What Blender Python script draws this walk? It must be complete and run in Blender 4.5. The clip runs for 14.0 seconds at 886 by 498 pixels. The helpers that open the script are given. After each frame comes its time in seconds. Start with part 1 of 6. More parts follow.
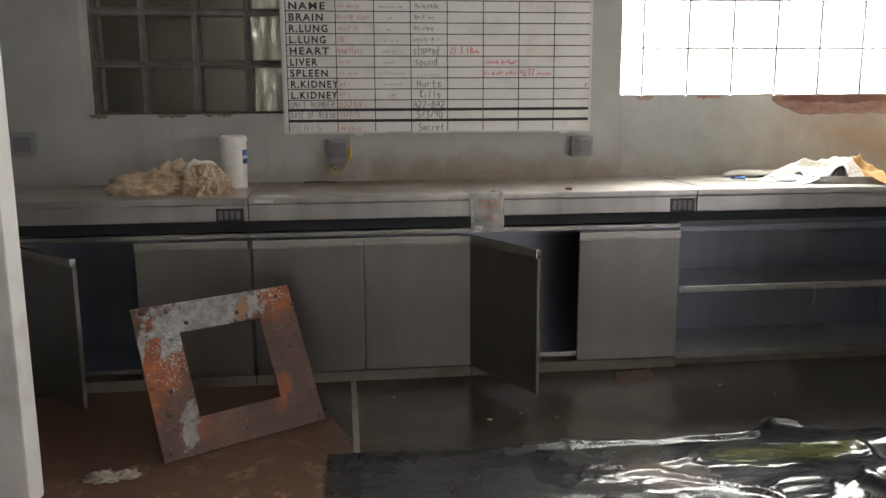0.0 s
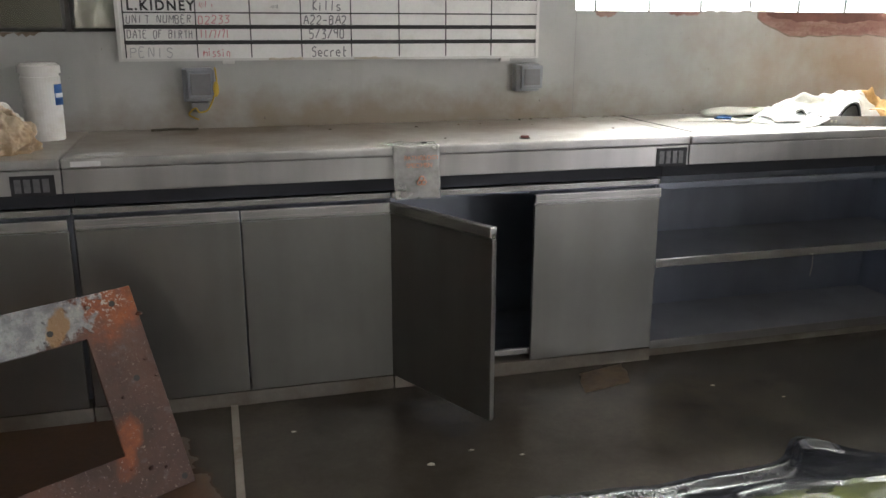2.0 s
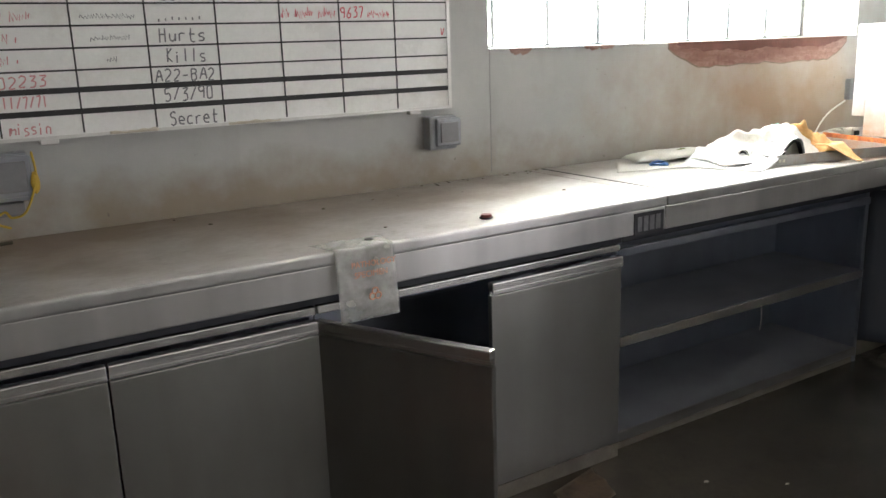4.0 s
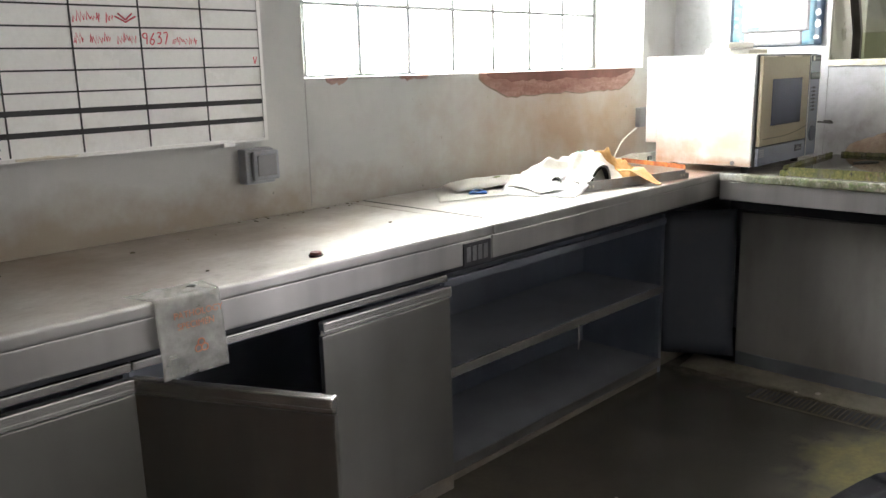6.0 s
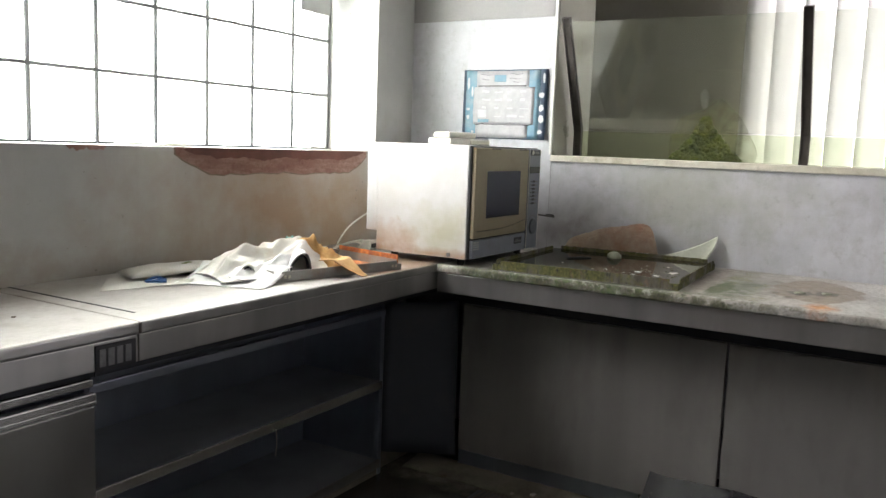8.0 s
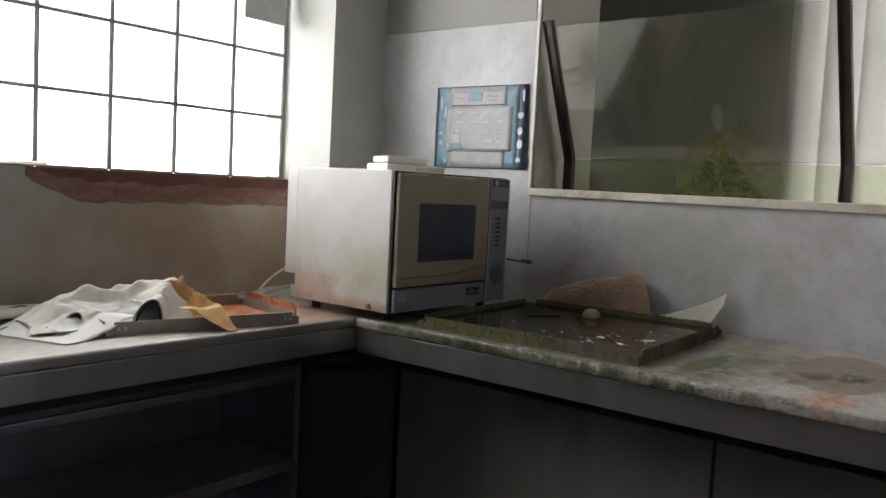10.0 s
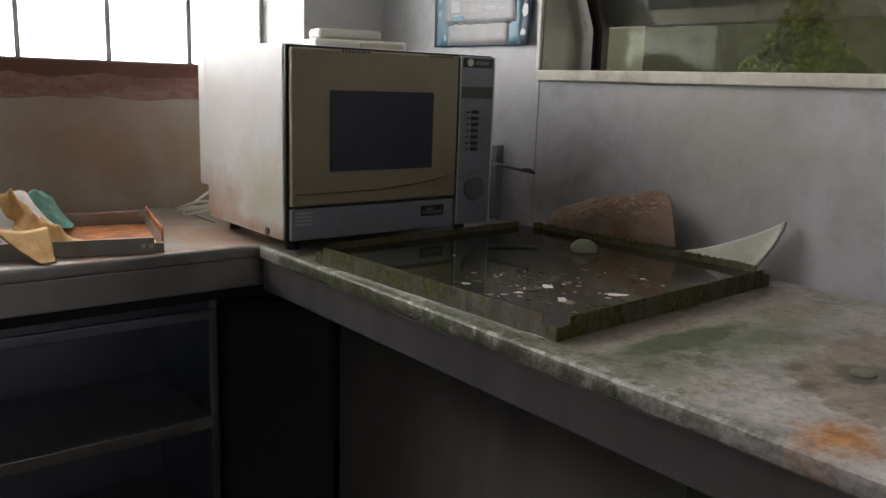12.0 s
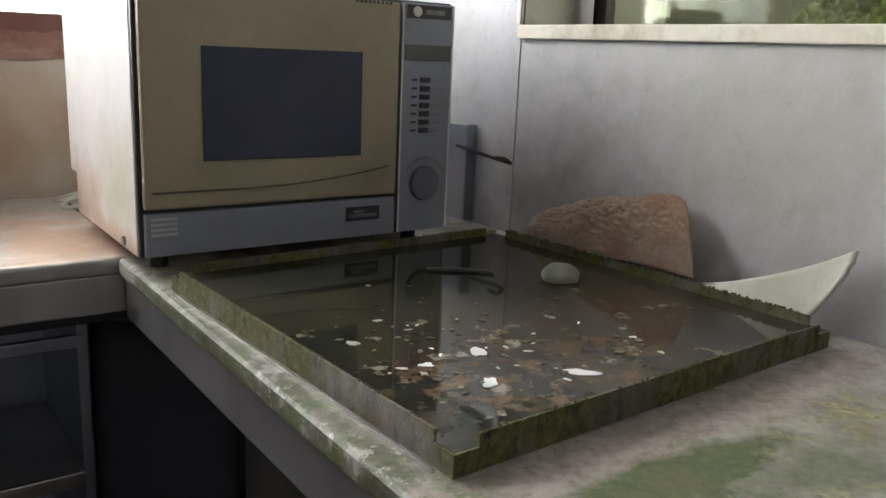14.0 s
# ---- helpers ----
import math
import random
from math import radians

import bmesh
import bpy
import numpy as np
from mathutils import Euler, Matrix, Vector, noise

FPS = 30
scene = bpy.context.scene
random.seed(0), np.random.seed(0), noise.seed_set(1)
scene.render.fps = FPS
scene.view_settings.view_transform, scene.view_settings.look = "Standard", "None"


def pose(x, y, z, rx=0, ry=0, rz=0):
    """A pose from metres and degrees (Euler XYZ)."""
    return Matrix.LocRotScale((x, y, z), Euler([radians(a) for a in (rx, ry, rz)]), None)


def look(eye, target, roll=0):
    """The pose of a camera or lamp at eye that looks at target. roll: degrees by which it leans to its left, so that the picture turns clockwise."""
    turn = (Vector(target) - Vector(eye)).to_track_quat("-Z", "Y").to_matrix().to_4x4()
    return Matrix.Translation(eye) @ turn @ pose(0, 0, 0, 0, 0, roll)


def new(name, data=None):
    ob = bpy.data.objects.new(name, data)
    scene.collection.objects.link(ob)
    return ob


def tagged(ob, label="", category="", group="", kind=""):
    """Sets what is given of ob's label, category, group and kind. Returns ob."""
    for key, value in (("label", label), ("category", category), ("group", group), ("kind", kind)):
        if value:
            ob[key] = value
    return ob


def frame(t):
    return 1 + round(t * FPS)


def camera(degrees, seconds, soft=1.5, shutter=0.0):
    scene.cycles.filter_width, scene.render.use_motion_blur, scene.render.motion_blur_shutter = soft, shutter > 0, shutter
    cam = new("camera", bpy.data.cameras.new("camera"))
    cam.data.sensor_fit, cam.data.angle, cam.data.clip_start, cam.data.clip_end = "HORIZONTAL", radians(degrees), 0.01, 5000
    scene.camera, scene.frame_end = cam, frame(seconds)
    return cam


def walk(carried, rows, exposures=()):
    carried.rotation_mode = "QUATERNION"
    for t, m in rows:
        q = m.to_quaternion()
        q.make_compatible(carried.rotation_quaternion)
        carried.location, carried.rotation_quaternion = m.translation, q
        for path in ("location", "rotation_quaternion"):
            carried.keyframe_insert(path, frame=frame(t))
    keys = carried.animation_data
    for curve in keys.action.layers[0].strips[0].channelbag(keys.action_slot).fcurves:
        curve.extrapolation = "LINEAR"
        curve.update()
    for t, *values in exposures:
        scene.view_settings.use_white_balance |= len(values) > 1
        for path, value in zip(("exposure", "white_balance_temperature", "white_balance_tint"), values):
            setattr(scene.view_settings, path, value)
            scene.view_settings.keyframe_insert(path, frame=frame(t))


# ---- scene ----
cam = camera(56.2, 14.0)
PATH = [
    (0, (0.081, 0.154, 1.353), (0.318, 2.108, 0.996), -0.3),
    (0.5, (0.075, 0.453, 1.316), (0.413, 2.39, 0.951), -0.2),
    (1, (0.144, 0.75, 1.305), (0.489, 2.675, 0.889), -0.9),
    (1.5, (0.195, 1.011, 1.303), (0.556, 2.922, 0.836), -0.2),
    (2, (0.108, 1.281, 1.306), (0.62, 3.142, 0.784), 0.1),
    (2.2, (0.045, 1.383, 1.333), (0.63, 3.215, 0.781), 0.1),
    (4.3, (-0.135, 2.296, 1.381), (0.972, 3.901, 0.938), -2.2),
    (4.5, (-0.156, 2.329, 1.384), (1.013, 3.896, 0.964), -2.3),
    (5, (-0.152, 2.33, 1.388), (1.113, 3.825, 0.986), -1.8),
    (5.5, (-0.128, 2.342, 1.38), (1.22, 3.759, 0.958), -1.3),
    (6, (-0.109, 2.327, 1.388), (1.289, 3.692, 0.96), -1.4),
    (6.5, (-0.084, 2.324, 1.404), (1.401, 3.603, 1.003), -1.5),
    (7, (-0.043, 2.325, 1.406), (1.564, 3.464, 1.059), -0.7),
    (7.5, (0.096, 2.276, 1.388), (1.786, 3.306, 1.102), 1.1),
    (8, (0.35, 2.192, 1.404), (2.057, 3.205, 1.157), 2.2),
    (8.2, (0.441, 2.188, 1.392), (2.151, 3.2, 1.169), 2.5),
    (10.3, (1.462, 2.022, 1.361), (2.994, 3.298, 1.189), 2.1),
    (10.5, (1.583, 2.014, 1.393), (3.098, 3.303, 1.185), 1.0),
    (11, (1.879, 1.973, 1.372), (3.287, 3.362, 1.075), 1.2),
    (11.5, (2.121, 1.945, 1.364), (3.405, 3.437, 1.006), 2.1),
    (12, (2.342, 2.056, 1.331), (3.567, 3.588, 0.94), 1.9),
    (12.5, (2.571, 2.101, 1.322), (3.648, 3.732, 0.895), 1.9),
    (13, (2.748, 2.135, 1.317), (3.667, 3.846, 0.838), 2.0),
    (13.5, (2.838, 2.252, 1.302), (3.832, 3.916, 0.81), 2.3),
    (14, (2.879, 2.392, 1.313), (4.016, 3.972, 0.852), 2.5),
]
walk(cam, [(t, look(eye, target, roll)) for t, eye, target, roll in PATH],
     [(0, 0.92, 6750, 18), (2, 1.2, 6450, 16), (4.5, 1.17, 6450, 16), (6.5, 1.03, 6500, 17), (8, 0.1, 6500, 17), (10.5, -0.95, 6550, 21), (11.5, -0.95, 6550, 21), (13, -0.45, 6500, 21), (14, 0.1, 6450, 20)])

# ---- world and large lights ----
world = bpy.data.worlds.new("sky")
scene.world = world
world.use_nodes = True
wt = world.node_tree
sky = wt.nodes.new("ShaderNodeTexSky")
sky.sky_type, sky.sun_disc = "NISHITA", False
sky.sun_elevation, sky.sun_rotation = radians(38), radians(20)
wt.nodes["Background"].inputs["Strength"].default_value = 0.08
wt.links.new(sky.outputs["Color"], wt.nodes["Background"].inputs["Color"])
sun = new("sun", bpy.data.lights.new("sun", "SUN"))
sun.data.energy, sun.data.angle, sun.data.color = 0.8, radians(15), (1.0, 0.96, 0.9)
sun.matrix_world = look((0, 20, 16), (0, 0, 0))

# the rear and side glows are added fill from unseen openings
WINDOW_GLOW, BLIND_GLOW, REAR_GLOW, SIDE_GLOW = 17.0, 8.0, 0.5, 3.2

# ---- helpers for materials ----


def nodes_of(name):
    m = bpy.data.materials.new(name)
    m.use_nodes = True
    return m, m.node_tree, m.node_tree.nodes["Principled BSDF"]


def add(nt, kind, **inputs):
    n = nt.nodes.new("ShaderNode" + kind)
    for key, value in inputs.items():
        n.inputs[key.replace("_", " ")].default_value = value
    return n


def where(nt):
    return add(nt, "NewGeometry").outputs["Position"]


def noise_of(nt, scale, detail=6.0, rough=0.6, stretch=(1, 1, 1), vec=None):
    mp = add(nt, "Mapping")
    mp.inputs["Scale"].default_value = stretch
    nt.links.new(vec or where(nt), mp.inputs["Vector"])
    n = add(nt, "TexNoise", Scale=scale, Detail=detail, Roughness=rough)
    nt.links.new(mp.outputs["Vector"], n.inputs["Vector"])
    return n.outputs["Fac"]


def ramp(nt, fac, lo, hi, a=0.0, b=1.0):
    n = add(nt, "MapRange")
    n.inputs["From Min"].default_value, n.inputs["From Max"].default_value = lo, hi
    n.inputs["To Min"].default_value, n.inputs["To Max"].default_value = a, b
    nt.links.new(fac, n.inputs["Value"])
    return n.outputs["Result"]


def calc(nt, op, a, b):
    n = nt.nodes.new("ShaderNodeMath")
    n.operation = op
    for k, v in ((0, a), (1, b)):
        if isinstance(v, (int, float)):
            n.inputs[k].default_value = v
        else:
            nt.links.new(v, n.inputs[k])
    return n.outputs[0]


def mixc(nt, fac, a, b):
    n = nt.nodes.new("ShaderNodeMix")
    n.data_type = "RGBA"
    for key, v in ((0, fac), (6, a), (7, b)):
        if isinstance(v, (int, float)):
            n.inputs[key].default_value = v
        elif isinstance(v, tuple):
            n.inputs[key].default_value = (*v, 1) if len(v) == 3 else v
        else:
            nt.links.new(v, n.inputs[key])
    return n.outputs[2]


def bumped(nt, bsdf, height, strength=0.3, dist=0.01):
    b = add(nt, "Bump", Strength=strength, Distance=dist)
    nt.links.new(height, b.inputs["Height"])
    nt.links.new(b.outputs["Normal"], bsdf.inputs["Normal"])


def spot(nt, cx, cy, cz, rx, ry, rz, wobble=0.5, scale=9.0, soft=0.35):
    """A mask that is 1 inside an uneven blob round a place, 0 outside."""
    mp = add(nt, "Mapping")
    mp.vector_type = "POINT"
    mp.inputs["Location"].default_value = (-cx / rx, -cy / ry, -cz / rz)
    mp.inputs["Scale"].default_value = (1 / rx, 1 / ry, 1 / rz)
    nt.links.new(where(nt), mp.inputs["Vector"])
    ln = nt.nodes.new("ShaderNodeVectorMath")
    ln.operation = "LENGTH"
    nt.links.new(mp.outputs["Vector"], ln.inputs[0])
    d = calc(nt, "ADD", ln.outputs["Value"], ramp(nt, noise_of(nt, scale), 0.3, 0.7, -wobble, wobble))
    return ramp(nt, d, 1 + soft, 1 - soft)


def surf(name, c1, c2, scale=6.0, rough=0.6, metal=0.0, bump=0.15, fine=60.0, stretch=(1, 1, 1), dirt=None, amount=0.3, spread=0.1, coat=0.0):
    """A surface of two colours mixed by coarse noise, fine grain in gloss and relief, and dirt in patches."""
    m, nt, bs = nodes_of(name)
    big = noise_of(nt, scale, stretch=stretch)
    small = noise_of(nt, fine, 8.0, 0.7, stretch=stretch)
    col = mixc(nt, ramp(nt, big, 0.35, 0.65), c1, c2)
    col = mixc(nt, ramp(nt, small, 0.3, 0.75, 0, 0.25), col, tuple(c * 0.65 for c in c1))
    r = ramp(nt, big, 0.3, 0.7, max(rough - spread, 0.03), min(rough + spread, 1))
    if dirt:
        k = ramp(nt, noise_of(nt, scale * 0.6 + 1.3, 9.0, 0.68), 0.60 - amount * 0.4, 0.85 - amount * 0.25)
        col = mixc(nt, k, col, dirt)
        r = calc(nt, "ADD", r, calc(nt, "MULTIPLY", k, 0.2))
        if metal:
            nt.links.new(ramp(nt, k, 0, 1, metal, metal * 0.35), bs.inputs["Metallic"])
    if metal and not dirt:
        bs.inputs["Metallic"].default_value = metal
    bs.inputs["Coat Weight"].default_value = coat
    nt.links.new(col, bs.inputs["Base Color"])
    nt.links.new(r, bs.inputs["Roughness"])
    bumped(nt, bs, small, bump, 0.004)
    return m


def glow(name, colour, strength):
    m, nt, bs = nodes_of(name)
    e = add(nt, "Emission", Color=(*colour, 1), Strength=strength)
    nt.links.new(e.outputs[0], nt.nodes["Material Output"].inputs["Surface"])
    return m


# ---- materials ----
GREY_WALL = (0.40, 0.405, 0.38)


def wall_paint():
    m, nt, bs = nodes_of("grey_wall_paint")
    big = noise_of(nt, 1.7, 7.0, 0.62)
    streak = noise_of(nt, 7.0, 6.0, 0.6, (1, 1, 0.13))
    fine = noise_of(nt, 90.0, 6.0, 0.7)
    col = mixc(nt, ramp(nt, big, 0.35, 0.68), (0.36, 0.365, 0.345), (0.47, 0.47, 0.45))
    col = mixc(nt, ramp(nt, streak, 0.55, 0.8, 0, 0.4), col, (0.27, 0.25, 0.22))
    # rusty stain, with warm light bounced onto the wall mixed into its colour
    rust = spot(nt, 3.2, 4.64, 1.06, 0.75, 1, 0.27, 0.5, 4.0, 0.8)
    col = mixc(nt, calc(nt, "MULTIPLY", rust, 0.9), col, (0.28, 0.185, 0.11))
    low = spot(nt, 0.9, 4.64, 0.93, 1.0, 1, 0.10, 0.5, 6.0, 0.6)
    col = mixc(nt, calc(nt, "MULTIPLY", low, 0.7), col, (0.22, 0.16, 0.09))
    algae = spot(nt, 4.1, 3.0, 1.2, 1, 0.5, 0.28, 0.6, 5.0, 0.8)
    col = mixc(nt, calc(nt, "MULTIPLY", algae, 0.3), col, (0.25, 0.27, 0.16))
    specks = ramp(nt, noise_of(nt, 38.0, 3.0, 0.5), 0.73, 0.78, 0, 0.7)
    col = mixc(nt, specks, col, (0.13, 0.11, 0.09))
    nt.links.new(col, bs.inputs["Base Color"])
    nt.links.new(ramp(nt, big, 0.3, 0.7, 0.38, 0.6), bs.inputs["Roughness"])
    bumped(nt, bs, calc(nt, "ADD", fine, calc(nt, "MULTIPLY", big, 3.0)), 0.14, 0.006)
    return m


def pale_paint():
    m, nt, bs = nodes_of("pale_grey_wall_paint")
    big = noise_of(nt, 2.6, 7.0, 0.65)
    streak = noise_of(nt, 9.0, 6.0, 0.6, (1, 1, 0.16))
    fine = noise_of(nt, 110.0, 6.0, 0.7)
    col = mixc(nt, ramp(nt, big, 0.33, 0.68), (0.41, 0.415, 0.435), (0.60, 0.605, 0.635))
    col = mixc(nt, ramp(nt, streak, 0.52, 0.78, 0, 0.3), col, (0.29, 0.28, 0.265))
    col = mixc(nt, ramp(nt, noise_of(nt, 6.0, 9.0, 0.72), 0.5, 0.68, 0, 0.45), col, (0.33, 0.325, 0.31))
    algae = spot(nt, 4.1, 3.15, 1.22, 1, 0.3, 0.2, 0.8, 7.0, 0.9)
    col = mixc(nt, calc(nt, "MULTIPLY", algae, 0.5), col, (0.30, 0.31, 0.20))
    col = mixc(nt, ramp(nt, noise_of(nt, 26.0, 7.0, 0.7), 0.56, 0.72, 0, 0.4), col, (0.27, 0.265, 0.25))
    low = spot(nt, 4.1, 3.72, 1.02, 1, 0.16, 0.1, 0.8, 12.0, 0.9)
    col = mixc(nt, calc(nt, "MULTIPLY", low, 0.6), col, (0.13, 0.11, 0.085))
    nt.links.new(col, bs.inputs["Base Color"])
    bs.inputs["Roughness"].default_value = 0.5
    bumped(nt, bs, calc(nt, "ADD", fine, calc(nt, "MULTIPLY", big, 2.0)), 0.16, 0.005)
    return m


def floor_wet():
    m, nt, bs = nodes_of("wet_dark_concrete")
    big = noise_of(nt, 1.9, 8.0, 0.66)
    fine = noise_of(nt, 55.0, 8.0, 0.72)
    col = mixc(nt, ramp(nt, big, 0.34, 0.66), (0.048, 0.041, 0.033), (0.088, 0.076, 0.06))
    cool = spot(nt, 3.1, 3.4, 0, 1.0, 1.2, 1, 0.3, 2.0, 0.6)
    col = mixc(nt, calc(nt, "MULTIPLY", cool, 0.8), col, (0.046, 0.047, 0.042))
    red = spot(nt, -0.80, 3.2, 0, 0.90, 1.2, 1, 0.06, 5.0, 0.02)
    col = mixc(nt, calc(nt, "MULTIPLY", red, 0.75), col, (0.17, 0.085, 0.048))
    crumbs = ramp(nt, noise_of(nt, 11.0, 9.0, 0.72), 0.54, 0.60)
    crumbs = calc(nt, "MULTIPLY", crumbs, spot(nt, -0.4, 2.95, 0, 0.6, 0.45, 1, 0.4, 5.0, 0.5))
    col = mixc(nt, calc(nt, "MULTIPLY", crumbs, 0.75), col, (0.36, 0.27, 0.2))
    green = spot(nt, 2.85, 3.12, 0, 0.3, 0.16, 1, 0.6, 7.0, 0.7)
    col = mixc(nt, calc(nt, "MULTIPLY", green, 0.8), col, (0.17, 0.155, 0.06))
    pale = spot(nt, 3.42, 3.5, 0, 0.12, 0.9, 1, 0.5, 9.0, 0.4)
    col = mixc(nt, calc(nt, "MULTIPLY", pale, 0.8), col, (0.23, 0.215, 0.18))
    col = mixc(nt, ramp(nt, fine, 0.35, 0.75, 0, 0.5), col, (0.05, 0.042, 0.035))
    nt.links.new(col, bs.inputs["Base Color"])
    wet = ramp(nt, noise_of(nt, 1.15, 3.0, 0.5), 0.1, 0.9, 0.07, 0.32)
    nt.links.new(calc(nt, "ADD", wet, calc(nt, "MULTIPLY", red, 0.22)), bs.inputs["Roughness"])
    bumped(nt, bs, calc(nt, "ADD", fine, calc(nt, "MULTIPLY", crumbs, 1.5)), 0.16, 0.006)
    return m


def steel(name, c, rough, grime=0.3, stretch=(1, 1, 1), metal=0.85, mirror_bands=0.25):
    """Satin brushed sheet steel: faint smears, and upright reflections of the room painted in."""
    m, nt, bs = nodes_of(name)
    big = noise_of(nt, 2.3, 7.0, 0.6)
    smear = noise_of(nt, 5.0, 3.0, 0.5, stretch)
    band = noise_of(nt, 5.5, 3.0, 0.55, (1, 1, 0.03))
    col = mixc(nt, ramp(nt, big, 0.3, 0.7), c, tuple(x * 0.85 for x in c))
    # darkened upright stripes stand for the reflected room
    col = mixc(nt, ramp(nt, band, 0.35, 0.68, 0, mirror_bands), col, tuple(x * 0.45 for x in c))
    k = ramp(nt, smear, 0.5, 0.85, 0, grime)
    col = mixc(nt, k, col, (0.14, 0.128, 0.105))
    nt.links.new(col, bs.inputs["Base Color"])
    nt.links.new(ramp(nt, k, 0, 1, metal, metal * 0.4), bs.inputs["Metallic"])
    bs.inputs["Roughness"].default_value = rough
    return m


def mossy_top():
    m, nt, bs = nodes_of("stained_mossy_steel_top")
    big = noise_of(nt, 5.0, 9.0, 0.68)
    fine = noise_of(nt, 70.0, 8.0, 0.72)
    blot = noise_of(nt, 24.0, 10.0, 0.72)
    col = mixc(nt, ramp(nt, big, 0.33, 0.62), (0.40, 0.38, 0.34), (0.68, 0.66, 0.625))
    # grime round the tray, with the tray's shadow zone darkened into it
    grime_shade = spot(nt, 3.56, 3.42, 0.92, 0.56, 0.60, 1, 0.45, 6.0, 0.3)
    col = mixc(nt, calc(nt, "MULTIPLY", grime_shade, 0.85), col, mixc(nt, ramp(nt, blot, 0.4, 0.6), (0.11, 0.095, 0.07), (0.27, 0.24, 0.19)))
    speck = noise_of(nt, 85.0, 6.0, 0.72)
    band = calc(nt, "MULTIPLY", spot(nt, 3.60, 2.80, 0.92, 0.42, 0.11, 1, 0.6, 9.0, 0.5), ramp(nt, blot, 0.4, 0.56, 0.1, 0.75))
    col = mixc(nt, band, col, (0.27, 0.265, 0.22))
    pink = spot(nt, 3.66, 2.935, 0.92, 0.45, 0.045, 1, 0.35, 9.0, 0.2)
    col = mixc(nt, calc(nt, "MULTIPLY", pink, 0.85), col, mixc(nt, ramp(nt, blot, 0.4, 0.6), (0.30, 0.25, 0.215), (0.42, 0.37, 0.33)))
    moss1 = calc(nt, "MULTIPLY", spot(nt, 3.285, 3.36, 0.92, 0.07, 0.42, 1, 0.7, 11.0, 0.5), ramp(nt, blot, 0.455, 0.505))
    moss2 = spot(nt, 3.53, 2.852, 0.92, 0.16, 0.036, 1, 0.4, 14.0, 0.22)
    moss4 = calc(nt, "MULTIPLY", spot(nt, 3.42, 2.80, 0.92, 0.15, 0.05, 1, 0.7, 14.0, 0.6), ramp(nt, blot, 0.46, 0.51, 0, 0.9))
    moss5 = calc(nt, "MULTIPLY", spot(nt, 3.63, 2.785, 0.92, 0.11, 0.045, 1, 0.6, 14.0, 0.6), 0.75)
    moss = calc(nt, "MAXIMUM", calc(nt, "MAXIMUM", moss1, moss2), calc(nt, "MAXIMUM", moss4, moss5))
    col = mixc(nt, calc(nt, "MULTIPLY", moss, 0.9), col, mixc(nt, ramp(nt, speck, 0.4, 0.62), (0.026, 0.062, 0.014), (0.10, 0.145, 0.035)))
    wisps = ramp(nt, noise_of(nt, 34.0, 9.0, 0.74), 0.49, 0.54)
    moss3 = calc(nt, "MAXIMUM", spot(nt, 3.84, 2.84, 0.92, 0.16, 0.045, 1, 0.6, 12.0, 0.5), spot(nt, 3.36, 2.705, 0.92, 0.06, 0.03, 1, 0.7, 18.0, 0.7))
    moss3 = calc(nt, "MULTIPLY", calc(nt, "MAXIMUM", moss3, spot(nt, 3.62, 2.735, 0.92, 0.09, 0.02, 1, 0.6, 18.0, 0.6)), wisps)
    col = mixc(nt, calc(nt, "MULTIPLY", moss3, 0.85), col, mixc(nt, ramp(nt, speck, 0.4, 0.62), (0.20, 0.19, 0.06), (0.46, 0.43, 0.24)))
    tan = spot(nt, 3.69, 2.55, 0.92, 0.27, 0.15, 1, 0.2, 9.0, 0.04)
    col = mixc(nt, calc(nt, "MULTIPLY", tan, 0.85), col, mixc(nt, ramp(nt, blot, 0.4, 0.62), (0.26, 0.20, 0.14), (0.37, 0.30, 0.225)))
    for px, py in ((3.546, 2.671), (3.473, 2.617)):
        ring = spot(nt, px, py, 0.92, 0.022, 0.014, 1, 0.5, 30.0, 0.6)
        col = mixc(nt, calc(nt, "MULTIPLY", ring, 0.8), col, (0.09, 0.075, 0.05))
    dots = calc(nt, "MULTIPLY", ramp(nt, noise_of(nt, 60.0, 3.0, 0.5), 0.68, 0.72), 0.7)
    col = mixc(nt, dots, col, (0.09, 0.08, 0.06))
    for px, py in ((3.60, 2.594), (3.649, 2.509)):
        ring = spot(nt, px, py, 0.92, 0.06, 0.042, 1, 0.35, 24.0, 0.2)
        col = mixc(nt, calc(nt, "MULTIPLY", ring, 0.85), col, (0.10, 0.10, 0.075))
    orange = spot(nt, 3.33, 2.495, 0.92, 0.052, 0.042, 1, 0.45, 24.0, 0.5)
    col = mixc(nt, calc(nt, "MULTIPLY", orange, 0.95), col, mixc(nt, ramp(nt, blot, 0.42, 0.58), (0.50, 0.17, 0.03), (0.72, 0.33, 0.08)))
    col = mixc(nt, ramp(nt, fine, 0.47, 0.66, 0, 0.5), col, (0.11, 0.10, 0.07))
    grime = ramp(nt, noise_of(nt, 11.0, 10.0, 0.75), 0.52, 0.62, 0, 0.5)
    col = mixc(nt, calc(nt, "MULTIPLY", grime, spot(nt, 3.6, 2.85, 0.92, 0.5, 0.28, 1, 0.5, 6.0, 0.5)), col, (0.15, 0.14, 0.075))
    lip = calc(nt, "MULTIPLY", spot(nt, 3.265, 3.25, 0.9, 0.055, 0.62, 1, 0.5, 14.0, 0.4), ramp(nt, noise_of(nt, 17.0, 9.0, 0.72), 0.44, 0.53))
    col = mixc(nt, calc(nt, "MULTIPLY", lip, 0.85), col, mixc(nt, ramp(nt, speck, 0.4, 0.62), (0.028, 0.034, 0.014), (0.10, 0.105, 0.04)))
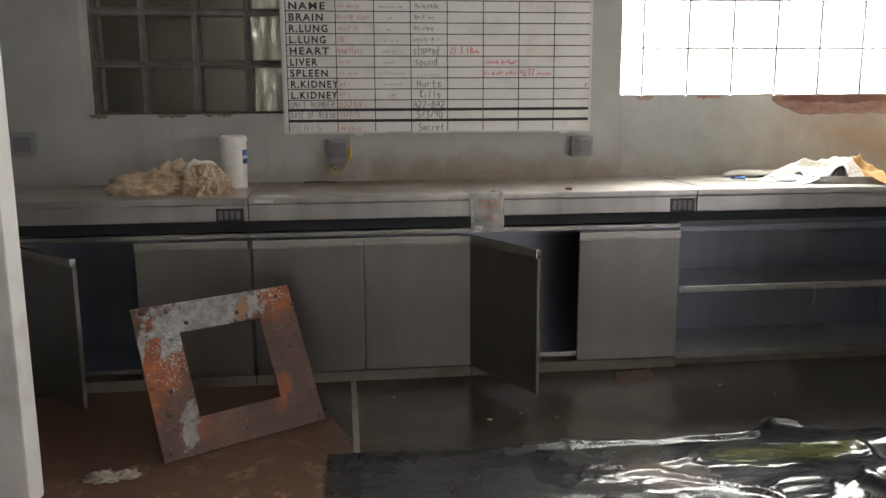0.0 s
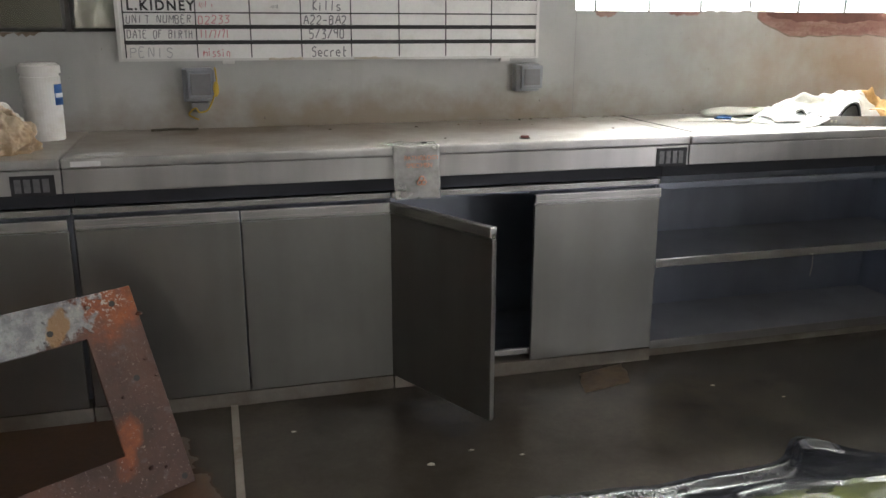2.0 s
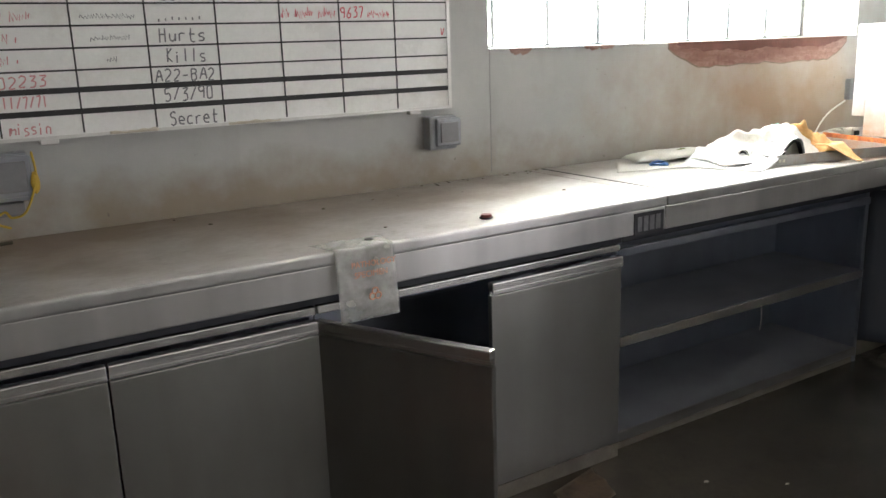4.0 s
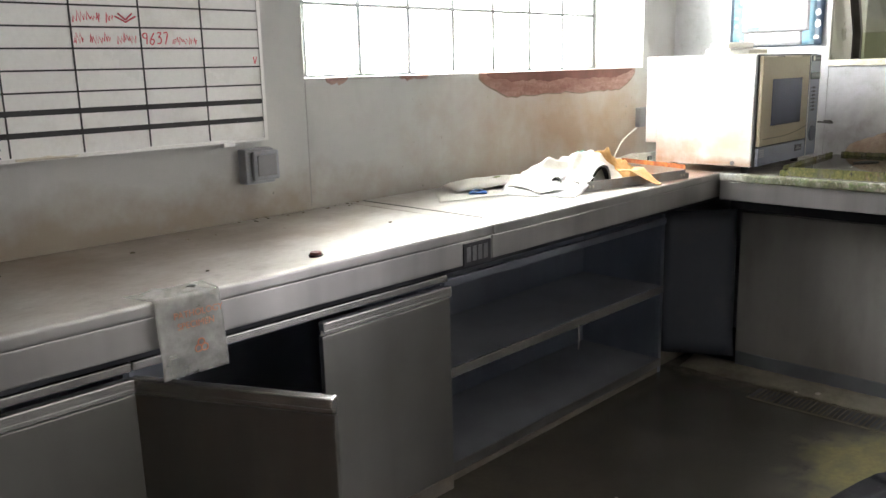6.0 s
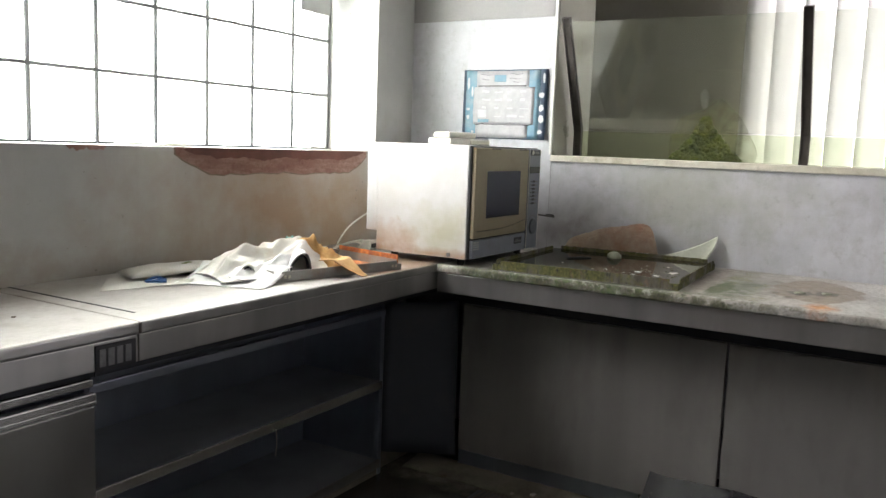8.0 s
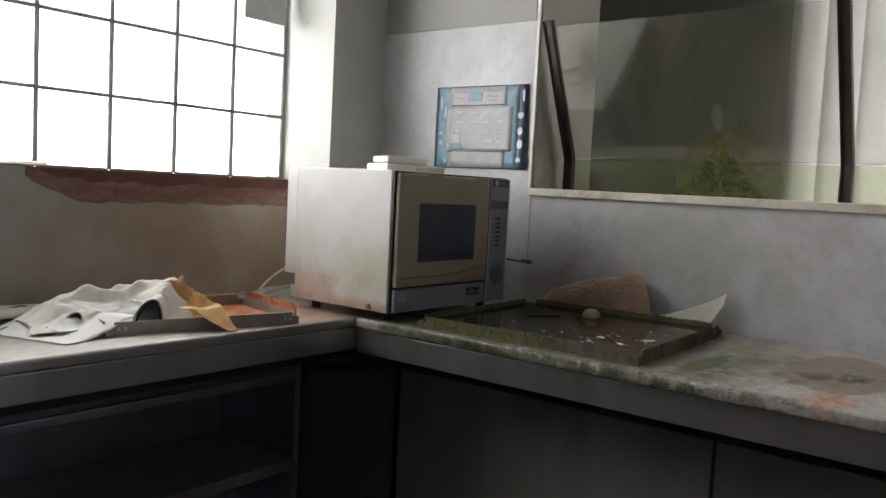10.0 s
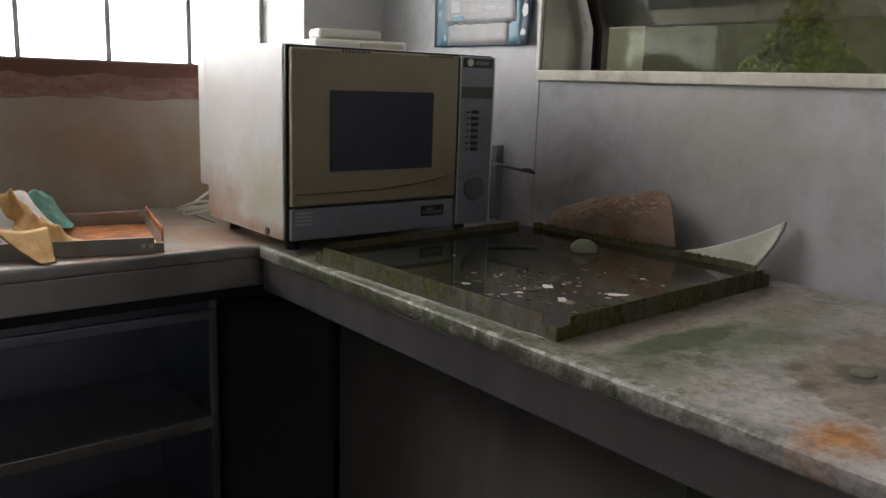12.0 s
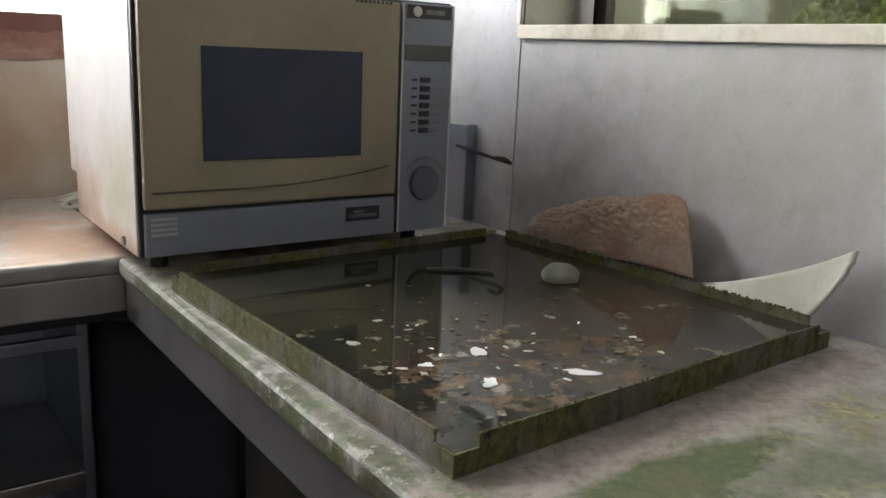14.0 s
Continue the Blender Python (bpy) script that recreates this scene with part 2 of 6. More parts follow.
    runs = spot(nt, 3.268, 3.1, 0.92, 0.03, 0.55, 1, 0.8, 30.0, 0.3)
    col = mixc(nt, calc(nt, "MULTIPLY", runs, ramp(nt, noise_of(nt, 32.0, 7.0, 0.7), 0.56, 0.6, 0, 0.5)), col, (0.62, 0.60, 0.55))
    nt.links.new(col, bs.inputs["Base Color"])
    bs.inputs["Metallic"].default_value = 0.05
    nt.links.new(ramp(nt, big, 0.3, 0.7, 0.34, 0.55), bs.inputs["Roughness"])
    bumped(nt, bs, calc(nt, "ADD", fine, calc(nt, "MULTIPLY", calc(nt, "MAXIMUM", moss, moss3), 2.5)), 0.3, 0.006)
    return m


def worn_top():
    m, nt, bs = nodes_of("dusty_worn_steel_top")
    big = noise_of(nt, 3.2, 9.0, 0.66)
    fine = noise_of(nt, 80.0, 8.0, 0.72, (0.5, 1, 1))
    col = mixc(nt, ramp(nt, big, 0.33, 0.68), (0.47, 0.445, 0.41), (0.60, 0.58, 0.55))
    brown = calc(nt, "MULTIPLY", spot(nt, 0.2, 4.62, 0.92, 1.25, 0.36, 1, 0.6, 4.0, 0.7), 0.9)
    col = mixc(nt, brown, col, (0.21, 0.14, 0.08))
    rust = calc(nt, "MULTIPLY", spot(nt, 3.2, 4.12, 0.92, 0.12, 0.3, 1, 0.8, 10.0, 0.6), 0.65)
    col = mixc(nt, rust, col, (0.42, 0.20, 0.08))
    drip = calc(nt, "MULTIPLY", spot(nt, 2.92, 3.965, 0.91, 0.13, 0.05, 0.1, 0.6, 16.0, 0.5), 0.8)
    col = mixc(nt, drip, col, (0.30, 0.12, 0.04))
    col = mixc(nt, ramp(nt, noise_of(nt, 21.0, 7.0, 0.7), 0.56, 0.7, 0, 0.35), col, (0.2, 0.17, 0.13))
    col = mixc(nt, ramp(nt, fine, 0.4, 0.75, 0, 0.35), col, (0.22, 0.2, 0.18))
    nt.links.new(col, bs.inputs["Base Color"])
    bs.inputs["Metallic"].default_value = 0.5
    bs.inputs["Roughness"].default_value = 0.35
    bumped(nt, bs, fine, 0.12, 0.003)
    return m


def rusty_plate():
    m, nt, bs = nodes_of("flaking_painted_rusty_iron")
    fine = noise_of(nt, 75.0, 8.0, 0.75)
    mid = noise_of(nt, 22.0, 8.0, 0.7)

    def at(u, v, ru, rv, wobble=0.5, scale=24.0, soft=0.12):
        return spot(nt, -0.632 + 0.612 * u - 0.167 * v, 3.5, -0.036 + 0.538 * v, ru * 0.61, 5, rv * 0.54, wobble, scale, soft)

    col = mixc(nt, ramp(nt, noise_of(nt, 4.0, 7.0, 0.65), 0.38, 0.62), (0.070, 0.042, 0.034), (0.14, 0.07, 0.05))
    col = mixc(nt, ramp(nt, mid, 0.56, 0.68, 0, 0.6), col, (0.17, 0.15, 0.14))
    for u, v, ru, rv, k in ((0.11, 0.66, 0.13, 0.34, 1.0), (0.9, 0.97, 0.16, 0.17, 1.0), (0.79, 0.3, 0.05, 0.12, 0.8), (0.2, 0.16, 0.12, 0.08, 0.4)):
        col = mixc(nt, calc(nt, "MULTIPLY", at(u, v, ru, rv, 0.6, 12.0, 0.4), k), col, mixc(nt, ramp(nt, mid, 0.4, 0.62), (0.36, 0.105, 0.032), (0.21, 0.062, 0.03)))
    grey = calc(nt, "MAXIMUM", at(0.44, 0.93, 0.36, 0.16), at(0.22, 0.82, 0.09, 0.16))
    grey = calc(nt, "MAXIMUM", grey, calc(nt, "MULTIPLY", at(0.205, 0.22, 0.05, 0.16, 0.6), 0.8))
    grey = calc(nt, "MAXIMUM", grey, at(0.74, 0.93, 0.05, 0.09))
    grey = calc(nt, "MAXIMUM", grey, calc(nt, "MULTIPLY", at(-0.005, 0.66, 0.025, 0.3), 0.9))
    grey = calc(nt, "MULTIPLY", grey, ramp(nt, fine, 0.68, 0.60, 0.15, 1.0))
    col = mixc(nt, grey, col, mixc(nt, ramp(nt, mid, 0.4, 0.6), (0.20, 0.205, 0.21), (0.37, 0.375, 0.37)))
    tan = at(0.665, 0.9, 0.045, 0.085, 0.25, 18.0, 0.1)
    col = mixc(nt, calc(nt, "MULTIPLY", tan, 0.9), col, (0.32, 0.18, 0.07))
    flake = ramp(nt, noise_of(nt, 95.0, 4.0, 0.6), 0.55, 0.6)
    white = calc(nt, "MULTIPLY", flake, at(0.83, 0.97, 0.1, 0.09, 0.7, 14.0, 0.5))
    edge = calc(nt, "MULTIPLY", flake, calc(nt, "MULTIPLY", at(0.2, 0.72, 0.09, 0.2, 0.7, 14.0, 0.6), 0.8))
    col = mixc(nt, calc(nt, "MAXIMUM", white, edge), col, (0.58, 0.53, 0.48))
    col = mixc(nt, calc(nt, "MULTIPLY", ramp(nt, noise_of(nt, 120.0, 4.0, 0.6), 0.62, 0.68), 0.6), col, (0.42, 0.33, 0.27))
    nt.links.new(col, bs.inputs["Base Color"])
    nt.links.new(ramp(nt, grey, 0, 1, 0.66, 0.5), bs.inputs["Roughness"])
    bumped(nt, bs, calc(nt, "ADD", fine, calc(nt, "MULTIPLY", grey, 1.4)), 0.6, 0.004)
    return m


def block_glass(name, clear, tint, wave=0.5):
    m, nt, bs = nodes_of(name)
    tr = add(nt, "BsdfTransparent", Color=(*tint, 1))
    gl = add(nt, "BsdfGlossy", Roughness=0.12)
    b = add(nt, "Bump", Strength=wave, Distance=0.01)
    nt.links.new(noise_of(nt, 16.0, 3.0, 0.5, (1, 1, 0.5)), b.inputs["Height"])
    nt.links.new(b.outputs["Normal"], gl.inputs["Normal"])
    mx = add(nt, "MixShader", Fac=1 - clear)
    nt.links.new(tr.outputs[0], mx.inputs[1])
    nt.links.new(gl.outputs[0], mx.inputs[2])
    nt.links.new(mx.outputs[0], nt.nodes["Material Output"].inputs["Surface"])
    return m


def ripple_glass():
    m, nt, bs = nodes_of("rippled_block_glass")
    bs.inputs["Base Color"].default_value = (0.58, 0.59, 0.57, 1)
    bs.inputs["Roughness"].default_value = 0.05
    bs.inputs["IOR"].default_value = 1.45
    bs.inputs["Transmission Weight"].default_value = 1.0
    v = nt.nodes.new("ShaderNodeTexVoronoi")
    v.inputs["Scale"].default_value = 17.0
    mp = add(nt, "Mapping")
    mp.inputs["Scale"].default_value = (1.2, 1, 0.6)
    nt.links.new(where(nt), mp.inputs["Vector"])
    nt.links.new(mp.outputs["Vector"], v.inputs["Vector"])
    bumped(nt, bs, v.outputs["Distance"], 0.8, 0.03)
    return m


def clear_glass(name, tint, gloss=0.06, dirt=0.1, grime=(0.3, 0.32, 0.24), shine=1.0):
    m, nt, bs = nodes_of(name)
    tr = add(nt, "BsdfTransparent", Color=(*tint, 1))
    gl = add(nt, "BsdfGlossy", Roughness=0.04)
    df = add(nt, "BsdfDiffuse", Color=(*grime, 1))
    fr = add(nt, "Fresnel", IOR=1.5)
    m1, m2 = add(nt, "MixShader"), add(nt, "MixShader")
    nt.links.new(calc(nt, "ADD", calc(nt, "MULTIPLY", fr.outputs[0], shine), gloss), m1.inputs[0])
    nt.links.new(tr.outputs[0], m1.inputs[1])
    nt.links.new(gl.outputs[0], m1.inputs[2])
    nt.links.new(ramp(nt, noise_of(nt, 5.0, 7.0, 0.65), 0.35, 0.75, dirt * 0.4, dirt * 1.6), m2.inputs[0])
    nt.links.new(m1.outputs[0], m2.inputs[1])
    nt.links.new(df.outputs[0], m2.inputs[2])
    nt.links.new(m2.outputs[0], nt.nodes["Material Output"].inputs["Surface"])
    return m


def film(name, tint, dirt):
    m, nt, bs = nodes_of(name)
    bs.inputs["Base Color"].default_value = (*tint, 1)
    bs.inputs["Roughness"].default_value = 0.22
    tr = add(nt, "BsdfTransparent", Color=(0.95, 0.95, 0.93, 1))
    mx = add(nt, "MixShader")
    nt.links.new(ramp(nt, noise_of(nt, 22.0, 6.0, 0.6), 0.3, 0.7, dirt, dirt + 0.3), mx.inputs[0])
    nt.links.new(tr.outputs[0], mx.inputs[1])
    nt.links.new(bs.outputs[0], mx.inputs[2])
    nt.links.new(mx.outputs[0], nt.nodes["Material Output"].inputs["Surface"])
    bumped(nt, bs, noise_of(nt, 30.0, 5.0, 0.6), 0.4, 0.006)
    return m


def polythene():
    m, nt, bs = nodes_of("black_polythene")
    fine = noise_of(nt, 70.0, 6.0, 0.7)
    col = mixc(nt, ramp(nt, noise_of(nt, 3.5, 7.0, 0.65), 0.4, 0.7), (0.009, 0.010, 0.013), (0.022, 0.023, 0.026))
    for x, y, rx, ry, c, k in ((1.65, 3.05, 0.17, 0.07, (0.075, 0.085, 0.025), 0.8), (1.95, 3.04, 0.14, 0.08, (0.075, 0.085, 0.025), 0.8), (1.24, 2.92, 0.16, 0.13, (0.14, 0.115, 0.095), 0.8), (1.22, 3.14, 0.1, 0.05, (0.05, 0.055, 0.03), 0.6)):
        col = mixc(nt, calc(nt, "MULTIPLY", spot(nt, x, y, 0, rx, ry, 1, 0.4, 9.0, 0.3), k), col, c)
    dusty = spot(nt, 0.3, 2.7, 0, 0.9, 0.7, 1, 0.5, 5.0, 0.6)
    col = mixc(nt, calc(nt, "MULTIPLY", ramp(nt, fine, 0.45, 0.7, 0, 0.6), dusty), col, (0.12, 0.115, 0.105))
    col = mixc(nt, ramp(nt, noise_of(nt, 90.0, 3.0, 0.5), 0.70, 0.73, 0, 0.5), col, (0.2, 0.19, 0.17))
    nt.links.new(col, bs.inputs["Base Color"])
    nt.links.new(calc(nt, "ADD", ramp(nt, noise_of(nt, 4.0, 6.0, 0.6), 0.35, 0.7, 0.10, 0.24), calc(nt, "MULTIPLY", dusty, 0.16)), bs.inputs["Roughness"])
    ridge = calc(nt, "ABSOLUTE", calc(nt, "SUBTRACT", noise_of(nt, 4.0, 2.0, 0.5, (1, 1.7, 1)), 0.5), 0)
    creases = calc(nt, "ABSOLUTE", calc(nt, "SUBTRACT", noise_of(nt, 34.0, 3.0, 0.55, (0.7, 1.3, 1)), 0.5), 0)
    h = calc(nt, "ADD", calc(nt, "MULTIPLY", ramp(nt, ridge, 0, 0.12, 0.45, 0), spot(nt, 1.5, 2.7, 0, 1.0, 0.9, 1, 0.2, 3.0, 0.3)), calc(nt, "MULTIPLY", calc(nt, "MULTIPLY", creases, dusty), 0.9))
    bumped(nt, bs, calc(nt, "ADD", h, calc(nt, "MULTIPLY", fine, 0.05)), 0.4, 0.010)
    return m


def brick_face():
    m, nt, bs = nodes_of("bare_broken_brick")
    fine = noise_of(nt, 45.0, 8.0, 0.72)
    col = mixc(nt, ramp(nt, noise_of(nt, 7.0, 8.0, 0.7, (0.5, 1, 2.0)), 0.42, 0.6), (0.24, 0.125, 0.098), (0.36, 0.235, 0.195))
    col = mixc(nt, ramp(nt, fine, 0.5, 0.7, 0, 0.7), col, (0.16, 0.07, 0.05))
    nt.links.new(col, bs.inputs["Base Color"])
    bs.inputs["Roughness"].default_value = 0.88
    bumped(nt, bs, fine, 0.7, 0.01)
    return m


def moss_rim():
    m, nt, bs = nodes_of("moss_covered_tray_metal")
    fine = noise_of(nt, 85.0, 9.0, 0.75)
    patch = noise_of(nt, 9.0, 8.0, 0.7, (1, 1, 0.6))
    drip = noise_of(nt, 30.0, 6.0, 0.7, (1, 1, 0.25))
    col = mixc(nt, ramp(nt, drip, 0.42, 0.6), (0.125, 0.115, 0.085), (0.055, 0.045, 0.03))
    moss = mixc(nt, ramp(nt, fine, 0.4, 0.65), (0.045, 0.055, 0.010), (0.17, 0.155, 0.045))
    col = mixc(nt, ramp(nt, patch, 0.43, 0.53), col, moss)
    col = mixc(nt, ramp(nt, noise_of(nt, 15.0, 7.0, 0.7), 0.60, 0.70, 0, 0.8), col, (0.17, 0.085, 0.045))
    col = mixc(nt, ramp(nt, noise_of(nt, 48.0, 8.0, 0.75, (1, 1, 0.4)), 0.56, 0.62), col, (0.02, 0.017, 0.012))
    nt.links.new(col, bs.inputs["Base Color"])
    nt.links.new(ramp(nt, patch, 0.42, 0.56, 0.35, 0.85), bs.inputs["Roughness"])
    bumped(nt, bs, calc(nt, "ADD", fine, patch), 0.8, 0.006)
    return m


def water_mat():
    m, nt, bs = nodes_of("murky_standing_water")
    col = mixc(nt, ramp(nt, noise_of(nt, 4.0, 8.0, 0.68), 0.4, 0.65), (0.016, 0.018, 0.011), (0.06, 0.056, 0.038))
    rusty = spot(nt, 3.50, 3.08, 0.95, 0.2, 0.11, 1, 0.8, 9.0, 0.4)
    rusty = calc(nt, "MULTIPLY", rusty, ramp(nt, noise_of(nt, 26.0, 8.0, 0.72), 0.5, 0.58))
    col = mixc(nt, calc(nt, "MULTIPLY", rusty, 0.85), col, (0.13, 0.085, 0.05))
    deep = calc(nt, "MULTIPLY", spot(nt, 3.72, 3.22, 0.95, 0.22, 0.13, 1, 0.7, 7.0, 0.7), ramp(nt, noise_of(nt, 19.0, 8.0, 0.7), 0.44, 0.6))
    col = mixc(nt, calc(nt, "MULTIPLY", deep, 0.5), col, (0.13, 0.055, 0.03))
    green = calc(nt, "MULTIPLY", spot(nt, 3.6, 3.45, 0.95, 0.35, 0.2, 1, 0.7, 7.0, 0.7), ramp(nt, noise_of(nt, 15.0, 8.0, 0.7), 0.44, 0.6))
    col = mixc(nt, calc(nt, "MULTIPLY", green, 0.6), col, (0.045, 0.058, 0.024))
    pale = ramp(nt, noise_of(nt, 24.0, 6.0, 0.65), 0.60, 0.66)
    pale = calc(nt, "MULTIPLY", pale, spot(nt, 3.5, 3.15, 0.95, 0.3, 0.2, 1, 0.6, 7.0, 0.4))
    col = mixc(nt, calc(nt, "MULTIPLY", pale, 0.7), col, (0.36, 0.33, 0.26))
    nt.links.new(col, bs.inputs["Base Color"])
    bs.inputs["Roughness"].default_value = 0.05
    bs.inputs["IOR"].default_value = 1.26
    bumped(nt, bs, noise_of(nt, 9.0, 3.0, 0.5), 0.04, 0.004)
    return m


def rust_tray():
    m, nt, bs = nodes_of("bright_rusted_tray")
    fine = noise_of(nt, 60.0, 8.0, 0.72)
    col = mixc(nt, ramp(nt, noise_of(nt, 13.0, 9.0, 0.72, (1, 1.4, 1)), 0.42, 0.6), (0.26, 0.07, 0.022), (0.62, 0.215, 0.05))
    col = mixc(nt, ramp(nt, fine, 0.52, 0.7, 0, 0.6), col, (0.13, 0.05, 0.025))
    nt.links.new(col, bs.inputs["Base Color"])
    bs.inputs["Roughness"].default_value = 0.65
    bumped(nt, bs, fine, 0.4, 0.004)
    return m


def stained_enamel():
    m, nt, bs = nodes_of("yellowed_white_enamel")
    col = mixc(nt, ramp(nt, noise_of(nt, 4.0, 7.0, 0.65), 0.4, 0.7), (0.78, 0.78, 0.78), (0.68, 0.675, 0.65))
    for cy, cz, ry, rz, c, k in ((3.93, 1.04, 0.12, 0.09, (0.42, 0.40, 0.18), 0.5), (4.25, 0.99, 0.14, 0.06, (0.45, 0.22, 0.07), 0.7), (3.95, 0.96, 0.3, 0.018, (0.40, 0.19, 0.06), 0.7)):
        col = mixc(nt, calc(nt, "MULTIPLY", spot(nt, 3.27, cy, cz, 1, ry, rz, 0.6, 9.0, 0.8), k), col, c)
    nt.links.new(col, bs.inputs["Base Color"])
    bs.inputs["Roughness"].default_value = 0.36
    bumped(nt, bs, noise_of(nt, 120.0, 5.0, 0.6), 0.05, 0.002)
    return m


WALL, PALE, FLOOR = wall_paint(), pale_paint(), floor_wet()
UPPER = surf("dull_upper_wall_paint", (0.27, 0.265, 0.26), (0.32, 0.31, 0.30), 2.0, 0.6, 0, 0.12, 80.0)
CEIL = surf("stained_ceiling_paint", (0.50, 0.49, 0.46), (0.58, 0.57, 0.54), 1.6, 0.8, 0, 0.1, 70.0, dirt=(0.33, 0.29, 0.22))
WHITE_WALL = surf("scuffed_white_wall_paint", (0.66, 0.66, 0.64), (0.74, 0.74, 0.72), 2.2, 0.6, 0, 0.12, 80.0, dirt=(0.42, 0.38, 0.32), amount=0.25)
OLIVE = surf("olive_grey_plaster", (0.30, 0.29, 0.235), (0.36, 0.35, 0.28), 1.5, 0.75, 0, 0.1, 60.0)
TILE = surf("cream_jamb_tile", (0.42, 0.42, 0.35), (0.47, 0.47, 0.40), 3.0, 0.35, 0, 0.05, 60.0)
SILL = surf("cream_chipped_sill_paint", (0.58, 0.55, 0.44), (0.68, 0.66, 0.56), 9.0, 0.5, 0, 0.2, 80.0, dirt=(0.24, 0.21, 0.12), amount=0.3)
STEEL = steel("satin_steel_door", (0.36, 0.356, 0.33), 0.30, 0.3, (1, 1, 0.4))
# blue of the shade under the benches is mixed into this steel
STEEL_IN = steel("dull_steel_carcass", (0.38, 0.415, 0.485), 0.30, 0.2)
STEEL_SHELF = steel("dusty_steel_shelf", (0.33, 0.345, 0.37), 0.38, 0.35, metal=0.35)
STEEL_RAIL = steel("bright_steel_rail", (0.60, 0.59, 0.56), 0.27, 0.12, (0.3, 1, 1))
STEEL_FASCIA = steel("brushed_steel_fascia", (0.60, 0.59, 0.57), 0.29, 0.12, (1.6, 1.6, 0.1), 0.85, 0.6)
# darker, bluer panel steel: the shade of the corner is put into it
STEEL_SHADED = steel("shade_dark_smeared_steel", (0.060, 0.068, 0.085), 0.5, 0.3, (1, 1, 1), 0.2)
STEEL_PANEL = steel("smeared_steel_panel", (0.40, 0.39, 0.365), 0.36, 0.45, (1, 1.6, 0.6), 0.35)
TOP, MOSSY = worn_top(), mossy_top()
# near-black bluish colour carries the shade of gaps and recesses
BACKING = surf("gap_shade_steel", (0.042, 0.046, 0.055), (0.06, 0.064, 0.074), 4.0, 0.5, 0.4, 0.05, 60.0)
PLINTH = surf("pale_concrete_plinth", (0.15, 0.138, 0.118), (0.235, 0.215, 0.18), 6.0, 0.7, 0, 0.3, 60.0, dirt=(0.13, 0.10, 0.07), amount=0.4)
CONCRETE = surf("gritty_floor_edge_concrete", (0.17, 0.155, 0.12), (0.25, 0.23, 0.185), 7.0, 0.75, 0, 0.4, 50.0, dirt=(0.09, 0.075, 0.05), amount=0.4)
STRIP = surf("metal_floor_joint_strip", (0.42, 0.38, 0.32), (0.5, 0.46, 0.4), 9.0, 0.5, 0.5, 0.2, 60.0, dirt=(0.2, 0.13, 0.08), amount=0.3)
MORTAR = surf("grey_block_mortar", (0.085, 0.085, 0.08), (0.15, 0.15, 0.14), 12.0, 0.8, 0, 0.2, 70.0)
_nt = MORTAR.node_tree
_tl, _mx = add(_nt, "BsdfTranslucent", Color=(0.55, 0.56, 0.55, 1)), add(_nt, "MixShader", Fac=0.28)
_nt.links.new(_nt.nodes["Principled BSDF"].outputs[0], _mx.inputs[1])
_nt.links.new(_tl.outputs[0], _mx.inputs[2])
_nt.links.new(_mx.outputs[0], _nt.nodes["Material Output"].inputs["Surface"])
MORTAR_DULL = surf("dirty_block_mortar", (0.13, 0.125, 0.11), (0.22, 0.21, 0.19), 14.0, 0.8, 0, 0.2, 70.0)
BLOCK, BLOCK_FROST = block_glass("clear_glass_block", 0.93, (0.97, 1.0, 0.97)), block_glass("smoked_glass_block", 0.975, (0.66, 0.66, 0.63))
RIPPLE = ripple_glass()
FROST_RIM = surf("frosted_block_rim", (0.12, 0.12, 0.108), (0.2, 0.195, 0.175), 14.0, 0.4, 0, 0.2, 60.0)
CHIP = surf("brown_chipped_plaster", (0.16, 0.12, 0.085), (0.26, 0.2, 0.15), 30.0, 0.85, 0, 0.4, 80.0)
VENT = surf("grey_plastic_vent", (0.5, 0.5, 0.5), (0.56, 0.56, 0.56), 8.0, 0.5)
PANE = clear_glass("algae_tinted_screen_glass", (0.94, 0.955, 0.92), 0.03, 0.05, (0.33, 0.35, 0.27))
PANE_LOW = clear_glass("grimy_lower_screen_glass", (0.88, 0.92, 0.80), 0.0, 0.10, (0.28, 0.30, 0.2), 0.22)
BRONZE = surf("dark_bronze_bar", (0.045, 0.04, 0.036), (0.075, 0.066, 0.058), 12.0, 0.45, 0.6, 0.1, 70.0)
SLAT = surf("white_fabric_blind", (0.70, 0.70, 0.66), (0.76, 0.76, 0.72), 3.0, 0.85, 0, 0.1, 200.0)
SLAT_LIT = bpy.data.materials.new("translucent_white_blind")
SLAT_LIT.use_nodes = True
_nt = SLAT_LIT.node_tree
_tl, _mx = add(_nt, "BsdfTranslucent", Color=(0.80, 0.80, 0.79, 1)), add(_nt, "MixShader", Fac=0.5)
_nt.links.new(mixc(_nt, noise_of(_nt, 30.0, 5.0, 0.6, (1, 1, 0.1)), (0.66, 0.66, 0.62), (0.76, 0.76, 0.72)), _nt.nodes["Principled BSDF"].inputs["Base Color"])
_nt.links.new(_nt.nodes["Principled BSDF"].outputs[0], _mx.inputs[1])
_nt.links.new(_tl.outputs[0], _mx.inputs[2])
_nt.links.new(_mx.outputs[0], _nt.nodes["Material Output"].inputs["Surface"])
MOSS = surf("wet_green_moss", (0.03, 0.055, 0.005), (0.19, 0.22, 0.02), 22.0, 0.85, 0, 0.9, 120.0)
LIME = surf("pale_limescale", (0.40, 0.41, 0.34), (0.5, 0.5, 0.43), 25.0, 0.8, 0, 0.5, 90.0)
ALGAE = film("thin_yellow_algae_film", (0.19, 0.20, 0.03), 0.0)
BRICK = brick_face()
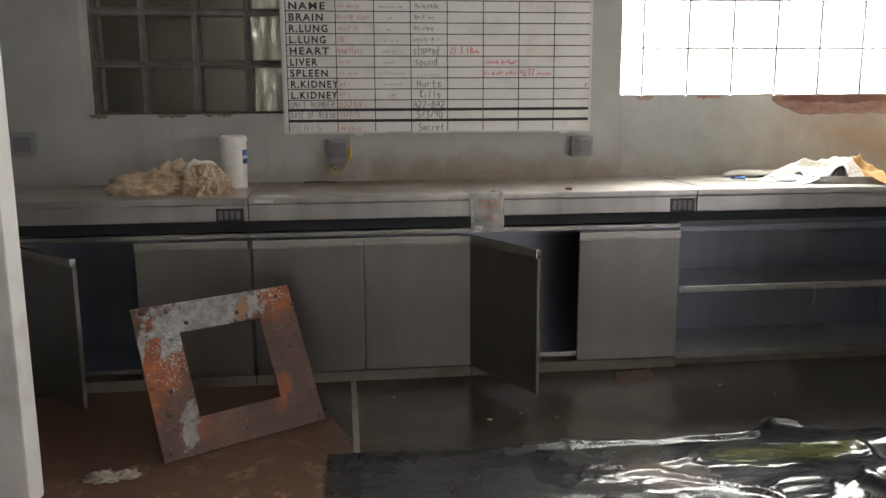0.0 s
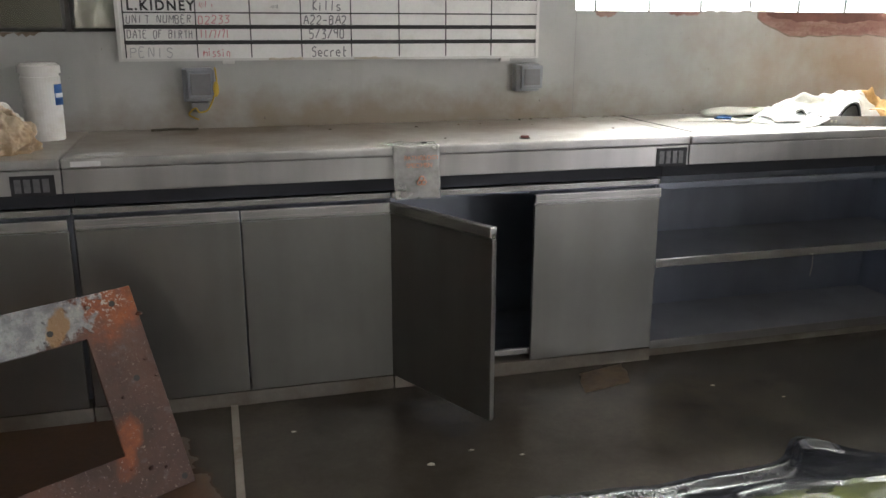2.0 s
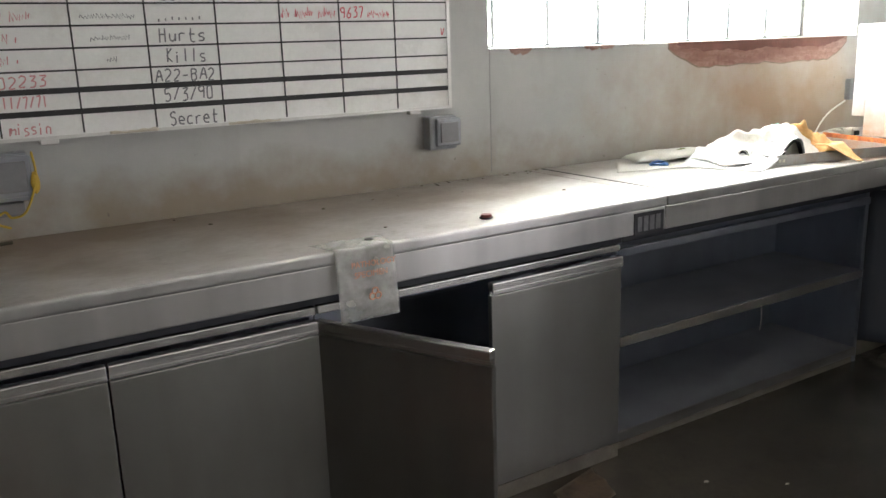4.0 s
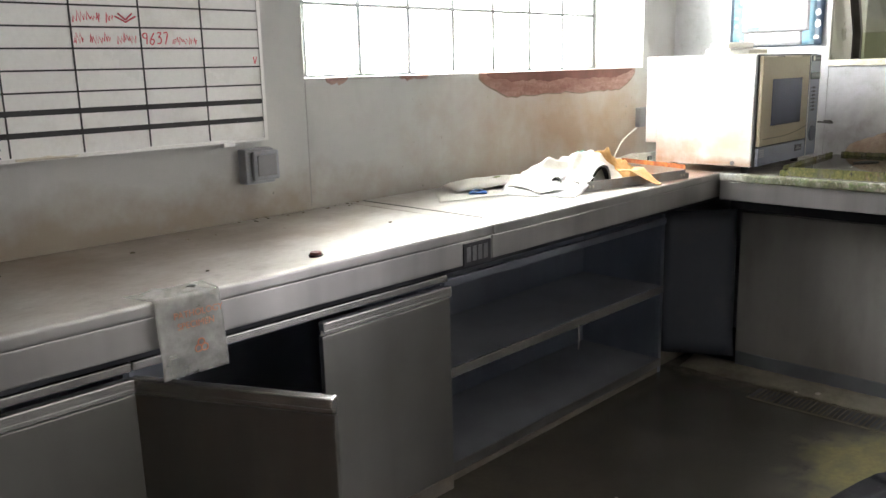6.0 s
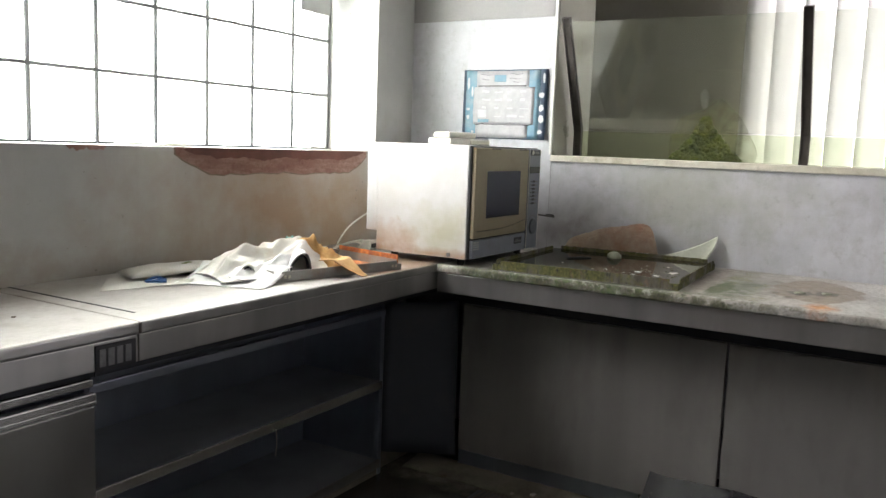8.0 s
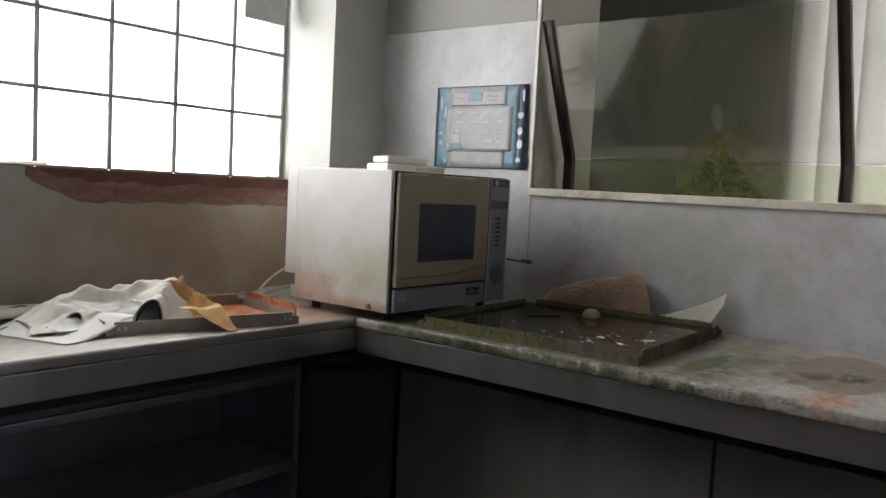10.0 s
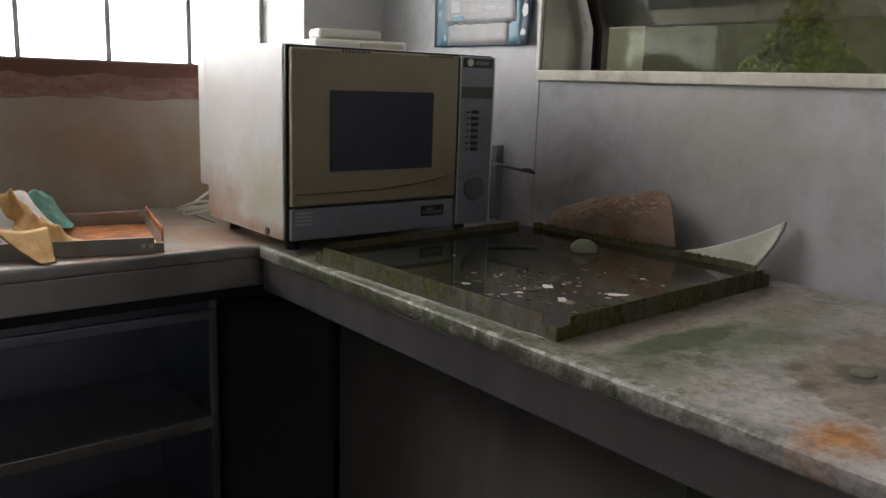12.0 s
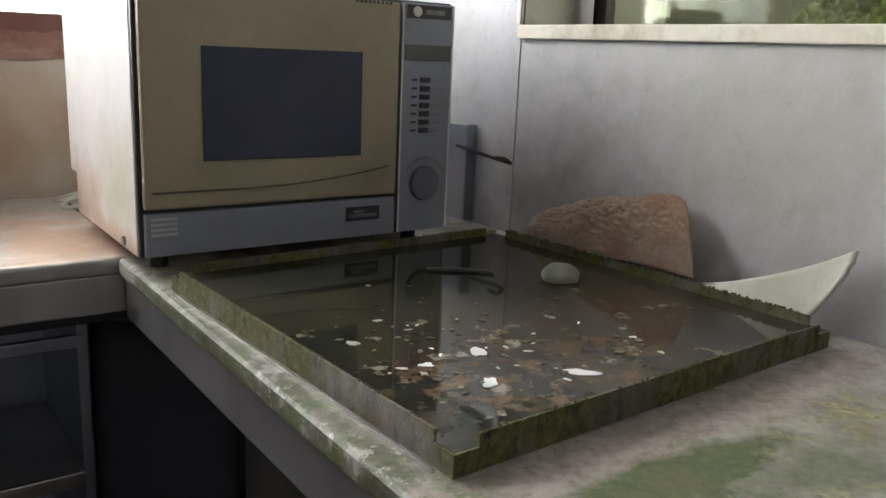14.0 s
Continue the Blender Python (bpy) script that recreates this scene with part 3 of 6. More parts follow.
BRICK_DARK = surf("dark_red_brick_edge", (0.13, 0.055, 0.042), (0.20, 0.09, 0.07), 9.0, 0.9, 0, 0.6, 60.0)
BOARD = surf("grubby_white_board", (0.76, 0.755, 0.73), (0.83, 0.825, 0.80), 3.0, 0.32, 0, 0.03, 90.0, dirt=(0.52, 0.49, 0.42), amount=0.2)
BOARD_EDGE = surf("aluminium_board_frame", (0.60, 0.59, 0.56), (0.66, 0.65, 0.62), 6.0, 0.4, 0.6, 0.05, 80.0)
RULE = surf("black_tape_rule", (0.018, 0.018, 0.018), (0.03, 0.03, 0.03), 20.0, 0.55)
INK = surf("black_lettering", (0.02, 0.02, 0.02), (0.035, 0.035, 0.035), 20.0, 0.5)
PENCIL = surf("faded_grey_marker", (0.14, 0.14, 0.15), (0.24, 0.24, 0.25), 60.0, 0.6)
PALE_PEN = surf("worn_grey_marker", (0.42, 0.42, 0.43), (0.52, 0.52, 0.52), 60.0, 0.6)
REDPEN = surf("red_marker", (0.62, 0.05, 0.09), (0.68, 0.13, 0.16), 60.0, 0.6)
FADED = surf("faded_red_marker", (0.58, 0.22, 0.23), (0.63, 0.32, 0.32), 60.0, 0.6)
RUSTSPOT = surf("rust_run", (0.55, 0.49, 0.38), (0.62, 0.57, 0.47), 30.0, 0.7)
PLASTIC = surf("grey_switch_plastic", (0.27, 0.285, 0.31), (0.32, 0.335, 0.36), 9.0, 0.42, 0, 0.04, 90.0, dirt=(0.2, 0.18, 0.15), amount=0.2)
PLASTIC_DK = surf("dark_grey_switch_plastic", (0.19, 0.19, 0.195), (0.23, 0.23, 0.235), 9.0, 0.5)
YELLOW = surf("yellow_plastic_tag", (0.55, 0.36, 0.03), (0.62, 0.42, 0.05), 9.0, 0.5)
TUB = surf("white_tub_plastic", (0.74, 0.73, 0.70), (0.80, 0.79, 0.76), 5.0, 0.38, 0, 0.05, 80.0, dirt=(0.5, 0.45, 0.36), amount=0.15)
BLUE = surf("blue_print", (0.035, 0.12, 0.36), (0.05, 0.15, 0.42), 9.0, 0.45)
TAN = surf("stained_brown_paper_rag", (0.50, 0.37, 0.23), (0.76, 0.66, 0.50), 9.0, 0.8, 0, 0.5, 45.0, dirt=(0.27, 0.15, 0.07), amount=0.42)
CREAM = surf("cream_crumpled_cloth", (0.76, 0.73, 0.66), (0.82, 0.80, 0.75), 8.0, 0.85, 0, 0.3, 70.0, dirt=(0.5, 0.39, 0.24), amount=0.15)
PAPER = surf("white_paper", (0.76, 0.76, 0.75), (0.82, 0.82, 0.81), 7.0, 0.8, 0, 0.1, 80.0, dirt=(0.6, 0.58, 0.52), amount=0.15)
KRAFT = surf("buff_paper_packet", (0.54, 0.52, 0.47), (0.62, 0.60, 0.55), 8.0, 0.8, 0, 0.15, 80.0, dirt=(0.42, 0.36, 0.27), amount=0.2)
TEAL = surf("pale_teal_cloth", (0.13, 0.36, 0.31), (0.26, 0.48, 0.41), 12.0, 0.85, 0, 0.3, 70.0)
OCHRE = surf("rust_soaked_rag", (0.58, 0.32, 0.10), (0.70, 0.47, 0.22), 14.0, 0.85, 0, 0.35, 70.0, dirt=(0.33, 0.14, 0.04), amount=0.3)
BLACKCLOTH = surf("black_cloth", (0.02, 0.022, 0.024), (0.035, 0.035, 0.038), 12.0, 0.8)
BAG, BAG_INK = film("clear_specimen_bag", (0.74, 0.74, 0.71), 0.24), surf("orange_red_print", (0.64, 0.24, 0.14), (0.68, 0.32, 0.2), 30.0, 0.5)
PLATE = surf("black_badge_plate", (0.03, 0.03, 0.034), (0.05, 0.05, 0.055), 20.0, 0.4, 0.3)
SILVER = surf("silver_badge_print", (0.16, 0.16, 0.165), (0.24, 0.24, 0.245), 60.0, 0.4, 0.5)
IRON, POLY = rusty_plate(), polythene()
ENAMEL = stained_enamel()
BEIGE = surf("beige_oven_door", (0.31, 0.268, 0.17), (0.35, 0.305, 0.205), 3.0, 0.45, 0, 0.04, 80.0, dirt=(0.2, 0.17, 0.1), amount=0.2)
BLUEGREY = surf("blue_grey_oven_panel", (0.22, 0.245, 0.29), (0.26, 0.285, 0.33), 4.0, 0.42, 0, 0.04, 80.0, dirt=(0.18, 0.175, 0.16), amount=0.2)
DARKPANE = surf("dark_oven_window", (0.016, 0.023, 0.046), (0.024, 0.033, 0.060), 3.0, 0.14, 0, 0.02, 80.0)
TRIM = surf("black_oven_trim", (0.02, 0.02, 0.02), (0.03, 0.03, 0.028), 9.0, 0.4)
LCD = surf("olive_display", (0.085, 0.095, 0.08), (0.1, 0.11, 0.09), 9.0, 0.2)
IVORY = surf("ivory_phone_plastic", (0.68, 0.665, 0.59), (0.73, 0.715, 0.65), 5.0, 0.42, 0, 0.05, 80.0)
P_BLUE = surf("poster_cyan_print", (0.11, 0.25, 0.34), (0.20, 0.34, 0.41), 20.0, 0.45, 0, 0.05, 80.0, dirt=(0.3, 0.36, 0.38), amount=0.3)
P_NAVY = surf("poster_navy_print", (0.025, 0.045, 0.075), (0.05, 0.08, 0.12), 20.0, 0.45)
P_GREY = surf("poster_washed_paper", (0.37, 0.37, 0.385), (0.47, 0.47, 0.475), 18.0, 0.5, 0, 0.3, 50.0, dirt=(0.36, 0.35, 0.35), amount=0.35)
P_WHITE = surf("poster_white_print", (0.48, 0.49, 0.5), (0.56, 0.56, 0.57), 20.0, 0.5)
CRUST = surf("dark_brown_moss_crust", (0.035, 0.028, 0.017), (0.09, 0.08, 0.03), 40.0, 0.85, 0, 0.6, 120.0)
RIM, WATER, RUSTED = moss_rim(), water_mat(), rust_tray()
TRAYSIDE = surf("dull_zinc_tray_side", (0.33, 0.33, 0.31), (0.40, 0.39, 0.36), 9.0, 0.45, 0.6, 0.1, 80.0, dirt=(0.30, 0.14, 0.05), amount=0.25)
CLAY = surf("sandy_terracotta", (0.26, 0.185, 0.135), (0.38, 0.30, 0.23), 12.0, 0.9, 0, 1.0, 42.0, dirt=(0.27, 0.13, 0.08), amount=0.35)
SHARD = surf("lichened_white_ceramic", (0.46, 0.47, 0.38), (0.56, 0.56, 0.49), 8.0, 0.55, 0, 0.15, 70.0, dirt=(0.33, 0.35, 0.2), amount=0.3)
WIRE = surf("dull_dark_rod", (0.05, 0.05, 0.045), (0.09, 0.085, 0.075), 20.0, 0.5, 0.6)
FLEX = surf("white_flex", (0.62, 0.60, 0.54), (0.68, 0.66, 0.6), 20.0, 0.5)
DEBRIS = surf("pale_debris", (0.30, 0.265, 0.22), (0.42, 0.38, 0.33), 30.0, 0.9, 0, 0.6, 90.0)
GRATE = surf("rusted_drain_grate", (0.10, 0.09, 0.065), (0.16, 0.14, 0.105), 20.0, 0.7, 0.4, 0.4, 80.0)
PEBBLE = surf("pale_green_stone", (0.20, 0.22, 0.16), (0.27, 0.28, 0.21), 20.0, 0.6, 0, 0.3, 90.0)
SKYGLOW = glow("daylight_beyond_window", (1.0, 1.0, 0.985), WINDOW_GLOW)
BLINDGLOW = glow("daylight_beyond_blind", (1.0, 0.99, 0.99), BLIND_GLOW)
SIDEGLOW = glow("side_fill_glow", (1.0, 1.0, 1.0), SIDE_GLOW)
REARGLOW = glow("rear_fill_glow", (1.0, 0.985, 0.95), REAR_GLOW)

# ---- helpers for meshes ----


def link_mesh(name, bm, material):
    me = bpy.data.meshes.new(name)
    bm.to_mesh(me)
    bm.free()
    for m in material if isinstance(material, (list, tuple)) else (material,):
        me.materials.append(m)
    return new(name, me)


def part(name, bm, material, parent, label=""):
    """Links a bmesh, built in world places, as one mesh under a thing or a part."""
    ob = link_mesh(name, bm, material)
    ob.parent = parent
    ob.matrix_parent_inverse = parent["home"] and Matrix.Translation([-c for c in parent["home"]]) if "home" in parent else Matrix()
    return tagged(ob, label)


def thing(name, label, category, base, group="", kind=""):
    """An Empty at a thing's base, which parents its parts."""
    ob = new(name)
    ob.empty_display_size = 0.05
    ob.location = base
    ob["home"] = list(base)
    return tagged(ob, label, category, group, kind)


def single(name, bm, material, label, category, group="", kind=""):
    return tagged(link_mesh(name, bm, material), label, category, group, kind)


def box(bm, x0, x1, y0, y1, z0, z1, bevel=0.0, m=None, mat=0, seg=2):
    """Adds a box between those places, with rounded edges, moved by m."""
    r = bmesh.ops.create_cube(bm, size=1.0)
    vs = r["verts"]
    bmesh.ops.transform(bm, matrix=Matrix.LocRotScale(((x0 + x1) / 2, (y0 + y1) / 2, (z0 + z1) / 2), None, (x1 - x0, y1 - y0, z1 - z0)), verts=vs)
    if bevel:
        es = list({e for v in vs for e in v.link_edges})
        r = bmesh.ops.bevel(bm, geom=es, offset=bevel, segments=seg, affect="EDGES", profile=0.6)
        vs = list({v for f in r["faces"] for v in f.verts} | {v for v in vs if v.is_valid})
        vs = list({v for v0 in vs for e in v0.link_edges for v in e.verts})
    if m is not None:
        bmesh.ops.transform(bm, matrix=m, verts=vs)
    if mat:
        for f in {f for v in vs for f in v.link_faces}:
            f.material_index = mat
    return vs


def boxes(*specs, bevel=0.0, m=None):
    bm = bmesh.new()
    for s in specs:
        box(bm, *s, bevel=bevel, m=m)
    return bm


def rod(bm, a, b, r, sides=10, r2=None):
    a, b = Vector(a), Vector(b)
    res = bmesh.ops.create_cone(bm, cap_ends=True, segments=sides, radius1=r, radius2=r if r2 is None else r2, depth=(b - a).length)
    bmesh.ops.transform(bm, matrix=Matrix.Translation((a + b) / 2) @ (b - a).to_track_quat("Z", "Y").to_matrix().to_4x4(), verts=res["verts"])
    return res["verts"]


def tube(points, r, sides=8):
    """A bent round wire through points."""
    bm = bmesh.new()
    pts = [Vector(p) for p in points]
    rings = []
    for i, p in enumerate(pts):
        d = (pts[min(i + 1, len(pts) - 1)] - pts[max(i - 1, 0)]).normalized()
        q = d.to_track_quat("Z", "Y")
        rings.append([bm.verts.new(p + q @ Vector((r * math.cos(k * math.tau / sides), r * math.sin(k * math.tau / sides), 0))) for k in range(sides)])
    for u, v in zip(rings, rings[1:]):
        for k in range(sides):
            bm.faces.new((u[k], u[(k + 1) % sides], v[(k + 1) % sides], v[k]))
    bm.faces.new(rings[0][::-1])
    bm.faces.new(rings[-1])
    return bm


def bend(points, steps=6):
    """A smooth run of points through a few."""
    p = [Vector(q) for q in points]
    out = []
    for i in range(len(p) - 1):
        a, b, c, d = p[max(i - 1, 0)], p[i], p[i + 1], p[min(i + 2, len(p) - 1)]
        for k in range(steps):
            t = k / steps
            out.append(0.5 * (2 * b + (c - a) * t + (2 * a - 5 * b + 4 * c - d) * t * t + (3 * b - a - 3 * c + d) * t ** 3))
    return out + [p[-1]]


def sheet(nu, nv, place, thick=0.0):
    """A sheet of nu x nv cells; place(u, v) gives each point. With thickness it is a closed shell."""
    bm = bmesh.new()
    g = [[bm.verts.new(place(i / nu, j / nv)) for j in range(nv + 1)] for i in range(nu + 1)]
    for i in range(nu):
        for j in range(nv):
            bm.faces.new((g[i][j], g[i + 1][j], g[i + 1][j + 1], g[i][j + 1]))
    bmesh.ops.recalc_face_normals(bm, faces=bm.faces)
    if thick:
        bmesh.ops.solidify(bm, geom=bm.faces[:], thickness=thick)
    for f in bm.faces:
        f.smooth = True
    return bm


def cells(axis, lo, hi, spans_a, spans_b, holes):
    """A wall of that thickness along an axis, cut into blocks round its openings."""
    bm = bmesh.new()
    for a0, a1 in zip(spans_a, spans_a[1:]):
        for b0, b1 in zip(spans_b, spans_b[1:]):
            ca, cb = (a0 + a1) / 2, (b0 + b1) / 2
            if any(h[0] < ca < h[1] and h[2] < cb < h[3] for h in holes):
                continue
            box(bm, *((a0, a1, lo, hi, b0, b1) if axis == "y" else (lo, hi, a0, a1, b0, b1)))
    bmesh.ops.remove_doubles(bm, verts=bm.verts, dist=1e-4)
    seen = {}
    for f in bm.faces:
        seen.setdefault(tuple(sorted(v.index for v in f.verts)), []).append(f)
    bm.verts.index_update()
    seen = {}
    for f in bm.faces:
        seen.setdefault(tuple(sorted(v.index for v in f.verts)), []).append(f)
    bmesh.ops.delete(bm, geom=[f for fs in seen.values() if len(fs) > 1 for f in fs], context="FACES")
    return bm


def letters(text, size, material, m, parent, name="lettering", bold=0.0, squeeze=1.0, gap=1.0):
    """Flat lettering in the built-in font, as a mesh, laid by m (x along the line, y up the letters)."""
    cu = bpy.data.curves.new(name, "FONT")
    cu.body, cu.size, cu.offset, cu.extrude = text, size, bold, 0.0004
    cu.space_character = gap
    ob = new(name, cu)
    bpy.context.view_layer.update()
    me = bpy.data.meshes.new_from_object(ob.evaluated_get(bpy.context.evaluated_depsgraph_get()))
    bpy.data.objects.remove(ob)
    bm = bmesh.new()
    bm.from_mesh(me)
    bpy.data.meshes.remove(me)
    bmesh.ops.transform(bm, matrix=m @ Matrix.Diagonal((squeeze, 1, 1, 1)), verts=bm.verts)
    return tagged(part(name, bm, material, parent), kind="stuff")


def smooth(bm):
    for f in bm.faces:
        f.smooth = True
    return bm


def fold_noise(p, scale, seed):
    q = Vector(p) * scale + Vector((seed * 7.3, seed * 3.1, seed * 1.7))
    return 1 - abs(noise.noise(q)) * 2


def crumple(cx, cy, z, sx, sy, sz, seed, rough=0.35, detail=4, lean=None, rings=0.0):
    """A heap of crumpled cloth or paper that lies on z."""
    bm = bmesh.new()
    bmesh.ops.create_icosphere(bm, subdivisions=detail, radius=1.0)
    for v in bm.verts:
        d = v.co.normalized()
        k = 1 + rough * (0.6 * (fold_noise(d, 1.4, seed) - 0.4) + 0.45 * (fold_noise(d, 3.1, seed + 2) - 0.4) + 0.24 * (fold_noise(d, 7.0, seed + 5) - 0.4) + 0.08 * (fold_noise(d, 14.0, seed + 9) - 0.4))
        k += rings * (1 - abs(math.sin(7.5 * d.x + 2.2 * d.y + 2.5 * noise.noise(d * 1.6 + Vector((seed, 0, 0))))) - 0.4)
        p = d * k
        x, y, h = p.x * sx, p.y * sy, max(p.z, -0.12) * sz
        if lean:
            h *= lean(p.x, p.y)
        v.co = (cx + x, cy + y, z + 0.12 * sz + h)
    lo = min(v.co.z for v in bm.verts)
    for v in bm.verts:
        v.co.z += z - lo
    return smooth(bm)


def blob(place, size, seed, rough=0.3, detail=2):
    bm = bmesh.new()
    bmesh.ops.create_icosphere(bm, subdivisions=detail, radius=1.0)
    for v in bm.verts:
        k = 1 + rough * noise.noise(v.co * 1.7 + Vector((seed * 5.1, seed, 0)))
        v.co = Vector(place) + Vector((v.co.x * size[0], v.co.y * size[1], v.co.z * size[2])) * k
    return smooth(bm)


# ---- the setting ----
WY, RX, CEIL_Z, FZ = 4.64, 4.095, 3.3, -0.04
X0, Y0 = -2.3, -1.6
LW, RW = (-1.21, 0.405, 1.277, 2.35), (1.612, 3.772, 1.362, 2.996)
HATCH = (0.9, 3.825, 1.363, 2.45)
# assumed side doorway, unseen; cut so added light reaches the steel doors
SIDE = (-1.3, 0.35, FZ, 2.3)
WT, HT = 0.42, 0.46

floor = single("floor", boxes((X0 - 0.2, RX + 2.2, Y0 - 0.2, WY + WT, FZ - 0.12, FZ)), FLOOR, "dark wet stained concrete floor", "floor", kind="structure")
wall_back = thing("wall_north", "grey painted plaster wall with rusty stains", "wall", (1, WY, 0), kind="structure")
part("plaster", cells("y", WY, WY + WT, [X0 - 0.2, LW[0], LW[1], RW[0], RW[1], RX + HT], [FZ, LW[2], RW[2], LW[3], RW[3], CEIL_Z], [LW, RW]), WALL, wall_back)
wall_right = thing("wall_east", "pale grey painted wall with damp streaks", "wall", (RX, 2, 0), kind="structure")
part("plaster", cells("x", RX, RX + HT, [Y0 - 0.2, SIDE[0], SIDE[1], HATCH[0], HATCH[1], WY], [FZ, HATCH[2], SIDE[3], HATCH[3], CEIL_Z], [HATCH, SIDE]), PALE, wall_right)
part("upper_band", boxes((RX - 0.004, RX, HATCH[1] + 0.02, WY, 2.035, CEIL_Z)), UPPER, wall_right, "darker paint above a straight line")
part("jamb_lining", boxes((RX + 0.004, RX + HT, HATCH[1] - 0.006, HATCH[1], HATCH[2] + 0.01, HATCH[3]), bevel=0.001), TILE, wall_right, "cream lining of the hatch")
single("wall_west", boxes((X0 - 0.2, X0, Y0 - 0.2, WY, FZ, CEIL_Z)), WALL, "grey painted plaster wall", "wall", kind="structure")
# guessed opening, never in view, that lets fill light onto the fronts
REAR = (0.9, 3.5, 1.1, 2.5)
single("wall_south", cells("y", Y0 - 0.2, Y0, [X0, REAR[0], REAR[1], RX], [FZ, REAR[2], REAR[3], CEIL_Z], [REAR]), WALL, "plain grey painted wall with an added light opening", "wall", kind="structure")
single("partition", boxes((-2.3, -1.012, 2.96, 3.09, FZ, CEIL_Z), bevel=0.006), WHITE_WALL, "scuffed white painted end of a partition wall", "wall", kind="structure")
single("ceiling", boxes((X0 - 0.2, RX + 2.2, Y0 - 0.2, WY + WT, CEIL_Z, CEIL_Z + 0.1)), CEIL, "stained pale painted ceiling", "ceiling", kind="structure")


def outline_patch(name, pts, y0, y1, material, parent, label=""):
    """A patch on the back wall with an uneven outline between two depths."""
    bm = bmesh.new()
    f = bm.faces.new([bm.verts.new((x, y1, z)) for x, z in pts])
    r = bmesh.ops.extrude_face_region(bm, geom=[f])
    bmesh.ops.translate(bm, vec=(0, y0 - y1, 0), verts=[v for v in r["geom"] if isinstance(v, bmesh.types.BMVert)])
    bmesh.ops.recalc_face_normals(bm, faces=bm.faces)
    return part(name, bm, material, parent, label)


def ragged(x0, x1, top, low, seed, n=34, wild=1.0):
    """Outline that is straight above and sags unevenly below."""
    pts = [(x0, top)]
    for i in range(n + 1):
        t = i / n
        sag = min(t / 0.16, 1, (1 - t) / 0.11)
        z = top - (top - low) * (0.25 + 0.75 * sag ** 0.7) + 0.012 * noise.noise((t * 9, seed, 0)) + 0.006 * wild * noise.noise((t * 31, seed, 4))
        pts.append((x0 + (x1 - x0) * t, z))
    return pts + [(x1, top)]


outline_patch("plaster_lip", ragged(2.494, 3.696, RW[2] - 0.001, 1.255, 3.0), WY - 0.002, WY, CHIP, wall_back, "thin broken plaster edge")
outline_patch("bare_brick", ragged(2.50, 3.69, RW[2] - 0.001, 1.260, 3.0), WY - 0.004, WY - 0.002, BRICK, wall_back, "broken plaster that bares pinkish red brick")
outline_patch("brick_edge", ragged(2.54, 3.66, RW[2] - 0.0012, 1.322, 8.0, 70, 2.2), WY - 0.008, WY - 0.004, BRICK_DARK, wall_back, "dark red brick under the sill")
for x0, x1, low in ((-1.195, -1.10, 1.262), (-0.86, -0.70, 1.264), (-0.62, -0.47, 1.268)):
    outline_patch("plaster_chip", ragged(x0, x1, LW[2], low, x0, 12), WY - 0.002, WY, CHIP, wall_back)
for x0, x1, low in ((1.70, 1.80, 1.343), (2.05, 2.2, 1.347)):
    outline_patch("plaster_chip", ragged(x0, x1, RW[2], low, x0, 12), WY - 0.004, WY, BRICK, wall_back)
part("flaking_edge", sheet(14, 3, lambda u, v: Vector((2.2 + 0.34 * u, WY - 0.03 - 0.02 * v + 0.01 * noise.noise((u * 6, v, 2)), RW[2] + 0.003 + 0.012 * u * (1 - v) + 0.006 * noise.noise((u * 9, 1, v)))), 0.003), SILL, wall_back)
part("wall_seam", boxes((1.6135, 1.615, WY - 0.0012, WY, 0.93, RW[2])), UPPER, wall_back)


def block_window(name, label, x_edges, z_edges, y, material, frost=None, rim=None, mortar=None):
    """A window of glass blocks, each a piece, in a grid of mortar."""
    w = thing(name, label, "window", (x_edges[0], y, z_edges[0]), kind="structure")
    bm = bmesh.new()
    for x in x_edges:
        box(bm, x - 0.007, x + 0.007, y + 0.002, y + 0.014, z_edges[0], z_edges[-1])
    for z in z_edges:
        for a, b in zip(x_edges, x_edges[1:]):
            box(bm, a + 0.007, b - 0.007, y + 0.002, y + 0.014, z - 0.007, z + 0.007)
    part("mortar", bm, mortar or MORTAR, w)
    dx, dz = x_edges[1] - x_edges[0], z_edges[1] - z_edges[0]
    shared = {}
    for i, (a, b) in enumerate(zip(x_edges, x_edges[1:])):
        for j, (c, d) in enumerate(zip(z_edges, z_edges[1:])):
            m = frost(i, j) if frost else material
            if m.name not in shared:
                bm = bmesh.new()
                hx, hz = (dx - 0.014) / 2, (dz - 0.014) / 2
                box(bm, -hx, hx, 0, 0.08, -hz, hz, bevel=0.014 if rim else 0.012, seg=2)
                me = bpy.data.meshes.new("glass_block")
                if rim:
                    bm.normal_update()
                    for f in bm.faces:
                        f.material_index = 0 if abs(f.normal.y) > 0.98 else 1
                smooth(bm).to_mesh(me)
                bm.free()
                me.materials.append(m)
                if rim:
                    me.materials.append(rim)
                shared[m.name] = me
            ob = new("glass_block", shared[m.name])
            ob.parent = w
            ob.location = Vector(((a + b) / 2, y, (c + d) / 2)) - Vector(w.location)
            ob.visible_shadow = False
    return w


def edges(start, step, n):
    return [start + step * k for k in range(n + 1)]


def left_block(i, j):
    return RIPPLE if i == 3 else BLOCK_FROST


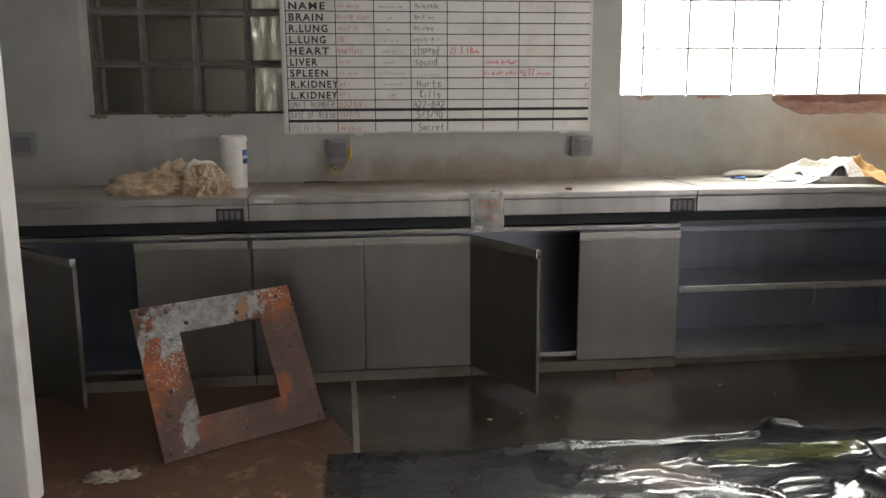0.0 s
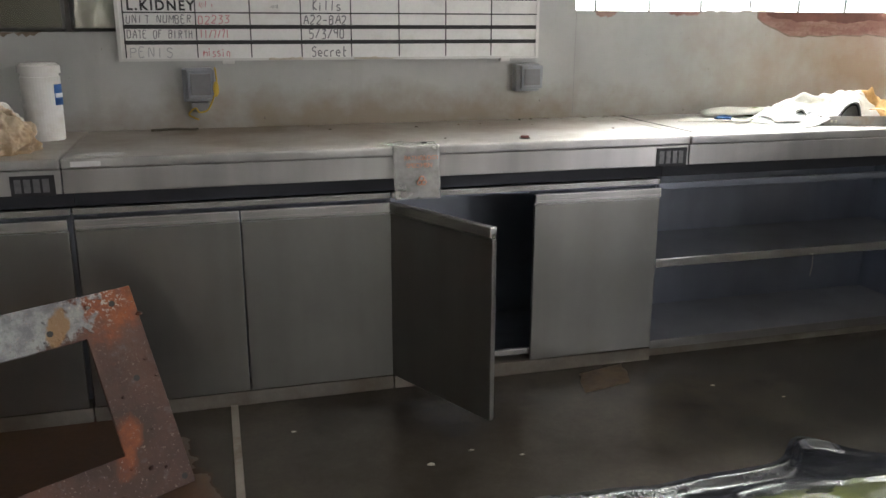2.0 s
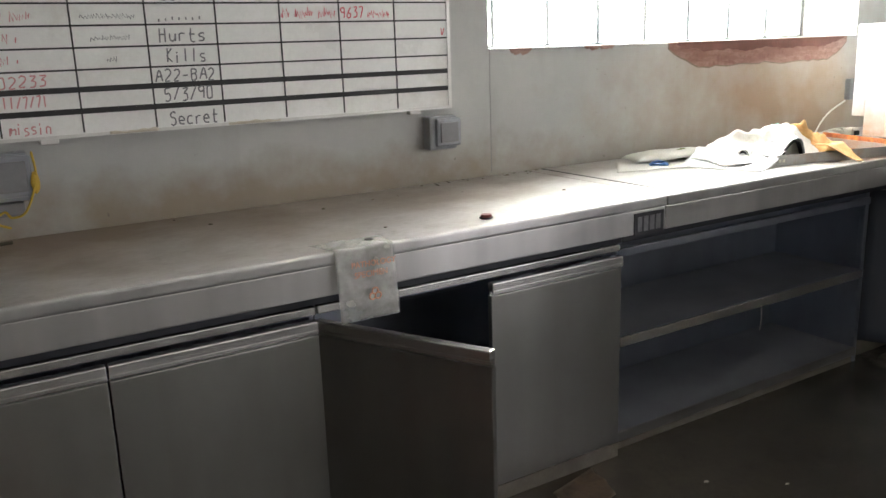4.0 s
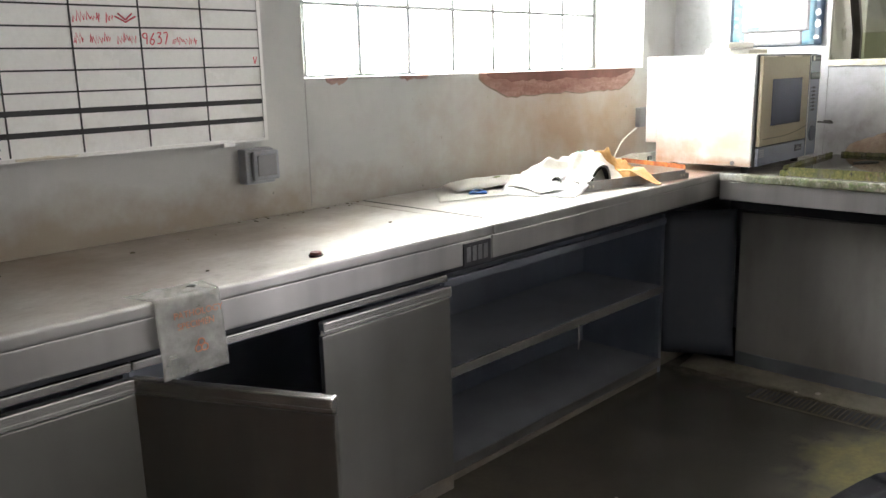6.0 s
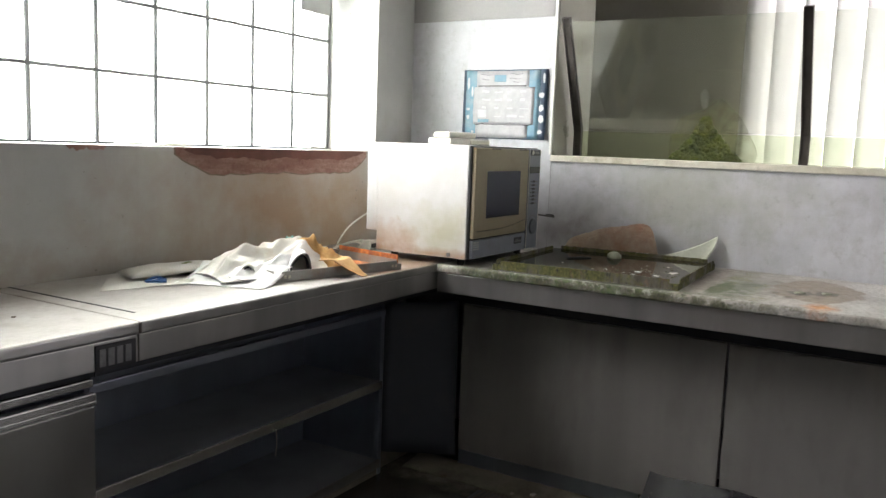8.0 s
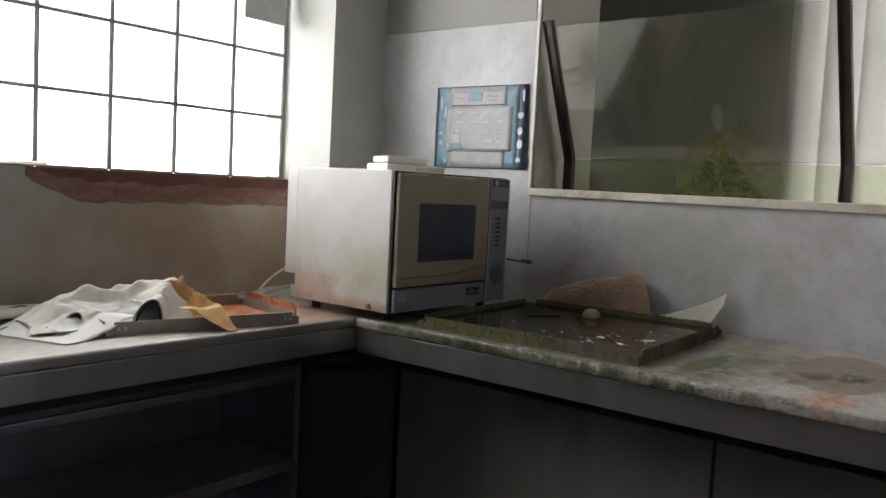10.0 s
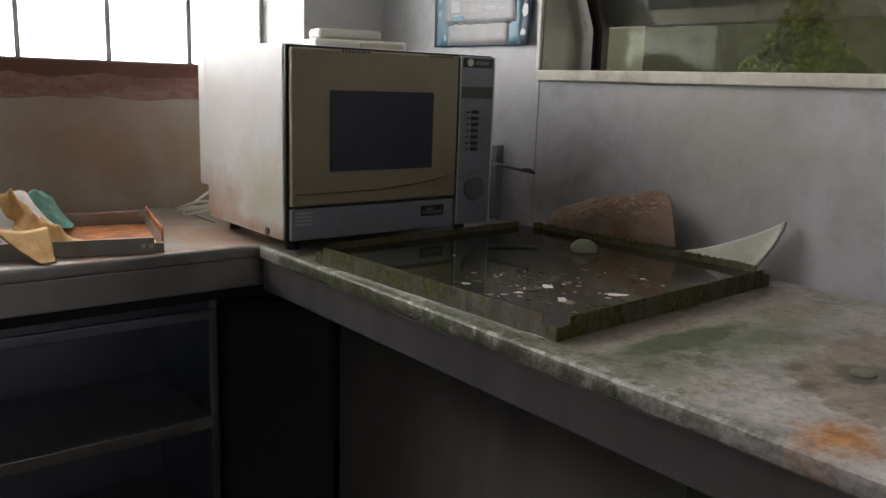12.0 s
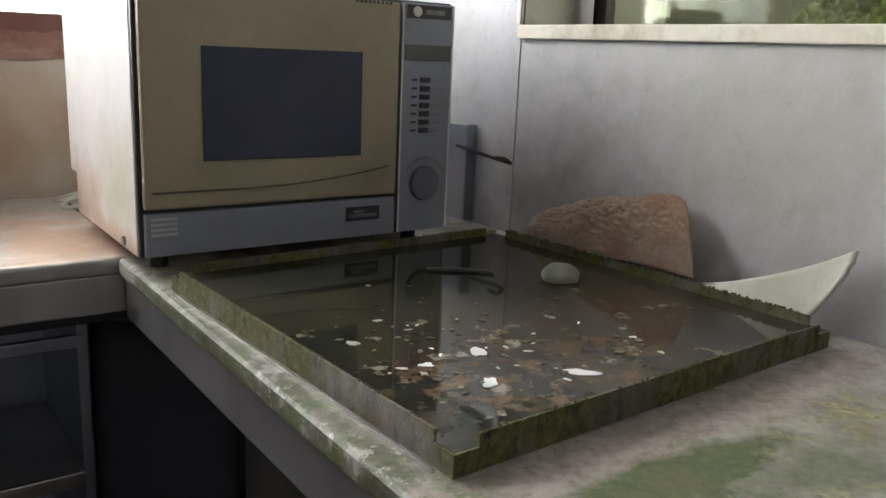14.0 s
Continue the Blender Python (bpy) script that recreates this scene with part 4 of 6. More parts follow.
# the top two block rows are unseen, added to let in more light
window_right = block_window("window_1", "bright glass block window flooded with daylight", edges(3.762 - 0.274 * 8, 0.274, 8), edges(1.364, 0.272, 6), 4.935, BLOCK)
window_left = block_window("window_2", "dark glass block window with dim rippled panes", edges(-1.205, 0.2685, 6), edges(1.272, 0.2685, 4), 4.80, BLOCK_FROST, left_block, FROST_RIM, MORTAR_DULL)
part("vent_plate", boxes((3.52, 3.74, 4.915, 4.928, 2.03, 2.20), bevel=0.006), VENT, window_right, "grey plastic vent plate")
single("backdrop", boxes((1.0, 4.6, 5.6, 5.62, 0.9, 4.0)), SKYGLOW, "bright overcast sky beyond the window", "sky", kind="structure")
# a dim passage behind the dark window
single("passage_wall", boxes((-2.6, 0.95, 6.6, 6.7, 0, 2.8), (-2.6, -2.5, 5.06, 6.6, 0, 2.8), (-2.6, 0.95, 5.06, 6.6, 2.75, 2.8), (0.85, 0.95, 5.06, 6.0, 0, 2.75), (0.85, 0.95, 6.0, 6.6, 0, 1.2)), OLIVE, "dim olive plaster passage wall", "wall", kind="structure")
single("passage_floor", boxes((-2.6, 0.95, 5.06, 6.7, -0.12, -0.02)), FLOOR, "dark passage floor", "floor", kind="structure")

# ---- the hatch with its leaning glass screen ----
hatch = thing("window_3", "leaning glass screen in dark bars over a cream sill", "window", (RX + 0.23, 2.4, HATCH[2]), kind="structure")
part("window_sill", boxes((RX - 0.004, RX + HT, HATCH[0], HATCH[1], HATCH[2], HATCH[2] + 0.016), bevel=0.004), SILL, hatch, "cream chipped sill")
part("sill_lip", boxes((RX - 0.012, RX - 0.0045, HATCH[0], HATCH[1], HATCH[2] - 0.014, HATCH[2] + 0.015), bevel=0.003), SILL, hatch, "chipped cream front lip")
GX, KZ, TZ, TX = RX + 0.19, 1.507, 2.0, RX - 0.035
ZS = HATCH[2] + 0.016


def leaning(y0, y1, z0, x0, z1, x1, t):
    bm = bmesh.new()
    d = Vector((z1 - z0, 0, x0 - x1)).normalized() * t / 2
    vs = [bm.verts.new(Vector((x, y, z)) + s * d) for s in (-1, 1) for x, z in ((x0, z0), (x1, z1)) for y in (y0, y1)]
    bmesh.ops.convex_hull(bm, input=vs)
    return bm


for ya, yb in ((2.73, 3.752), (1.69, 2.70), (0.92, 1.66)):
    for nm, bm, mt in (("lower_pane", leaning(ya, yb, ZS, GX, KZ - 0.003, GX, 0.006), PANE_LOW), ("upper_pane", leaning(ya, yb, KZ + 0.003, GX, TZ, TX, 0.006), PANE)):
        part(nm, bm, mt, hatch, "algae-tinted glass").visible_shadow = False
for yb in (3.767, 2.715, 1.675):
    bm = bmesh.new()
    for off in (-0.019, 0.013):
        bmesh.ops.convex_hull(bm, input=[v for v in leaning(yb + off, yb + off + 0.006, ZS, GX, KZ, GX, 0.03).verts] and [bm.verts.new(v.co) for v in leaning(yb + off, yb + off + 0.006, ZS, GX, KZ, GX, 0.028).verts])
        bmesh.ops.convex_hull(bm, input=[bm.verts.new(v.co) for v in leaning(yb + off, yb + off + 0.006, KZ - 0.006, GX + 0.002, TZ + 0.02, TX - 0.006, 0.028).verts])
    bmesh.ops.convex_hull(bm, input=[bm.verts.new(v.co) for v in leaning(yb - 0.013, yb + 0.013, ZS, GX, KZ, GX, 0.018).verts])
    bmesh.ops.convex_hull(bm, input=[bm.verts.new(v.co) for v in leaning(yb - 0.013, yb + 0.013, KZ, GX, TZ + 0.02, TX - 0.006, 0.018).verts])
    bar = part("bar", bm, BRONZE, hatch, "dark bronze leaning bar")
moss = thing("moss", "wet green moss grown up behind the glass", "moss", (GX + 0.03, 3.155, ZS))


def moss_heap():
    bm = bmesh.new()
    rng = random.Random(4)
    for k in range(900):
        t = rng.random() ** 1.5
        half = 0.152 * (1 - t) ** 1.25 + 0.012
        y = 3.15 + rng.uniform(-1, 1) * half
        z = ZS + 0.004 + 0.19 * t
        x = GX + 0.012 + rng.uniform(0, 0.05) * (1 - t)
        r = rng.uniform(0.006, 0.015)
        res = bmesh.ops.create_icosphere(bm, subdivisions=1, radius=r)
        for v in res["verts"]:
            v.co = Vector((x, y, z)) + v.co * (1 + 0.5 * noise.noise(v.co * 90 + Vector((k, 0, 0))))
    return smooth(bm)


part("moss_clump", moss_heap(), MOSS, moss)


def on_pane(y, z, off=0.004):
    """A point on the back of the screen at that height."""
    if z <= KZ:
        return Vector((GX + off, y, z))
    t = (z - KZ) / (TZ - KZ)
    return Vector((GX + (TX - GX) * t + off, y, z))


def smear(y, z, hy, hz, seed, off):
    bm = bmesh.new()
    c = bm.verts.new(on_pane(y, z, off))
    ring = [bm.verts.new(on_pane(y + hy * math.cos(a) * (1 + 0.35 * noise.noise((a * 1.3, seed, 0))), z + hz * math.sin(a) * (1 + 0.35 * noise.noise((a * 1.3, seed, 5))), off)) for a in [k * math.tau / 40 for k in range(40)]]
    for a, b in zip(ring, ring[1:] + ring[:1]):
        bm.faces.new((c, a, b))
    bmesh.ops.solidify(bm, geom=bm.faces[:], thickness=0.0015)
    return bm


part("algae_smear", smear(3.12, 1.46, 0.19, 0.17, 2, 0.007), ALGAE, moss, "thin yellow-green algae on the glass")
part("lime_crust", smear(3.143, 1.66, 0.02, 0.045, 6, 0.006), LIME, moss, "pale oval crust on the glass")
# the room beyond the hatch
single("wall_beyond", cells("x", 5.2, 5.34, [0.44, 0.6, 3.12, 5.1], [0, 0.7, 2.45, CEIL_Z], [(0.6, 3.12, 0.7, 2.45)]), OLIVE, "olive grey plaster wall beyond the hatch", "wall", kind="structure")
single("wall_beyond_end", boxes((RX + HT, 5.2, 4.55, 4.7, 0, CEIL_Z)), OLIVE, "olive grey end wall beyond the hatch", "wall", kind="structure")
single("wall_beyond_near", boxes((RX + HT, 5.2, 0.44, 0.54, 0, CEIL_Z)), OLIVE, "olive grey near wall beyond the hatch", "wall", kind="structure")
single("backdrop_beyond", boxes((5.8, 5.82, 0.2, 3.6, 0.3, 2.8)), BLINDGLOW, "bright daylight behind the blind", "sky", kind="structure")
blind = thing("vertical_blind", "white fabric vertical blind with hanging slats", "blind", (5.12, 1.9, 0.62))
part("head_rail", boxes((5.08, 5.16, 0.55, 3.16, 2.46, 2.52), bevel=0.004), SLAT, blind)
rng = random.Random(9)
for k in range(18):
    y = 3.10 - 0.145 * k
    turn = 14 + rng.uniform(-6, 6)
    part("slat", sheet(3, 6, lambda u, v: pose(5.12, y, 0, 0, 0, turn) @ Vector((0.008 * math.sin(u * math.pi), (u - 0.5) * 0.144, 0.64 + 1.82 * v)), 0.0012), SLAT_LIT, blind)
# added glow panel out of view that brightens doors and shelves from the east
single("side_fill_panel", boxes((4.80, 4.82, -1.6, 0.43, FZ, 2.7)), SIDEGLOW, "added glow panel beyond an assumed unseen side doorway", "sky", kind="structure")
single("rear_fill_panel", boxes((0.2, 4.2, Y0 - 0.9, Y0 - 0.88, 0.6, 3.0)), REARGLOW, "added fill panel behind the unseen south opening", "sky", kind="structure")

# ---- floor details ----
single("floor_strip", boxes((0.098, 0.124, 2.2, 4.155, FZ, FZ + 0.006), bevel=0.002), STRIP, "tarnished metal joint strip in the floor", "floor strip", kind="structure")
drain = thing("floor_drain", "rusty grated drain channel in the floor", "drain", (3.2, 3.5, FZ), kind="structure")
part("channel_edge", boxes((3.205, 3.213, 2.4, 3.75, FZ, FZ + 0.006), (3.347, 3.355, 2.4, 3.75, FZ, FZ + 0.006)), GRATE, drain)
single("drain_bed", boxes((3.213, 3.347, 2.4, 3.75, FZ, FZ + 0.001)), BACKING, "dark bed of the drain channel", "drain", kind="structure")
for k in range(66):
    part("grate_bar", boxes((3.214, 3.346, 2.42 + 0.02 * k, 2.425 + 0.02 * k, FZ, FZ + 0.006), bevel=0.001), GRATE, drain)
single("floor_kerb", sheet(6, 60, lambda u, v: Vector((3.365 + 0.155 * u + 0.012 * noise.noise((v * 30, u, 1)), 2.2 + 1.95 * v, FZ + 0.002 + 0.022 * u + 0.006 * noise.noise((u * 4, v * 40, 3)))), 0.004), CONCRETE, "rough pale concrete edge along the panels", "floor edge", kind="structure")
patch = single("floor_patch", smooth(sheet(16, 10, lambda u, v: Vector((1.50 + 0.11 * (2 * u - 1) * (1 - 0.04 * abs(2 * v - 1)) + 0.05 * v + 0.014 * noise.noise((u * 3, v * 3, 1)), 4.03 + 0.085 * (2 * v - 1) + 0.05 * (u - 0.5), FZ + 0.004 + 0.003 * noise.noise((u * 7, v * 7, 3)))), 0.003)), surf("rust_brown_scrap", (0.10, 0.062, 0.038), (0.17, 0.115, 0.07), 18.0, 0.45, 0, 0.6, 70.0, dirt=(0.05, 0.042, 0.034), amount=0.4), "rust-brown scrap stuck to the wet floor", "scrap")

# ---- benches and cabinets ----
BZ, BF, DY = 0.918, 3.95, 4.166


def bench_section(x0, x1, label, back=WY):
    b = thing("worktop", label, "worktop", (x0, BF, 0.81), "worktop sections along the wall")
    bm = bmesh.new()
    box(bm, x0 + 0.0015, x1 - 0.0015, BF, back - 0.002, BZ - 0.034, BZ, bevel=0.008, seg=3)
    bm.normal_update()
    for f in bm.faces:
        if f.normal.y < -0.45:
            f.material_index = 1
    part("top", bm, (TOP, STEEL_FASCIA), b)
    part("fascia", boxes((x0 + 0.002, x1 - 0.002, BF + 0.008, BF + 0.026, 0.81, BZ - 0.0345), bevel=0.003), STEEL_FASCIA, b, "brushed steel front edge")
    # this box is coloured as dark as the shaded recess it fills
    part("support", boxes((x0 + 0.001, x1 - 0.001, BF + 0.19, back - 0.02, 0.735, BZ - 0.035)), BACKING, b, "support box with the recess shade in its colour")
    return b


bench_a = bench_section(-2.28, -0.345, "dusty steel worktop with a rag and tub on it")
bench_b = bench_section(-0.345, 1.778, "long dusty steel worktop under the whiteboard")
bench_c = bench_section(1.778, 4.085, "sunlit steel worktop strewn with papers below the window")
part("top_seam", boxes((1.836, 1.843, 4.05, WY - 0.01, BZ, BZ + 0.0015)), RULE, bench_c)
part("top_seam", boxes((3.29, 3.294, 4.30, WY - 0.01, BZ, BZ + 0.0015)), RULE, bench_c)


def badge(x0, x1, z0, z1, parent):
    p = part("badge", boxes((x0, x1, BF + 0.004, BF + 0.008, z0, z1), bevel=0.001), PLATE, parent, "black maker's badge with a silver block")
    w, h = x1 - x0, z1 - z0
    for k in range(4):
        a = x0 + w * (0.09 + 0.21 * k)
        part("badge_mark", boxes((a, a + w * 0.15, BF + 0.002, BF + 0.004, z0 + h * 0.17, z0 + h * 0.83), bevel=0.0006), SILVER, parent)
    return p


badge(-0.487, -0.364, 0.808, 0.870, bench_a)
badge(1.645, 1.767, 0.808, 0.876, bench_b)
part("price_label", boxes((-0.315, -0.23, BF - 0.001, BF + 0.001, BZ - 0.026, BZ - 0.01)), PAPER, bench_b, "small pale label")

DOOR_W = 0.526


def cabinet_door(m, parent, label, left=True):
    """A flush steel door with a folded grip rail along its top; m puts its hinge edge."""
    s = 1 if left else -1
    bm = bmesh.new()
    box(bm, 0, s * DOOR_W, -0.019, 0, 0.02, 0.648, bevel=0.003, m=m) if left else box(bm, -DOOR_W, 0, -0.019, 0, 0.02, 0.648, bevel=0.003, m=m)
    d = part("door", bm, STEEL, parent, label)
    bm = bmesh.new()
    a, b = (0, DOOR_W) if left else (-DOOR_W, 0)
    box(bm, a, b, -0.028, 0, 0.664, 0.690, bevel=0.004, m=m)
    box(bm, a + 0.002, b - 0.002, -0.010, -0.002, 0.648, 0.664, m=m)
    box(bm, a, b, -0.028, -0.022, 0.654, 0.667, bevel=0.002, m=m)
    r = link_mesh("grip_rail", bm, STEEL_RAIL)
    r.parent = d
    tagged(r, "bright folded grip rail")
    r.matrix_parent_inverse = Matrix()
    d_home = parent["home"]
    r.matrix_parent_inverse = Matrix.Identity(4)
    return d


def cabinet(x0, x1, label, doors):
    c = thing("base_cabinet", label, "cabinet", (x0, DY, FZ), "steel base cabinets")
    bk = WY - 0.012
    for nm, spec in (("side_panel", (x0, x0 + 0.012, DY + 0.02, bk, 0.035, 0.70)), ("side_panel", (x1 - 0.012, x1, DY + 0.02, bk, 0.035, 0.70)), ("back_panel", (x0 + 0.012, x1 - 0.012, bk - 0.01, bk, 0.035, 0.70)), ("bottom_panel", (x0 + 0.012, x1 - 0.012, DY + 0.02, bk - 0.01, 0.035, 0.06)), ("top_panel", (x0 + 0.012, x1 - 0.012, DY + 0.02, bk - 0.01, 0.69, 0.70))):
        part(nm, boxes(spec), STEEL_IN, c)
    part("top_rail", boxes((x0, x1, DY - 0.004, DY + 0.018, 0.70, 0.722), bevel=0.003), STEEL_RAIL, c, "steel rail above the doors")
    part("bottom_rail", boxes((x0 + 0.012, x1 - 0.012, DY + 0.002, DY + 0.019, 0.04, 0.062), bevel=0.002), STEEL_RAIL, c)
    part("plinth", boxes((x0, x1, DY - 0.012, bk, FZ, 0.014), bevel=0.004), PLINTH, c, "pale concrete plinth")
    for m, text, left in doors:
        cabinet_door(m, c, text, left)
    return c


FRONT = DY
cabinet(-1.43, -0.366, "steel base cabinet, one door swung open", [(pose(-1.42, FRONT, 0, 0, 0, -46), "open steel door", True), (pose(-0.375, FRONT, 0), "closed steel door", False)])
cabinet(-0.36, 0.704, "steel base cabinet with two closed doors", [(pose(-0.355, FRONT, 0), "closed steel door", True), (pose(0.701, FRONT, 0), "closed steel door", False)])
cabinet(0.708, 1.79, "steel base cabinet, one door standing half open", [(pose(0.712, FRONT, 0, 0, 0, -63), "half-open steel door", True), (pose(1.783, FRONT, 0), "closed steel door", False)])
shelf_unit = thing("shelf_unit", "open steel shelf unit under the worktop", "shelf", (1.79, 4.2, FZ))
bk = WY - 0.012
part("side_panel", boxes((1.790, 1.802, DY + 0.02, bk, FZ, 0.722), bevel=0.002), STEEL_IN, shelf_unit)
part("side_panel", boxes((3.228, 3.240, DY + 0.05, bk, FZ, 0.722), bevel=0.002), STEEL_IN, shelf_unit)
part("post", boxes((3.225, 3.25, 4.19, 4.215, FZ, 0.73), bevel=0.004), STEEL_IN, shelf_unit)
part("back_panel", boxes((1.802, 3.228, bk - 0.01, bk, 0.008, 0.722)), STEEL_IN, shelf_unit)
part("top_rail", boxes((1.790, 3.24, DY + 0.012, DY + 0.03, 0.672, 0.700), bevel=0.003), STEEL_IN, shelf_unit)
part("shelf", boxes((1.803, 3.227, 4.19, bk - 0.012, 0.358, 0.385), bevel=0.003), STEEL_SHELF, shelf_unit, "steel middle shelf")
part("shelf_lip", boxes((1.803, 3.227, 4.178, 4.1895, 0.350, 0.386), bevel=0.003), STEEL_RAIL, shelf_unit)
part("bottom_shelf", boxes((1.803, 3.227, 4.19, bk - 0.012, 0.008, 0.030), bevel=0.003), STEEL_SHELF, shelf_unit)
part("bottom_lip", boxes((1.803, 3.227, 4.178, 4.1895, -0.004, 0.033), bevel=0.003), STEEL, shelf_unit)
part("plinth", boxes((1.803, 3.222, 4.192, bk, FZ, 0.007), bevel=0.002), PLINTH, shelf_unit, "pale concrete plinth")
single("string", tube(bend([(2.55, 4.172, 0.36), (2.553, 4.170, 0.31), (2.548, 4.171, 0.26)]), 0.0022, 6), FLEX, "short white string hanging from the shelf", "string")

# the bench along the right wall
RF = 3.258
bench_r = thing("side_worktop", "mossy stained steel worktop with a raised tray", "worktop", (RF, 2.4, 0.80))
bm = bmesh.new()
box(bm, RF, RX - 0.004, 1.3, BF - 0.0015, BZ - 0.036, BZ, bevel=0.012, seg=3)
part("top", bm, MOSSY, bench_r)
part("fascia", boxes((RF + 0.012, RF + 0.03, 1.3, BF - 0.002, 0.80, BZ - 0.0365), bevel=0.004), STEEL_FASCIA, bench_r, "dull steel front edge")
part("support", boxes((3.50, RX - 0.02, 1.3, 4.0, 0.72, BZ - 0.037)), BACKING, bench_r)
for py, pz in ((2.594, 3.60), (2.509, 3.649)):
    cup = smooth(blob((pz, py, BZ + 0.001), (0.024, 0.02, 0.005), py, 0.15))
    part("drain_cup", cup, PEBBLE, bench_r, "grey-green crusted drain cup")
for k, (a, b) in enumerate(((2.815, 3.945), (1.70, 2.805), (1.0, 1.69))):
    p = thing("steel_panel", "smeared steel panel below the side worktop", "panel", (3.505, a, 0.05), "panels below the side worktop")
    part("sheet", boxes((3.498, 3.516, a, b, 0.052, 0.715), bevel=0.004), STEEL_PANEL, p)
    part("bottom_trim", boxes((3.505, 3.52, a + 0.3 if k == 0 else a, b, -0.018, 0.050), bevel=0.003), STEEL_IN, p)
corner_panel = thing("corner_panel", "smeared steel corner panel, shade in its colour, bent lower edge", "panel", (3.4, 4.1, 0.04))
part("sheet", sheet(8, 10, lambda u, v: Vector((3.262 + 0.232 * u, 4.205 - 0.24 * u - 0.012 * (1 - v) ** 4 * u, 0.055 + 0.67 * v - 0.03 * u * (1 - v))), 0.008), STEEL_SHADED, corner_panel)
part("lower_block", boxes((3.27, 3.60, 4.22, 4.5, FZ, 0.06), bevel=0.01), CONCRETE, corner_panel)

# ---- the whiteboard ----
BX0, BX1, BZ0, BZ1, BY = -0.213, 1.437, 1.172, 1.935, WY - 0.026
board = thing("whiteboard", "grubby ruled whiteboard with black lettering and marker notes", "whiteboard", (BX0, BY, BZ0))
part("panel", boxes((BX0 + 0.01, BX1 - 0.01, BY + 0.004, WY - 0.004, BZ0 + 0.008, BZ1 - 0.008)), BOARD, board)
part("rim", boxes((BX0, BX0 + 0.012, BY, WY - 0.002, BZ0, BZ1), (BX1 - 0.012, BX1, BY, WY - 0.002, BZ0, BZ1), (BX0 + 0.012, BX1 - 0.012, BY, WY - 0.002, BZ0, BZ0 + 0.009), (BX0 + 0.012, BX1 - 0.012, BY, WY - 0.002, BZ1 - 0.009, BZ1)), BOARD_EDGE, board, "thin aluminium rim")
ROW0, ROW = 1.3475, 0.0565
rows_z = [ROW0 + ROW * k for k in range(11)]
cols_x = [-0.186, 0.068, 0.266, 0.457, 0.651, 0.843, 1.036, 1.229]
for z in rows_z[:10]:
    part("rule", boxes((-0.189, BX1 - 0.012, BY + 0.0025, BY + 0.004, z - 0.0024, z + 0.0024)), RULE, board)
for z in (1.240, 1.2965):
    part("thick_rule", boxes((-0.189, BX1 - 0.012, BY + 0.0025, BY + 0.004, z - 0.0075, z + 0.0075)), RULE, board)
for x in cols_x:
    part("column_rule", boxes((x - 0.0022, x + 0.0022, BY + 0.0022, BY + 0.004, BZ0 + 0.012, rows_z[9])), RULE, board)
part("clip", boxes((1.27, 1.31, BY - 0.004, WY - 0.004, BZ0 - 0.012, BZ0 + 0.002), bevel=0.002), BOARD_EDGE, board)
part("clip", boxes((0.155, 0.2, BY - 0.004, WY - 0.004, BZ0 - 0.012, BZ0 + 0.002), bevel=0.002), BOARD_EDGE, board)
for x0, x1 in ((0.66, 0.82), (0.33, 0.46)):
    part("rust_run", sheet(18, 2, lambda u, v: Vector((x0 + (x1 - x0) * u, BY - 0.0012, BZ0 + 0.002 + v * (0.004 + 0.009 * max(0, noise.noise((u * 5, x0 * 9, 0)) + 0.35)))), 0.001), RUSTSPOT, board)


def write(text, x, z, size, material, bold=0.0, squeeze=1.0):
    letters(text, size, material, pose(x - 0.034, BY + 0.002, z - 0.0025, 90, 0, 0), board, bold=bold, squeeze=squeeze, gap=1.28)


# strokes of a plain hand, each point a pair of digits: across 0 to 4, up 0 to 7
HAND = {
    "a": "341403011020323430", "b": "07002031332404", "c": "341403011030", "d": "37301001031433", "e": "023233241403011030",
    "h": "0700031424333 0".replace(" ", ""), "i": "1410 1615", "k": "0700 340230", "l": "1710", "m": "0400031413110323334340", "n": "04000314243330",
    "o": "1403011020313324 14".replace(" ", ""), "p": "0500 04243322 02".replace(" 02", "02"), "r": "0400 031434", "s": "3414031222312000", "t": "17112030 0434",
    "u": "040110203134 30".replace(" ", ""), "v": "041034", "w": "0410223044", "x": "0430 0034", "y": "0422 3400",
    "A": "002740 1333", "B": "0700 0727363524 0424333120 00".replace("20 00", "2000"), "D": "07002031362707", "E": "37070030 0424", "F": "0700 0737 0424", "H": "0700 3730 0434",
    "I": "1710", "K": "0700 370330", "M": "0007234740", "N": "00073037", "O": "1706011020313627 17".replace(" ", ""), "P": "0700 072736352404", "R": "0700 072736352404 1430",
    "S": "362717060514243331201001", "T": "0737 2720", "U": "070110203137", "Z": "07370030", "W": "0710243047",
    "0": "170601102031362717", "1": "1710", "2": "06172736340030", "3": "071737142433312000", "5": "3707042433312000", "6": "371401102031322303",
    "7": "073710", "8": "24353627170605142433312010010314", "9": "341405061727363 0".replace(" ", ""), "/": "0037", "-": "0333", ".": "1011", ":": "1112 1415",
}
hand_rng = random.Random(21)


